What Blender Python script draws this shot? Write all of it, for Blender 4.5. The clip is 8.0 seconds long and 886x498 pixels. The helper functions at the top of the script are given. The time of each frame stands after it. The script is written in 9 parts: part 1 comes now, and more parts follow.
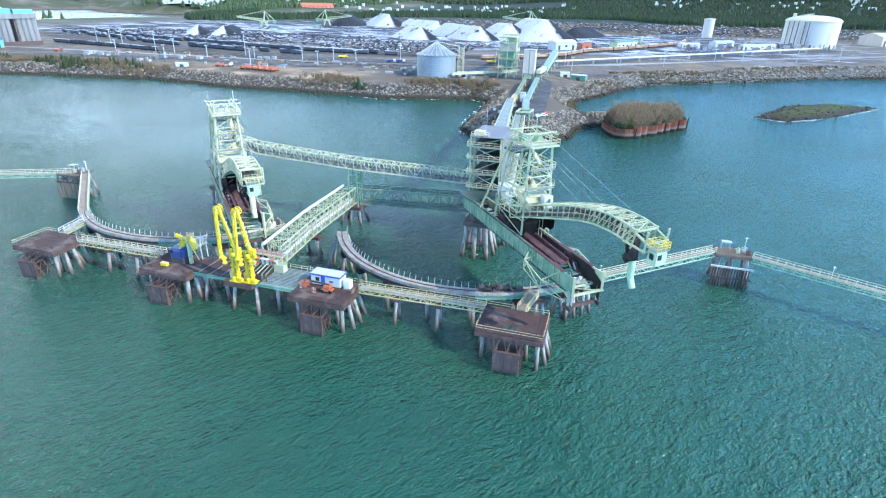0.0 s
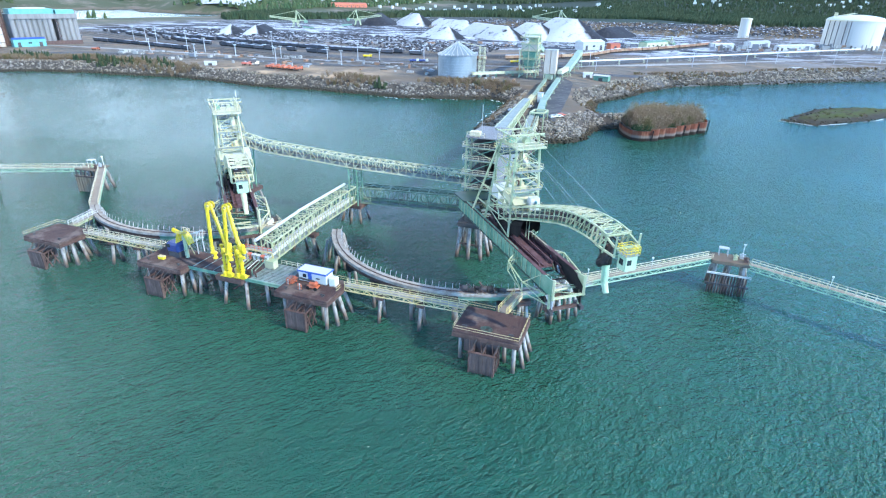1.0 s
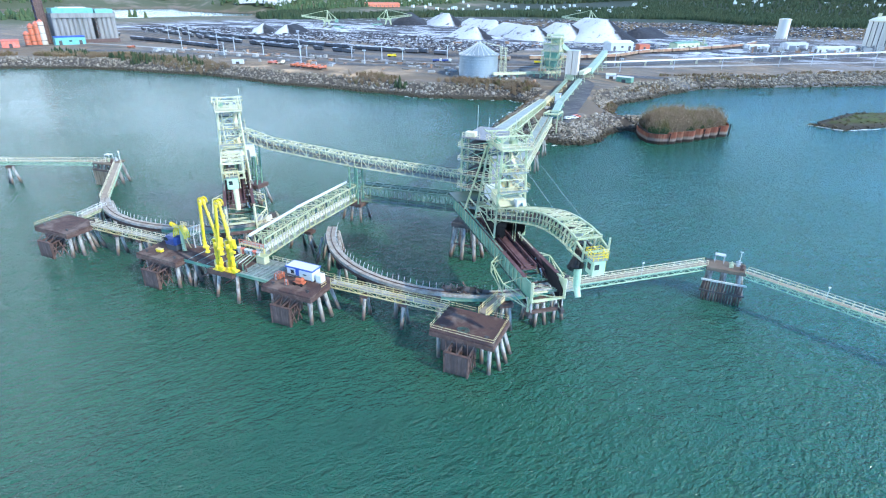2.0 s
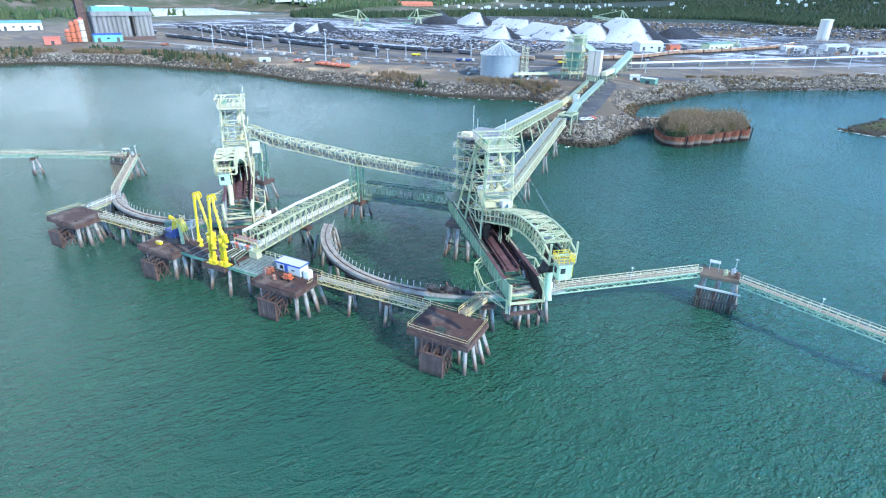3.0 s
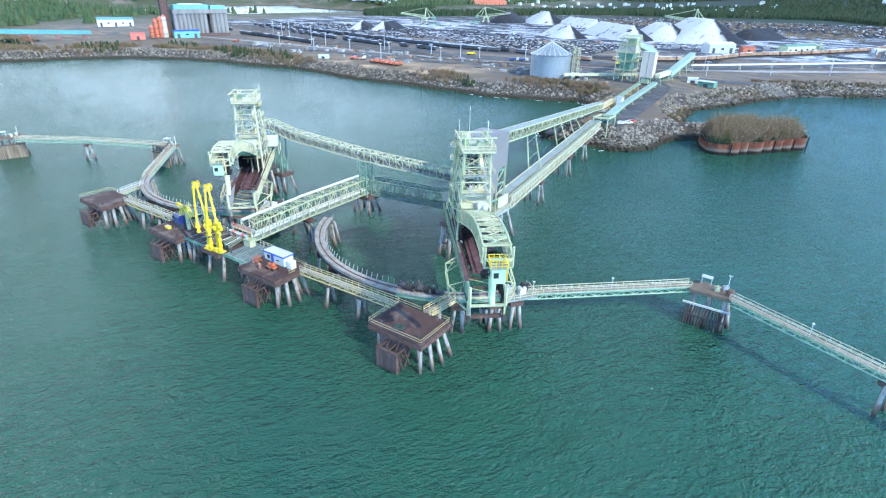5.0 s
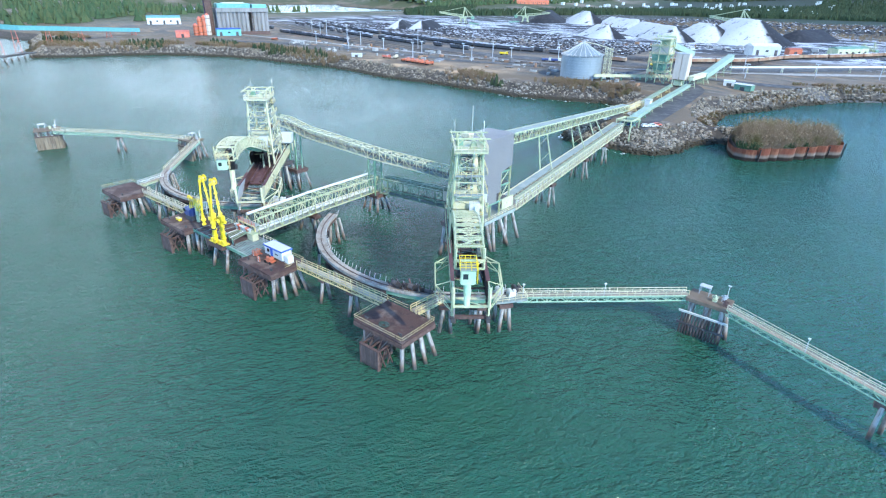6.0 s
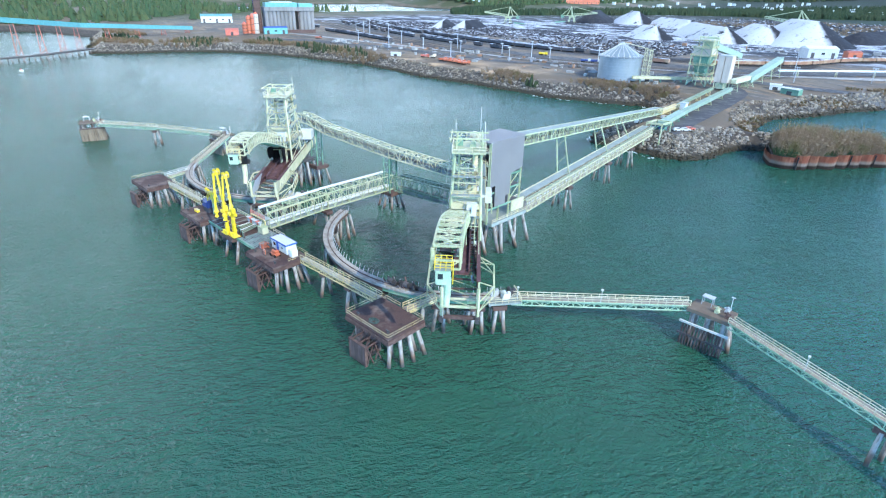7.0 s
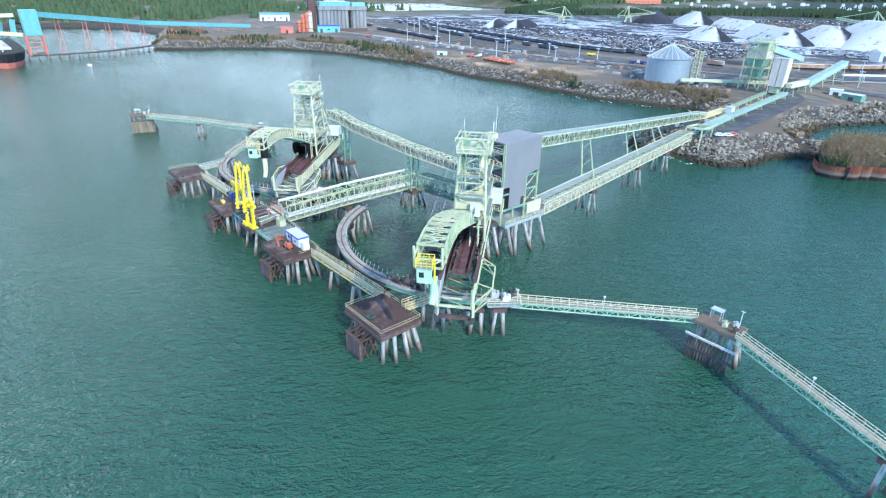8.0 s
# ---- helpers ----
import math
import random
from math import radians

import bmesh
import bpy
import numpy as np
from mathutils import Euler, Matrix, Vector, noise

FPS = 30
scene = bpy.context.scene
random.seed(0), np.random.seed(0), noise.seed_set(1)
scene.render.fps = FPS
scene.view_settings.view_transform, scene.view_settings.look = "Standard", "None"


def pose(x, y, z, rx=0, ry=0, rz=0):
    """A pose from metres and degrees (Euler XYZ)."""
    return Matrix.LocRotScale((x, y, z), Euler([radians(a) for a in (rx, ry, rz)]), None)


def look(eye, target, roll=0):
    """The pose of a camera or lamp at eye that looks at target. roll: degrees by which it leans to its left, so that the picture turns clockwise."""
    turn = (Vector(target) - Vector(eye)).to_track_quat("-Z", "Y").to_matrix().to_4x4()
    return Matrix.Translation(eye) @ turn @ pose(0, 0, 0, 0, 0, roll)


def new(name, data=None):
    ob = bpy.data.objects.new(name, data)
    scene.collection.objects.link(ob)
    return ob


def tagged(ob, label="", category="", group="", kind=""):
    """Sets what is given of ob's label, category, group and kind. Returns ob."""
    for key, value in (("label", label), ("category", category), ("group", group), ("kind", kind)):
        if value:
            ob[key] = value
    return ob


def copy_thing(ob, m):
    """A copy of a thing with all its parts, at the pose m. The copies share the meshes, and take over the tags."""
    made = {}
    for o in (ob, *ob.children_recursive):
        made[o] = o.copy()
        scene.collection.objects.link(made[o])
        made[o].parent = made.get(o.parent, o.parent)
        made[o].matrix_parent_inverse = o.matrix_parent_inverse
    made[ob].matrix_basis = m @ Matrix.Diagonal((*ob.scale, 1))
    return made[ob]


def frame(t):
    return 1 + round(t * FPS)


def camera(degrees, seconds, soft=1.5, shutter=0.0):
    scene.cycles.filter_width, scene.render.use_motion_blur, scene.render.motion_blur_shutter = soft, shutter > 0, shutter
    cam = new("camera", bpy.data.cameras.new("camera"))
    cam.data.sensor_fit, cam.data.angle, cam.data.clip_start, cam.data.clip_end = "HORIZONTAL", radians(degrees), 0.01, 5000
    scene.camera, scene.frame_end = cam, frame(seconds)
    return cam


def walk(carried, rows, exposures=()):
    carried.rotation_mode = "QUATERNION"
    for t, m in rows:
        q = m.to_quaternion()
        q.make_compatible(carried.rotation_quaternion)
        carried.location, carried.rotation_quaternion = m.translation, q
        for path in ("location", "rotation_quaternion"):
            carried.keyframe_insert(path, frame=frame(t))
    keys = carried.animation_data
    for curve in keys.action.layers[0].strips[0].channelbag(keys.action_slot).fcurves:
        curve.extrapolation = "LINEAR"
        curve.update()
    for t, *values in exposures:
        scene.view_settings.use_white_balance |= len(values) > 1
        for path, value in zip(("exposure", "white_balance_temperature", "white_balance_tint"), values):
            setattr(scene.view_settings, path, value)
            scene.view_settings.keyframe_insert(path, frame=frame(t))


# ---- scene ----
cam = camera(78.1, 8.0, soft=1.2)
PATH = [
    (0, (20.30, -90.20, 66.73), (-6.11, -3.20, 25.08), 1.01),
    (0.5, (25.03, -88.79, 66.90), (-3.92, -2.63, 25.20), 0.95),
    (1, (29.82, -87.35, 67.21), (-1.67, -2.14, 25.40), 0.88),
    (1.5, (34.51, -85.68, 67.37), (0.54, -1.46, 25.52), 0.87),
    (3, (48.15, -79.89, 67.97), (7.00, 0.94, 25.84), 0.98),
    (3.5, (52.61, -77.57, 68.15), (9.09, 1.95, 25.93), 1.01),
    (4, (57.04, -75.22, 68.35), (11.13, 2.88, 26.02), 1.01),
    (4.5, (61.41, -72.58, 68.50), (12.86, 3.85, 26.06), 0.97),
    (6, (73.77, -63.90, 68.88), (17.29, 6.71, 26.16), 1.02),
    (6.5, (77.68, -60.69, 69.08), (18.52, 7.60, 26.24), 1.05),
    (7, (81.46, -57.37, 69.13), (19.32, 8.17, 26.22), 1.05),
    (7.5, (85.04, -53.88, 69.29), (19.87, 8.55, 26.22), 1.08),
    (8, (88.54, -50.16, 69.33), (20.40, 8.96, 26.18), 1.05),
]
walk(cam, [(t, look(eye, target, roll)) for t, eye, target, roll in PATH], [(0.0, 0.27, 6500, 3), (4.0, 0.20, 6500, 3), (8.0, 0.13, 6500, 3)])

# ---- light ----
world = bpy.data.worlds.new("sky")
scene.world = world
world.use_nodes = True
wn = world.node_tree
wn.nodes.clear()
SUN_DIR = Vector((10.5, -2.2, 7.8)).normalized()
sky = wn.nodes.new("ShaderNodeTexSky")
sky.sky_type = "NISHITA"
sky.sun_disc = False
sky.sun_elevation = math.asin(SUN_DIR.z)
sky.sun_rotation = math.atan2(SUN_DIR.x, SUN_DIR.y)
sky.air_density, sky.dust_density, sky.ozone_density = 1.3, 0.6, 6.0
# unseen broken cloud over the blue, added to brighten the water's reflections
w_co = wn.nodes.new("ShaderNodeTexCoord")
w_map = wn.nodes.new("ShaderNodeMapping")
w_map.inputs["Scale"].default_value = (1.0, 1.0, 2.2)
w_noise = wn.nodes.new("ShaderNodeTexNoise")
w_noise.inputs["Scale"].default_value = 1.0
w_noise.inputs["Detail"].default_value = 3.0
# the added cloud thickens towards the west, to brighten that side's reflections
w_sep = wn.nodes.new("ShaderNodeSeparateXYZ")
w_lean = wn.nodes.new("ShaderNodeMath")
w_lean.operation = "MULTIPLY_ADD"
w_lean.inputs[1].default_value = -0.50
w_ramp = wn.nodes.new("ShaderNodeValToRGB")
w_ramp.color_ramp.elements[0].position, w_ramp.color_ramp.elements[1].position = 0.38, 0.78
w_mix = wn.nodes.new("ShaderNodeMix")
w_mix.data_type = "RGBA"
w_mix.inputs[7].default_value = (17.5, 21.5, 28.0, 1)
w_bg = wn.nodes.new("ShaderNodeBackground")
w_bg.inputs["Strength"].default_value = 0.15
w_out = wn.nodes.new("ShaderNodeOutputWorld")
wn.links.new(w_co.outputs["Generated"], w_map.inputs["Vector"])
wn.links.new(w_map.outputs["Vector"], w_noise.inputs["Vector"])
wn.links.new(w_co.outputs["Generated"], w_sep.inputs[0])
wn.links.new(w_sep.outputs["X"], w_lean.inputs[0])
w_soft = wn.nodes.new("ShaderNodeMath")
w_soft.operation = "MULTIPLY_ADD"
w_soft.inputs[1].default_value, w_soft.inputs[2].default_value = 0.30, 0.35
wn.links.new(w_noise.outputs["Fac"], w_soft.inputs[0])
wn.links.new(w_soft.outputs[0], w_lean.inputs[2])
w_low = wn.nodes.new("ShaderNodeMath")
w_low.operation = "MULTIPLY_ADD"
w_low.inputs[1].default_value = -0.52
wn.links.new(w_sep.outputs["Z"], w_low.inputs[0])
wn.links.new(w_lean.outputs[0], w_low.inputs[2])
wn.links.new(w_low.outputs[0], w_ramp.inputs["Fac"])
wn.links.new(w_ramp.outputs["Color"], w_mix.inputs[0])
# clean northern air
w_blue = wn.nodes.new("ShaderNodeMix")
w_blue.data_type, w_blue.blend_type = "RGBA", "MULTIPLY"
w_blue.inputs[0].default_value = 1.0
# paler and brighter towards the skyline, deeper overhead
w_deep = wn.nodes.new("ShaderNodeMix")
w_deep.data_type = "RGBA"
w_deep.inputs[6].default_value = (2.25, 3.6, 5.5, 1)
w_deep.inputs[7].default_value = (0.52, 0.71, 0.95, 1)
w_rise = wn.nodes.new("ShaderNodeMapRange")
w_rise.inputs["From Min"].default_value, w_rise.inputs["From Max"].default_value = 0.26, 0.80
wn.links.new(w_sep.outputs["Z"], w_rise.inputs["Value"])
wn.links.new(w_rise.outputs["Result"], w_deep.inputs[0])
wn.links.new(w_deep.outputs[2], w_blue.inputs[7])
wn.links.new(sky.outputs["Color"], w_blue.inputs[6])
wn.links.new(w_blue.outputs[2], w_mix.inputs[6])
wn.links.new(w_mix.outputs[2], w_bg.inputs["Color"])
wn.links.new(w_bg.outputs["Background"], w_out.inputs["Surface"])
sun = new("sun", bpy.data.lights.new("sun", "SUN"))
sun.data.energy, sun.data.angle, sun.data.color = 5.0, radians(0.6), (1.0, 0.94, 0.83)
sun.matrix_world = look(SUN_DIR * 500, (0, 0, 0))
scene.view_settings.exposure = 0.0

# ---- materials ----


class Mat:
    """A small helper round a node material with one Principled surface."""

    def __init__(self, name, colour, rough=0.6, metal=0.0):
        self.m = bpy.data.materials.new(name)
        self.m.use_nodes = True
        self.t = self.m.node_tree
        self.b = self.t.nodes["Principled BSDF"]
        self.b.inputs["Base Color"].default_value = (*colour, 1)
        self.b.inputs["Roughness"].default_value = rough
        self.b.inputs["Metallic"].default_value = metal
        # matt, dusty surfaces keep little sheen
        self.b.inputs["Specular IOR Level"].default_value = 0.15 if rough >= 0.8 else 0.35 if rough >= 0.6 else 0.5
        self.colour = None
        self.base = colour

    def node(self, kind, **inputs):
        n = self.t.nodes.new(kind)
        for key, value in inputs.items():
            n.inputs[key.replace("_", " ")].default_value = value
        return n

    def link(self, a, b):
        self.t.links.new(a, b)

    def place(self):
        g = self.t.nodes.new("ShaderNodeNewGeometry")
        return g.outputs["Position"]

    def noise(self, scale, detail=4.0, rough=0.55, stretch=None):
        n = self.node("ShaderNodeTexNoise", Scale=scale, Detail=detail, Roughness=rough)
        at = self.place()
        if stretch:
            mp = self.node("ShaderNodeMapping", Scale=stretch)
            self.link(at, mp.inputs["Vector"])
            at = mp.outputs["Vector"]
        self.link(at, n.inputs["Vector"])
        return n.outputs["Fac"]

    def ramp(self, fac, a, b):
        r = self.node("ShaderNodeMapRange")
        r.inputs["From Min"].default_value, r.inputs["From Max"].default_value = a, b
        self.link(fac, r.inputs["Value"])
        return r.outputs["Result"]

    def mix(self, fac, colour):
        """Lays a colour (or a socket) over what the base colour is so far, by fac."""
        x = self.t.nodes.new("ShaderNodeMix")
        x.data_type = "RGBA"
        if self.colour is None:
            x.inputs[6].default_value = (*self.base, 1)
        else:
            self.link(self.colour, x.inputs[6])
        if isinstance(colour, tuple):
            x.inputs[7].default_value = (*colour, 1)
        else:
            self.link(colour, x.inputs[7])
        if isinstance(fac, float):
            x.inputs[0].default_value = fac
        else:
            self.link(fac, x.inputs[0])
        self.colour = x.outputs[2]
        self.link(self.colour, self.b.inputs["Base Color"])
        return self

    def times(self, a, b):
        n = self.t.nodes.new("ShaderNodeMath")
        n.operation = "MULTIPLY"
        self.link(a, n.inputs[0])
        if isinstance(b, float):
            n.inputs[1].default_value = b
        else:
            self.link(b, n.inputs[1])
        return n.outputs[0]

    def bump(self, fac, depth, strength=1.0):
        n = self.node("ShaderNodeBump", Strength=strength, Distance=depth)
        self.link(fac, n.inputs["Height"])
        if self.b.inputs["Normal"].links:
            self.link(self.b.inputs["Normal"].links[0].from_socket, n.inputs["Normal"])
        self.link(n.outputs["Normal"], self.b.inputs["Normal"])
        return self

    def vary(self, amount=0.25):
        """Each piece a little lighter or darker."""
        info = self.t.nodes.new("ShaderNodeObjectInfo")
        r = self.ramp(info.outputs["Random"], 0.0, 1.0)
        self.mix(self.times(r, amount), tuple(c * 0.45 for c in self.base))
        return self

    def height(self, low, high):
        s = self.t.nodes.new("ShaderNodeSeparateXYZ")
        self.link(self.place(), s.inputs[0])
        return self.ramp(s.outputs["Z"], low, high)


RUST = (0.16, 0.065, 0.03)


def painted(name, colour, rust=0.5, rough=0.55, worn=(0.55, 0.55, 0.52)):
    """Weathered paint on steel: chalked patches, rust streaks."""
    m = Mat(name, colour, rough)
    m.mix(m.ramp(m.noise(0.35, 5), 0.42, 0.7), worn)
    m.mix(m.times(m.ramp(m.noise(1.1, 6, 0.65), 0.60, 0.72), rust), RUST)
    m.mix(m.times(m.ramp(m.noise(2.5, 4, 0.6, (1, 1, 0.25)), 0.62, 0.75), rust * 0.8), (0.10, 0.05, 0.03))
    m.mix(m.times(m.ramp(m.noise(5.0, 3, 0.6), 0.50, 0.70), 0.45), tuple(c * 0.4 for c in colour))
    m.vary(0.35)
    return m.m


M = {}
M["mint"] = painted("mint_paint", (0.41, 0.475, 0.285), 0.9, worn=(0.62, 0.575, 0.38))
M["pale"] = painted("pale_mint_paint", (0.52, 0.52, 0.335), 0.9, worn=(0.67, 0.61, 0.41))
M["teal"] = painted("teal_paint", (0.12, 0.29, 0.20), 0.7, worn=(0.30, 0.43, 0.31))
M["white"] = painted("white_paint", (0.66, 0.67, 0.63), 0.3, worn=(0.60, 0.62, 0.59))
M["cream"] = painted("cream_rail_paint", (0.66, 0.58, 0.38), 0.5, worn=(0.68, 0.64, 0.50))
M["yellow"] = painted("yellow_paint", (0.85, 0.62, 0.02), 0.12, 0.4, worn=(0.80, 0.62, 0.08))
M["ochre"] = painted("faded_yellow_rail_paint", (0.66, 0.53, 0.24), 0.6, worn=(0.62, 0.58, 0.42))
M["sage"] = painted("sage_green_steel", (0.20, 0.28, 0.18), 0.8, worn=(0.34, 0.38, 0.27))
# green steel darkened as if in shade; rope and fittings share it
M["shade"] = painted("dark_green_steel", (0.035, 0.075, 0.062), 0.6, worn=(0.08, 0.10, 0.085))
M["blue"] = painted("blue_paint", (0.03, 0.10, 0.42), 0.1, 0.4, worn=(0.05, 0.14, 0.45))
M["navy"] = painted("dark_blue_paint", (0.02, 0.045, 0.19), 0.2, 0.45, worn=(0.04, 0.07, 0.22))
M["aqua"] = painted("aqua_cladding", (0.12, 0.36, 0.36), 0.15, 0.5, worn=(0.18, 0.42, 0.41))
M["orange"] = painted("orange_paint", (0.52, 0.12, 0.05), 0.4, 0.5, worn=(0.50, 0.20, 0.12))
M["cabgreen"] = painted("green_cab_paint", (0.36, 0.55, 0.37), 0.4, worn=(0.52, 0.62, 0.44))
M["cladgreen"] = painted("green_conveyor_cladding", (0.28, 0.40, 0.31), 0.5, worn=(0.40, 0.48, 0.38))
M["salmon"] = painted("red_primer_paint", (0.62, 0.14, 0.09), 0.2, worn=(0.60, 0.22, 0.16))
M["black"] = painted("black_grime", (0.025, 0.024, 0.024), 0.3, 0.8, worn=(0.05, 0.045, 0.045))
M["dark"] = painted("dark_steel", (0.06, 0.058, 0.06), 0.5, 0.7, worn=(0.10, 0.09, 0.09))
M["grey"] = painted("grey_galvanised", (0.45, 0.47, 0.48), 0.25, worn=(0.55, 0.57, 0.57))
M["rubber"] = Mat("rubber", (0.02, 0.02, 0.02), 0.8).m
M["glass"] = Mat("dark_window_glass", (0.02, 0.03, 0.035), 0.08).m
m = Mat("pipe_lagging", (0.60, 0.61, 0.60), 0.45)
m.mix(m.ramp(m.noise(0.6, 4), 0.5, 0.75), (0.55, 0.55, 0.53)).vary(0.15)
M["lagging"] = m.m
m = Mat("grey_cladding", (0.185, 0.180, 0.182), 0.55)
m.mix(m.ramp(m.noise(0.12, 3), 0.4, 0.7), (0.21, 0.205, 0.20))
wv = m.node("ShaderNodeTexWave", Scale=2.4)
wv.bands_direction = "Y"
m.link(m.place(), wv.inputs["Vector"])
m.bump(wv.outputs["Fac"], 0.04, 0.6)
m.mix(m.times(m.ramp(m.noise(1.0, 5, 0.6, (1, 1, 0.1)), 0.55, 0.8), 0.35), (0.135, 0.130, 0.13))
M["clad"] = m.m
m = Mat("rust_deck", (0.078, 0.046, 0.042), 0.8)
m.mix(m.ramp(m.noise(0.22, 5, 0.6), 0.48, 0.60), (0.155, 0.115, 0.098))
m.mix(m.times(m.ramp(m.noise(0.5, 6, 0.7), 0.5, 0.64), 0.75), (0.042, 0.030, 0.032))
m.mix(m.times(m.ramp(m.noise(4, 3), 0.5, 0.8), 0.4), (0.20, 0.17, 0.15)).bump(m.noise(6, 4), 0.03, 0.5)
M["deck"] = m.m
m = Mat("brown_steel", (0.088, 0.052, 0.045), 0.75)
m.mix(m.ramp(m.noise(0.8, 5, 0.65), 0.45, 0.7), (0.165, 0.105, 0.085))
m.mix(m.times(m.ramp(m.noise(2.0, 5, 0.6, (1, 1, 0.2)), 0.55, 0.75), 0.6), (0.05, 0.035, 0.03)).vary(0.3)
M["brown"] = m.m
m = Mat("oxide_belt", (0.105, 0.055, 0.058), 0.8)
m.mix(m.ramp(m.noise(0.7, 5), 0.45, 0.75), (0.17, 0.10, 0.10)).mix(m.times(m.ramp(m.noise(3, 4), 0.5, 0.8), 0.5), (0.05, 0.035, 0.035))
M["belt"] = m.m
m = Mat("pile_steel", (0.38, 0.37, 0.345), 0.75)
m.mix(m.ramp(m.noise(1.1, 5, 0.65, (1, 1, 0.35)), 0.46, 0.62), (0.165, 0.125, 0.105))
m.mix(m.times(m.ramp(m.noise(3.0, 4, 0.6, (1, 1, 0.15)), 0.52, 0.7), 0.7), (0.13, 0.09, 0.08))
m.mix(m.height(3.4, 1.2), (0.15, 0.085, 0.055))
m.mix(m.height(1.3, 0.5), (0.035, 0.035, 0.028)).bump(m.noise(4, 4), 0.05, 0.6).vary(0.35)
M["pile"] = m.m
m = Mat("fender_timber", (0.10, 0.075, 0.07), 0.85)
m.mix(m.ramp(m.noise(1.2, 5, 0.6, (1, 1, 0.3)), 0.45, 0.7), (0.17, 0.125, 0.11))
m.mix(m.height(1.6, 0.3), (0.04, 0.038, 0.032)).bump(m.noise(5, 4), 0.05, 0.6).vary(0.5)
M["timber"] = m.m
m = Mat("grating", (0.24, 0.29, 0.27), 0.7)
m.mix(m.ramp(m.noise(0.7, 5), 0.45, 0.7), (0.33, 0.36, 0.33)).vary(0.3)
M["grating"] = m.m
m = Mat("walk_boards", (0.36, 0.30, 0.24), 0.8)
m.mix(m.ramp(m.noise(0.8, 5, 0.6), 0.45, 0.7), (0.25, 0.19, 0.15)).vary(0.35)
M["boards"] = m.m
m = Mat("track_concrete", (0.38, 0.36, 0.32), 0.85)
m.mix(m.ramp(m.noise(0.5, 5, 0.65), 0.45, 0.68), (0.24, 0.20, 0.165))
m.mix(m.times(m.ramp(m.noise(3, 4), 0.5, 0.75), 0.5), (0.10, 0.075, 0.065))
M["track"] = m.m

# ---- building helpers ----
UNIT = {}


def unit_mesh(shape, mat):
    """A beam of unit size along z, shared by all the members of one material."""
    key = (shape, mat)
    if key not in UNIT:
        bm = bmesh.new()
        if shape == "box":
            bmesh.ops.create_cube(bm, size=1.0)
        elif shape == "pipe":
            bmesh.ops.create_cone(bm, cap_ends=True, segments=10, radius1=0.5, radius2=0.5, depth=1.0)
            for f in bm.faces:
                f.smooth = len(f.verts) == 4
        elif shape == "aitch":
            for a, b in (((-0.5, -0.5), (0.5, -0.34)), ((-0.5, 0.34), (0.5, 0.5)), ((-0.12, -0.34), (0.12, 0.34))):
                cuboid(bm, (a[0], a[1], -0.5), (b[0], b[1], 0.5))
        me = bpy.data.meshes.new(mat + "_" + shape)
        bm.to_mesh(me)
        bm.free()
        me.materials.append(M[mat])
        UNIT[key] = me
    return UNIT[key]


def cuboid(bm, a, b):
    """An upright box between two corners."""
    r = bmesh.ops.create_cube(bm, size=1.0)
    c = [(p + q) / 2 for p, q in zip(a, b)]
    s = [abs(q - p) for p, q in zip(a, b)]
    for v in r["verts"]:
        v.co = Vector((v.co.x * s[0] + c[0], v.co.y * s[1] + c[1], v.co.z * s[2] + c[2]))
    return r["verts"]


def bar_frame(p, q, side=None):
    p, q = Vector(p), Vector(q)
    d = (q - p).normalized()
    if side is None:
        side = Vector((0, 0, 1)) if abs(d.z) < 0.97 else Vector((0, 1, 0))
    x = d.cross(Vector(side)).normalized()
    y = d.cross(x)
    m = Matrix((x, y, d)).transposed().to_4x4()
    m.translation = (p + q) / 2
    return m, (q - p).length


def beam_into(bm, p, q, w, h, side=None):
    m, n = bar_frame(p, q, side)
    r = bmesh.ops.create_cube(bm, size=1.0)
    for v in r["verts"]:
        v.co = m @ Vector((v.co.x * w, v.co.y * h, v.co.z * n))


def tube_into(bm, p, q, r1, r2=None, seg=12):
    m, n = bar_frame(p, q)
    r = bmesh.ops.create_cone(bm, cap_ends=True, segments=seg, radius1=r1, radius2=r1 if r2 is None else r2, depth=n)
    for v in r["verts"]:
        v.co = m @ v.co
    return r["verts"]


def thing(name, at, label, category, group="", kind=""):
    ob = new(name)
    ob.location = at
    ob.empty_display_size = 0.3
    return tagged(ob, label, category, group, kind)


def origin_of(parent):
    """Where the parent's own origin lies: parts are meshes in world places, things are Empties."""
    return parent.location.copy() if parent.type == "EMPTY" else Vector((0, 0, 0))


def part(name, bm, mat, parent=None, label="", soft=False):
    """Links a bmesh, in world places, as one mesh object under a thing."""
    me = bpy.data.meshes.new(name)
    bm.to_mesh(me)
    bm.free()
    if soft:
        for p in me.polygons:
            p.use_smooth = True
    me.materials.append(M[mat] if isinstance(mat, str) else mat)
    ob = new(name, me)
    if parent is not None:
        ob.parent = parent
        ob.matrix_parent_inverse = Matrix.Translation(-origin_of(parent))
    if label:
        ob["label"] = label
    return ob


def bar(name, p, q, w, h, mat, parent, shape="box", side=None):
    """One straight member between two world places, on a shared mesh."""
    m, n = bar_frame(p, q, side)
    ob = new(name, unit_mesh(shape, mat))
    ob.parent = parent
    ob.matrix_parent_inverse = Matrix.Translation(-origin_of(parent))
    ob.matrix_basis = m @ Matrix.Diagonal((w, h, n, 1))
    return ob


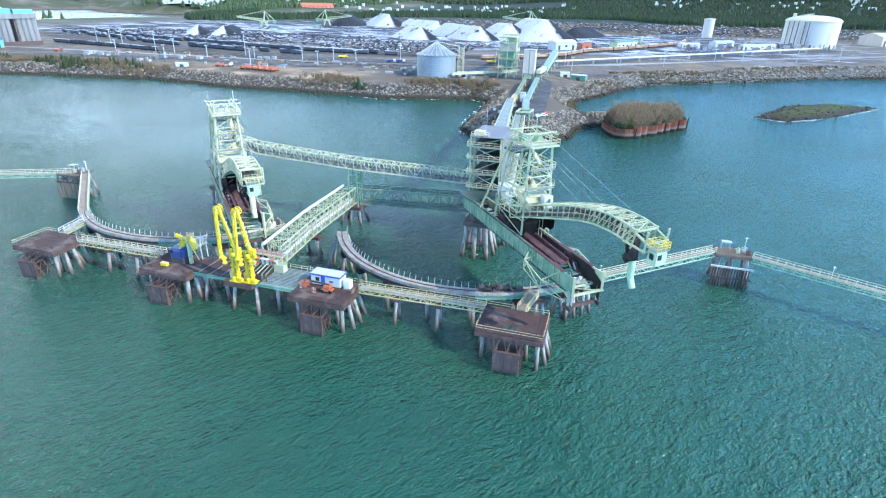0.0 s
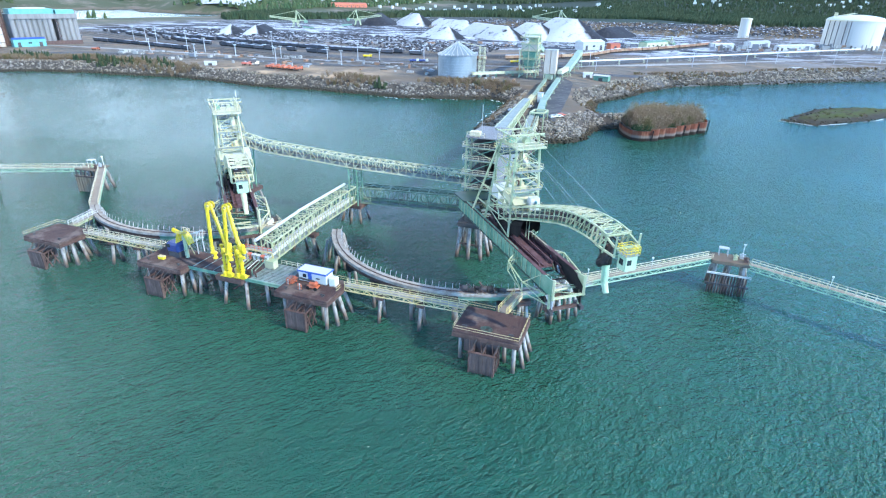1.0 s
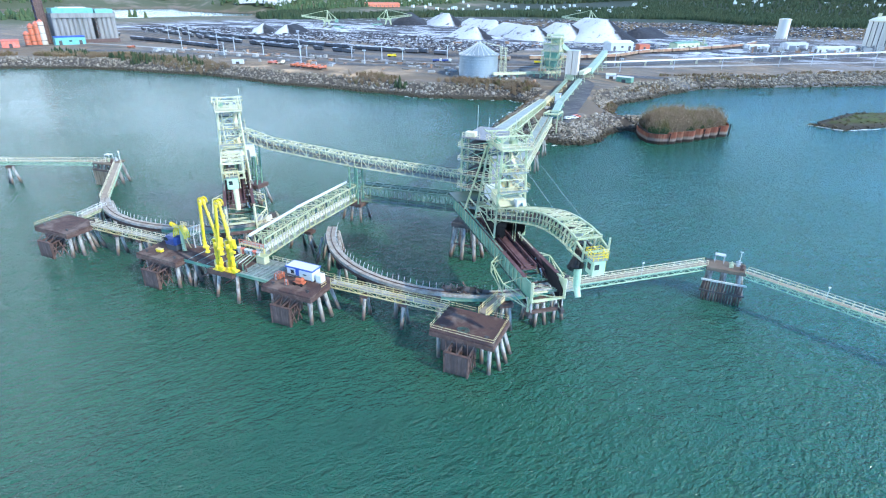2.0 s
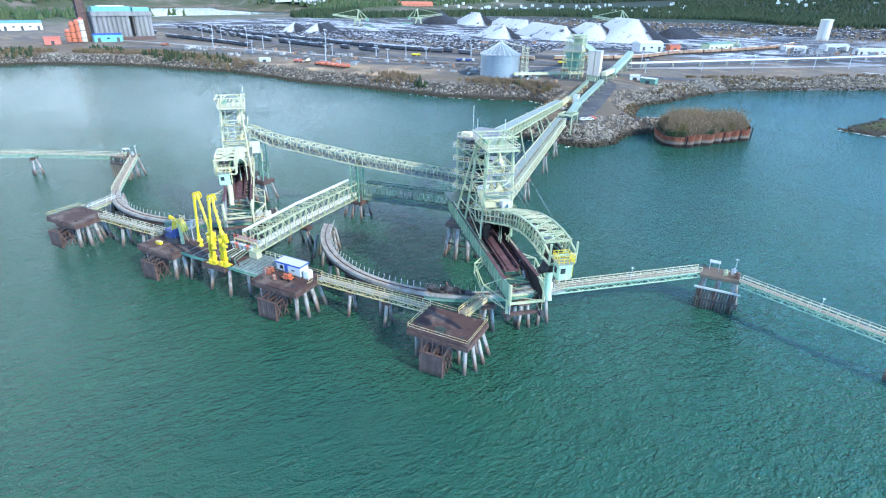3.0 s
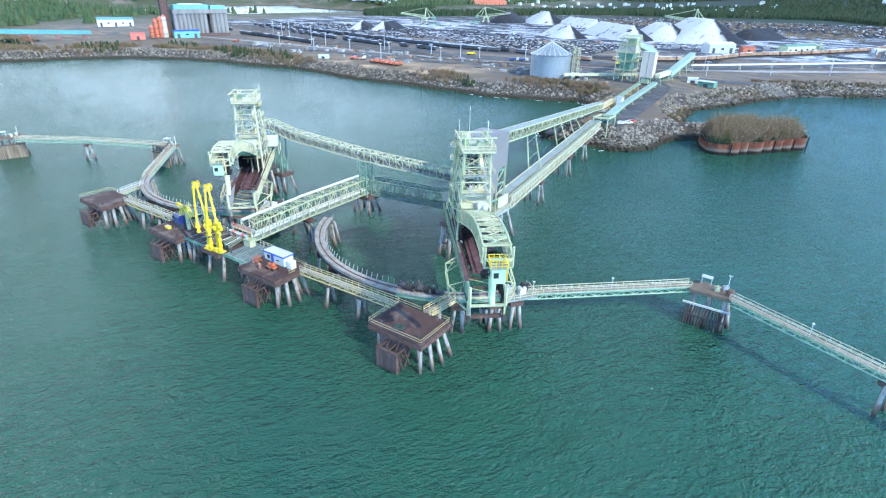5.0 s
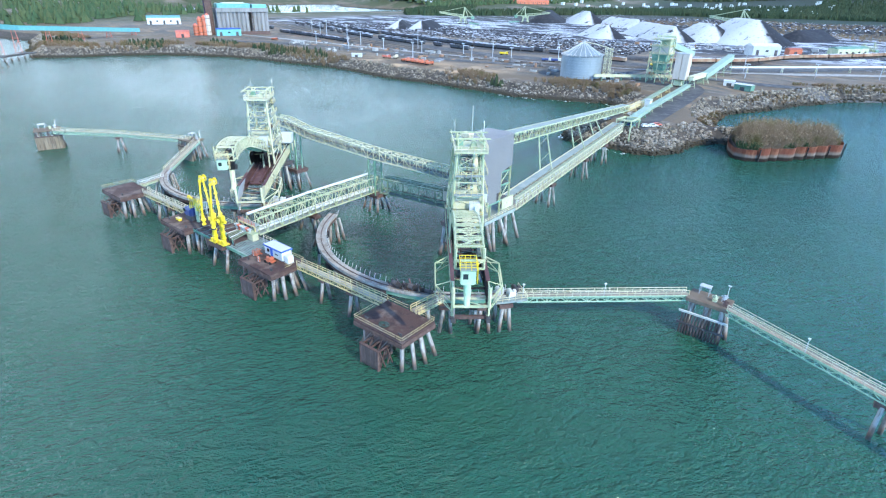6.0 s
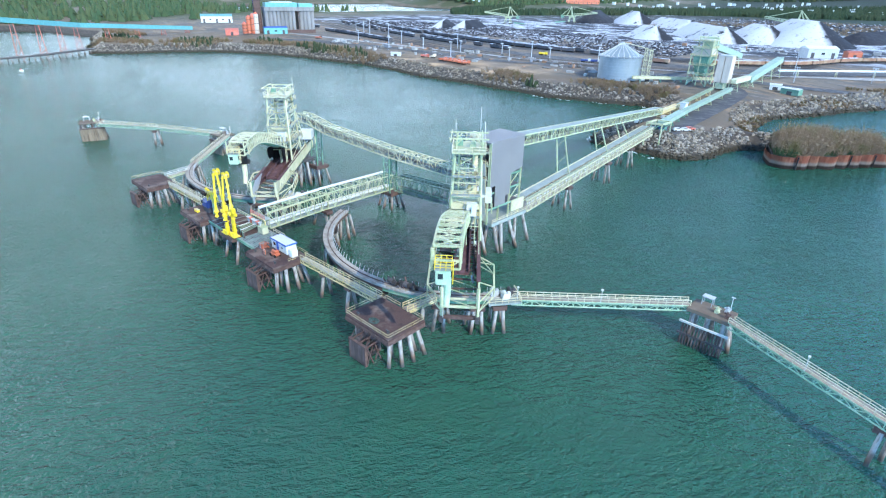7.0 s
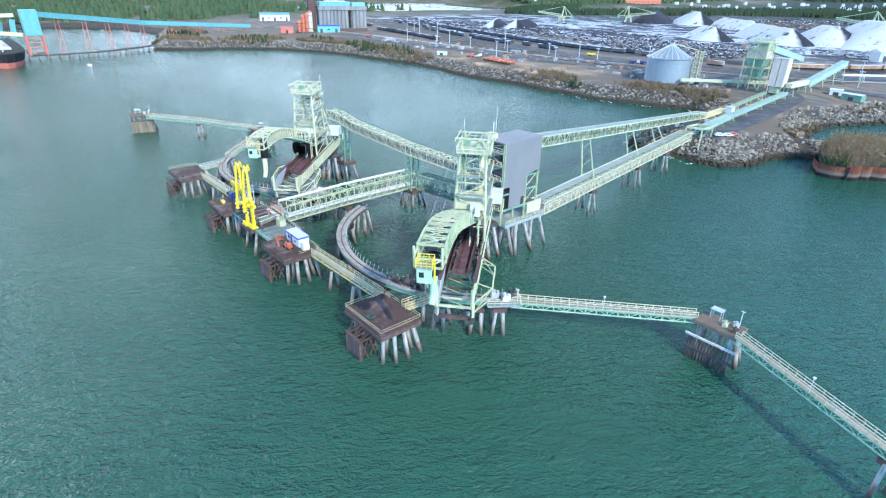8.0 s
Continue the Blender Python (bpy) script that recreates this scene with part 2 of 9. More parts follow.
def block(name, a, b, mat, parent, label="", bevel=0.0, turn=None):
    """A box part with worn edges; turn: a matrix put on after."""
    bm = bmesh.new()
    cuboid(bm, a, b)
    if bevel:
        bmesh.ops.bevel(bm, geom=bm.edges[:], offset=bevel, segments=1, affect="EDGES")
    if turn is not None:
        bm.transform(turn)
    return part(name, bm, mat, parent, label)


def lerp(p, q, f):
    return tuple(a + (b - a) * f for a, b in zip(p, q))


def across(p, q):
    """The level unit vector to the right of the way from p to q."""
    d = Vector((q[0] - p[0], q[1] - p[1], 0)).normalized()
    return Vector((d.y, -d.x, 0))


def railing(parent, points, mat="cream", high=1.1, step=2.0, thick=0.09, rails=2, post_mat=None):
    """Posts and rails along a line of world places."""
    for p, q in zip(points, points[1:]):
        n = max(1, round((Vector(q) - Vector(p)).length / step))
        for i in range(rails):
            up = Vector((0, 0, high * (i + 1) / rails))
            bar("rail", Vector(p) + up, Vector(q) + up, thick, thick, mat, parent)
        for i in range(n + (q == points[-1])):
            at = Vector(lerp(p, q, i / n))
            bar("post", at, at + Vector((0, 0, high)), thick, thick, post_mat or mat, parent)


def side_truss(parent, p, q, off, low, high, panels, mat, chord=0.28, web=0.16, brace=True, chords=(True, True)):
    """One lattice side of a gallery whose floor line runs from p to q."""
    n = across(p, q) * off
    a0, a1 = Vector(p) + n + Vector((0, 0, low)), Vector(q) + n + Vector((0, 0, low))
    b0, b1 = Vector(p) + n + Vector((0, 0, high)), Vector(q) + n + Vector((0, 0, high))
    if chords[0]:
        bar("bottom_chord", a0, a1, chord, chord, mat, parent)
    if chords[1]:
        bar("top_chord", b0, b1, chord, chord, mat, parent)
    for i in range(panels):
        f, g = i / panels, (i + 1) / panels
        lo, hi = a0.lerp(a1, f), b0.lerp(b1, f)
        lo2, hi2 = a0.lerp(a1, g), b0.lerp(b1, g)
        bar("upright", lo, hi, web, web, mat, parent)
        if brace:
            bar("diagonal", *((lo, hi2) if i % 2 else (hi, lo2)), web * 0.85, web * 0.85, mat, parent)
    bar("upright", a1, b1, web, web, mat, parent)


def pile(parent, top, foot, radius=0.45):
    bar("column", top, foot, radius * 2, radius * 2, "pile", parent, "pipe")

# ---- water and land ----
m = Mat("sea_water", (0.020, 0.081, 0.046), 0.05)
m.b.inputs["IOR"].default_value = 1.333
m.b.inputs["Specular IOR Level"].default_value = 0.5
m.mix(m.ramp(m.noise(0.012, 3, 0.5), 0.35, 0.65), (0.015, 0.076, 0.049))
m.mix(m.times(m.ramp(m.noise(0.05, 4, 0.6), 0.45, 0.7), 0.4), (0.025, 0.088, 0.044))
pos = m.place()
sep = m.t.nodes.new("ShaderNodeSeparateXYZ")
m.link(pos, sep.inputs[0])
calm = m.ramp(sep.outputs["X"], 40.0, -160.0)     # sheltered water lies calmer behind the berth
far = m.ramp(sep.outputs["Y"], 20.0, 120.0)
sheltered = m.times(calm, far)
inv = m.ramp(sheltered, 1.0, 0.0)
amp = m.ramp(inv, -0.75, 1.0)
# fine chop that is too small to shape: a broader gloss over the open harbour
gloss = m.node("ShaderNodeMapRange")
gloss.inputs["From Min"].default_value, gloss.inputs["From Max"].default_value = -40.0, 160.0
gloss.inputs["To Min"].default_value, gloss.inputs["To Max"].default_value = 0.11, 0.11
m.link(sep.outputs["Y"], gloss.inputs["Value"])
m.link(gloss.outputs["Result"], m.b.inputs["Roughness"])
mp = m.node("ShaderNodeMapping", Rotation=(0, 0, radians(-54)))
m.link(pos, mp.inputs["Vector"])


def ripple(scale, stretch, detail, rough, warp=0.0):
    mp2 = m.node("ShaderNodeMapping", Scale=stretch)
    m.link(mp.outputs["Vector"], mp2.inputs["Vector"])
    n = m.node("ShaderNodeTexNoise", Scale=scale, Detail=detail, Roughness=rough, Distortion=warp)
    m.link(mp2.outputs["Vector"], n.inputs["Vector"])
    return n.outputs["Fac"]


gust = m.ramp(m.noise(0.02, 3, 0.6), 0.30, 0.70)       # wind patches
for fac, deep in ((ripple(0.07, (0.6, 1.0, 1.0), 2, 0.5), 1.6), (ripple(0.50, (0.50, 1.0, 1.0), 4, 0.62, 0.6), 1.9), (ripple(1.5, (0.6, 1.0, 1.0), 2, 0.55, 0.4), 0.8)):
    bp = m.node("ShaderNodeBump", Distance=deep)
    m.link(fac, bp.inputs["Height"])
    m.link(m.times(amp, m.ramp(gust, -1.6, 1.0)), bp.inputs["Strength"])
    if m.b.inputs["Normal"].links:
        m.link(m.b.inputs["Normal"].links[0].from_socket, bp.inputs["Normal"])
    m.link(bp.outputs["Normal"], m.b.inputs["Normal"])
M["water"] = m.m
bm = bmesh.new()
bmesh.ops.create_grid(bm, x_segments=24, y_segments=24, size=4800)
tagged(part("water", bm, "water"), "rippled green sea water of the harbour", "sea water", kind="structure")

COAST = [(-4700, -900), (-1700, -420), (-1120, -160), (-1030, 0), (-1044, 93), (-982, 163), (-837, 190), (-723, 158), (-660, 138), (-622, 128),
         (-600, 165), (-590, 200), (-568, 236), (-510, 272), (-455, 288), (-414, 290), (-374, 300), (-331, 296), (-270, 285), (-227, 289),
         (-173, 288), (-140, 286), (-110, 296), (-80, 307), (-66, 300), (-63, 249), (-60, 205), (-52, 194), (-31, 194), (-18, 191), (-8, 195),
         (-2, 205), (1, 225), (10, 241), (24, 241), (30, 262), (5, 262), (-6, 290), (-8, 320), (4, 347), (24, 395), (47, 440), (98, 478),
         (151, 514), (210, 558), (278, 589), (420, 640), (700, 760), (1500, 900), (4700, 1000), (4700, 4700), (-4700, 4700)]
ISLET = [(108, 312), (124, 303), (160, 333), (201, 385), (163, 379), (137, 364)]
INLET = [(-1270, 935), (-1165, 1310), (-1420, 1630), (-1740, 1640), (-2270, 2060), (-2220, 1500), (-1910, 757), (-1465, 722)]


def inside_by(px, py, poly):
    """How far each place lies inside a polygon (outside: minus)."""
    d2 = np.full(px.shape, 1e12)
    odd = np.zeros(px.shape, bool)
    for (x1, y1), (x2, y2) in zip(poly, poly[1:] + poly[:1]):
        ex, ey = x2 - x1, y2 - y1
        f = np.clip(((px - x1) * ex + (py - y1) * ey) / (ex * ex + ey * ey), 0, 1)
        d2 = np.minimum(d2, (px - x1 - f * ex) ** 2 + (py - y1 - f * ey) ** 2)
        cross = ((y1 > py) != (y2 > py)) & (px < (x2 - x1) * (py - y1) / (y2 - y1 + 1e-12) + x1)
        odd ^= cross
    return np.where(odd, 1, -1) * np.sqrt(d2)


def steps(stops):
    out = [stops[0][0]]
    for (a, _), (b, s) in zip(stops, stops[1:]):
        n = max(1, round((b - a) / s))
        out += [a + (b - a) * (i + 1) / n for i in range(n)]
    return np.array(out, float)


LAND_Z = 9.0


def land_height(px, py):
    d = inside_by(px, py, COAST)
    wob = np.sin(px * 0.13 + py * 0.07) * 1.2 + np.sin(px * 0.31 - py * 0.23) * 0.8
    z = np.clip((d + wob * 0.6) * 0.62, -4, LAND_Z)
    inland = np.clip((py - 300) / 40, 0, 1) * np.clip((d - 18) / 40, 0, 1)
    z += inland * 3.0 + np.where(d > 60, 0.2 * np.sin(px * 0.021) * np.cos(py * 0.017), 0)
    e = inside_by(px, py, ISLET)
    z = np.maximum(z, np.clip(e * 0.30 + 0.6 * np.sin(px * 0.4) * np.sin(py * 0.33), -4, 3.0))
    h = inside_by(px, py, INLET)
    z = np.where(h > -30, np.minimum(z, np.clip(-h * 0.3, -4, 9)), z)
    # wooded hills behind the inlets
    west = np.clip((-px - 1050) / 900, 0, 1) * np.clip((np.hypot(px + 900, py - 800) - 500) / 700, 0, 1) * np.clip(-h / 150, 0, 1) * np.clip((d - 60) / 400, 0, 1)
    z += west * (55 + 35 * np.sin(px * 0.0021 + 1) * np.cos(py * 0.0017))
    back = np.clip((py - 2300) / 1800, 0, 1) ** 1.5
    z += back * (150 + 50 * np.sin(px * 0.0016) + 30 * np.sin(px * 0.0041 + 2))
    return z


gx = steps([(-4700, 0), (-1200, 120), (-680, 14), (320, 4), (900, 30), (4700, 180)])
gy = steps([(-900, 0), (120, 60), (180, 8), (620, 4), (1000, 12), (4700, 90)])
PX, PY = np.meshgrid(gx, gy)
PZ = land_height(PX, PY)
nx, ny = len(gx), len(gy)
idx = np.arange(nx * ny).reshape(ny, nx)
keep = np.maximum.reduce([PZ[:-1, :-1], PZ[1:, :-1], PZ[:-1, 1:], PZ[1:, 1:]]) > -3.5
quads = np.stack([idx[:-1, :-1], idx[:-1, 1:], idx[1:, 1:], idx[1:, :-1]], -1)[keep]
me = bpy.data.meshes.new("ground")
me.from_pydata(np.stack([PX, PY, PZ], -1).reshape(-1, 3).tolist(), [], quads.tolist())
me.update()
for p in me.polygons:
    p.use_smooth = True
m = Mat("ground", (0.165, 0.138, 0.108), 0.85)
sep = m.t.nodes.new("ShaderNodeSeparateXYZ")
m.link(m.place(), sep.inputs[0])
X, Y, ZZ = sep.outputs["X"], sep.outputs["Y"], sep.outputs["Z"]
m.mix(m.ramp(m.noise(0.02, 6, 0.6), 0.42, 0.62), (0.110, 0.102, 0.094))
m.mix(m.times(m.ramp(m.noise(0.035, 6, 0.65, (1, 2.2, 1)), 0.50, 0.62), 0.8), (0.28, 0.195, 0.12))
m.mix(m.times(m.ramp(m.noise(0.25, 5, 0.6), 0.5, 0.75), 0.5), (0.10, 0.095, 0.09))
m.mix(m.times(m.ramp(m.noise(0.16, 6, 0.7, (0.3, 1.8, 1)), 0.55, 0.62), 0.6), (0.27, 0.24, 0.20))
m.mix(m.times(m.ramp(m.noise(0.09, 6, 0.7, (0.25, 2.0, 1)), 0.56, 0.62), 0.7), (0.055, 0.052, 0.05))
# stockyard: coal dust and lying snow
yard = m.times(m.times(m.ramp(Y, 560.0, 640.0), m.ramp(Y, 1750.0, 1450.0)), m.times(m.ramp(X, -1050.0, -880.0), m.ramp(X, 330.0, 60.0)))
m.mix(yard, (0.040, 0.042, 0.052))
m.mix(m.times(yard, m.ramp(m.noise(0.020, 9, 0.68, (0.7, 1.3, 1)), 0.49, 0.53)), (0.50, 0.53, 0.57))
m.mix(m.times(yard, m.ramp(m.noise(0.10, 8, 0.7, (0.8, 1.2, 1)), 0.50, 0.56)), (0.045, 0.047, 0.056))
m.mix(m.times(m.times(m.ramp(Y, 470.0, 560.0), m.ramp(Y, 1800.0, 1400.0)), m.ramp(m.noise(0.05, 6, 0.65, (0.35, 1.6, 1)), 0.60, 0.65)), (0.56, 0.58, 0.62))
# far country: bare winter brush
wild = m.ramp(Y, 1000.0, 1150.0)
m.mix(wild, (0.050, 0.052, 0.045))
m.mix(m.times(wild, m.ramp(m.noise(0.03, 8, 0.7, (0.5, 1.6, 1)), 0.59, 0.62)), (0.46, 0.48, 0.51))
m.mix(m.times(m.ramp(Y, 1540.0, 1600.0), m.ramp(X, -600.0, -400.0)), (0.030, 0.042, 0.024))
m.mix(m.ramp(Y, 1900.0, 2100.0), (0.036, 0.046, 0.030))
hill = m.ramp(X, -900.0, -1150.0)
m.mix(hill, (0.075, 0.085, 0.045))
m.mix(m.times(hill, m.ramp(m.noise(0.006, 5, 0.6), 0.52, 0.62)), (0.19, 0.155, 0.12))
# mossy islet
isle = m.times(m.times(m.ramp(X, 80.0, 95.0), m.ramp(Y, 430.0, 410.0)), m.ramp(ZZ, 0.8, 1.8))
m.mix(isle, (0.062, 0.074, 0.020))
m.mix(m.times(isle, m.ramp(m.noise(0.12, 5, 0.65), 0.52, 0.62)), (0.062, 0.044, 0.028))
# tan spoil heap and worn tracks near the shore
soil = m.times(m.times(m.ramp(X, -385.0, -310.0), m.ramp(X, -150.0, -210.0)), m.times(m.ramp(Y, 345.0, 325.0), m.ramp(m.noise(0.03, 4), 0.40, 0.55)))
m.mix(soil, (0.44, 0.31, 0.19))
# rocky, weedy bank: the shade between its rocks is put into the dark ground
bank = m.times(m.ramp(ZZ, 8.6, 7.4), m.ramp(Y, 1200.0, 900.0))
bank = m.times(bank, m.ramp(isle, 1.0, 0.0))
m.mix(m.times(m.times(m.ramp(ZZ, 10.5, 9.4), m.ramp(isle, 1.0, 0.0)), m.ramp(m.noise(0.04, 5, 0.6), 0.42, 0.55)), (0.15, 0.115, 0.08))
m.mix(bank, (0.06, 0.052, 0.045))
m.mix(m.times(bank, m.ramp(m.noise(0.3, 5, 0.65), 0.45, 0.65)), (0.10, 0.085, 0.07))
m.mix(m.ramp(ZZ, 2.6, 1.2), (0.045, 0.04, 0.03))
m.bump(m.noise(0.7, 6, 0.65), 0.4, 0.5)
M["ground"] = m.m
me.materials.append(M["ground"])
tagged(new("ground", me), "grey gravel and soil of the terminal land with snow patches", "ground", kind="structure")

m = Mat("stained_slab", (0.16, 0.125, 0.095), 0.85)
m.mix(m.ramp(m.noise(0.6, 5, 0.65), 0.45, 0.68), (0.12, 0.085, 0.065))
m.mix(m.times(m.ramp(m.noise(2.4, 4), 0.5, 0.75), 0.5), (0.24, 0.20, 0.15))
M["slab"] = m.m
m = Mat("bleached_timber", (0.25, 0.205, 0.15), 0.85)
m.mix(m.ramp(m.noise(0.9, 5, 0.65, (1, 1, 0.12)), 0.45, 0.65), (0.13, 0.10, 0.075)).vary(0.4)
M["bleached"] = m.m
# ---- berth: dolphins ----
DECK = 7.5
rnd = random.Random(4)


def dolphin(x0, rails, label):
    """A breasting dolphin: thick deck on raked piles, with a hung fender panel."""
    t = thing("breasting_dolphin", (x0 + 6.75, 4.2, 0), label, "dolphin", "breasting dolphins of the berth")
    x1, y0, y1 = x0 + 13.5, -0.7, 9.3
    block("deck", (x0, y0, DECK - 0.5), (x1, y1, DECK), "deck", t, "dark rust-brown deck plate", 0.06)
    block("deck_edge", (x0 - 0.08, y0 - 0.08, DECK - 1.45), (x1 + 0.08, y0 + 0.5, DECK - 0.52), "brown", t, bevel=0.05)
    block("deck_edge", (x0 - 0.08, y1 - 0.5, DECK - 1.45), (x1 + 0.08, y1 + 0.08, DECK - 0.52), "brown", t, bevel=0.05)
    for x in (x0 - 0.08, x1 - 0.42):
        block("deck_edge", (x, y0 + 0.52, DECK - 1.45), (x + 0.5, y1 - 0.52, DECK - 0.52), "brown", t, bevel=0.05)
    for y in (2.0, 4.6, 7.2):
        block("cross_beam", (x0 + 0.5, y, DECK - 1.6), (x1 - 0.5, y + 0.7, DECK - 0.51), "dark", t)
    # piles: upright at the front, raked at the ends and the back
    for dx, dy, fx, fy in ((1.2, 1.2, 0.0, 0.0), (12.4, 0.6, 0.2, -0.6), (1.0, 5.0, -1.4, 0.5), (1.2, 8.2, -1.6, 1.6), (12.6, 3.0, 1.8, -0.8), (12.7, 5.2, 2.2, 0.0),
                           (12.6, 7.6, 2.0, 1.2), (4.6, 8.4, -0.3, 2.2), (8.2, 8.4, 0.5, 2.2), (9.6, 3.4, 0.6, -0.6), (6.2, 4.8, 0.0, 0.0), (10.8, 7.0, 1.2, 1.2)):
        pile(t, (x0 + dx, dy, DECK - 1.0), (x0 + dx + fx, dy + fy, -1.5), 0.42 + 0.05 * rnd.random())
    # fender frame and panel, standing off the deck on an open braced frame
    a0, a1, yf = x0 + 4.3, x0 + 9.5, -3.3
    block("fender_wall", (x0 + 2.2, 0.2, 2.6), (x0 + 9.6, 0.7, DECK - 1.47), "timber", t, "dark back wall of the fender", 0.04)
    p = block("fender", (a0, yf + 0.36, 0.5), (a1, yf + 0.44, 4.85), "brown", t, "hung fender panel of dark timber")
    n = 7
    for i in range(n):
        a = a0 + i * (a1 - a0) / n
        block("fender_board", (a, yf - 0.04 * (i % 2), 0.35 + 0.12 * rnd.random()), (a + (a1 - a0) / n - 0.03, yf + 0.35, 4.9), "timber", p, bevel=0.03)
    for z in (1.6, 3.0, 4.6):
        block("fender_waler", (a0 - 0.1, yf + 0.45, z - 0.15), (a1 + 0.1, yf + 0.75, z + 0.15), "brown", p)
    block("fender_cap", (a0 - 0.1, yf - 0.1, 4.9), (a1 + 0.1, yf + 0.5, 5.06), "brown", p)
    for x in (a0 + 0.15, a1 - 0.15):
        block("fender_edge", (x - 0.15, yf - 0.08, 0.3), (x + 0.15, yf + 0.6, 5.07), "brown", p)
    for x in (a0 + 0.3, (a0 + a1) / 2, a1 - 0.3):
        bar("fender_strut", (x, yf + 0.7, 4.6), (x, 0.3, 4.9), 0.28, 0.28, "brown", p)
        bar("fender_strut", (x, yf + 0.7, 1.2), (x, 0.3, 4.4), 0.24, 0.24, "brown", p)
        bar("fender_chain", (x, yf + 0.2, 5.0), (x + 0.6, -0.6, 6.6), 0.10, 0.10, "dark", p)
        bar("fender_chain", (x, yf + 0.2, 5.0), (x - 1.0, -0.6, 6.4), 0.10, 0.10, "brown", p)
        tube = bmesh.new()
        tube_into(tube, (x, yf + 0.75, 2.3), (x, 0.2, 2.9), 0.42, 0.42, 12)
        part("rubber_buffer", tube, "rubber", p)
    for y in (-2.4, -0.4):
        bar("fender_guide", (a1 + 0.1, y - 0.5, 4.8), (a1 + 0.1, y + 0.9, 0.6), 0.24, 0.24, "brown", p)
        bar("fender_guide", (a1 + 0.1, y + 0.9, 4.6), (a1 + 0.1, y - 0.5, 1.0), 0.2, 0.2, "brown", p)
    for line in rails:
        railing(t, [(x0 + a, b, DECK) for a, b in line], "ochre", 1.1, 1.7, 0.06, 2, "brown")
    for dx, dy in ((2.0, 1.0), (11.5, 1.0)):
        bm = bmesh.new()
        tube_into(bm, (x0 + dx, dy, DECK), (x0 + dx, dy, DECK + 0.55), 0.26, 0.2, 10)
        beam_into(bm, (x0 + dx - 0.5, dy, DECK + 0.5), (x0 + dx + 0.5, dy, DECK + 0.5), 0.24, 0.24)
        part("mooring_hook", bm, "dark", t)
    return t


dolphin(0.0, [[(13.4, 9.2), (13.4, -0.6), (0.1, -0.6), (0.1, 9.2), (6.2, 9.2)], [(8.8, 9.2), (13.4, 9.2)]], "rust-brown breasting dolphin with cream railings round its wet deck")
dolphin(-42.2, [[(7.0, 9.2), (13.4, 9.2), (13.4, 8.2)], [(13.4, 5.6), (13.4, 3.5)]], "rust-brown breasting dolphin that carries the white office cabin")
dolphin(-82.3, [[(0.1, 6.0), (0.1, 9.2), (5.0, 9.2)]], "rust-brown breasting dolphin with a dark blue loading crane on it")
dolphin(-122.6, [[(0.1, -0.6), (0.1, 9.2), (3.5, 9.2)], [(6.0, 9.2), (13.4, 9.2), (13.4, 8.0)]], "rust-brown breasting dolphin at the end of the berth with white railings")


# ---- berth: middle loading platform ----
def middle_platform():
    t = thing("loading_platform", (-55.5, 6, 0), "loading platform of dark plates and mint slatted flooring on raked piles", "platform")
    # open slatted floor at one end, dark plates over the rest
    for i in range(15):
        y = 2.2 + i * 0.6
        bar("floor_slat", (-51.0, y, DECK - 0.06), (-42.2, y, DECK - 0.06), 0.12, 0.30, "grating", t, side=(0, 1, 0))
    for i in range(6):
        x = -69.0 + i * 3.0
        block("floor_plate", (x, 2.0, DECK - 0.2), (x + 2.97, 11.0, DECK - 0.02 * (i % 2)), "deck", t)
    for i in range(10):
        x = -68.6 + i * 2.9
        bar("floor_beam", (x, 1.9, DECK - 0.5), (x, 11.0, DECK - 0.5), 0.25, 0.5, "teal", t)
    for y in (1.95, 6.5, 11.0):
        bar("edge_girder", (-69.0, y, DECK - 0.45), (-42.2, y, DECK - 0.45), 0.3, 0.75, "teal" if y < 3 else "dark", t, "aitch")
    for i in range(5):
        bar("deck_rib", (-67.4 + i * 3.0, 2.0, DECK + 0.05), (-67.4 + i * 3.0, 10.8, DECK + 0.05), 0.10, 0.12, "grating", t)
    for x, y, fx, fy in ((-66, 3, -1, -1.0), (-62, 4, 0.5, 0), (-58, 2.6, 0, -2.2), (-52.5, 2.6, 1.8, -2.6), (-48, 4, 0.5, -0.5), (-66, 10, -1, 1.5), (-60, 10, 0, 1.5), (-54, 10.4, 0.5, 1.8), (-47, 10, 1, 1.5), (-50, 8, 0, 0.5)):
        pile(t, (x, y, DECK - 0.7), (x + fx, y + fy, -1.5), 0.4)
    for x in (-66, -58, -50):
        bar("pile_brace", (x, 4, 2.2), (x + 5, 9, 5.6), 0.25, 0.25, "brown", t)
    railing(t, [(-48.5, 11.0, DECK), (-42.4, 11.0, DECK)], "cream", 1.1, 1.6)
    railing(t, [(-69, 11.0, DECK), (-56, 11.0, DECK)], "mint", 1.1, 1.6)
    block("arm_footing", (-59.6, 0.6, DECK - 1.4), (-52.2, 3.4, DECK - 0.1), "brown", t, bevel=0.05)


middle_platform()


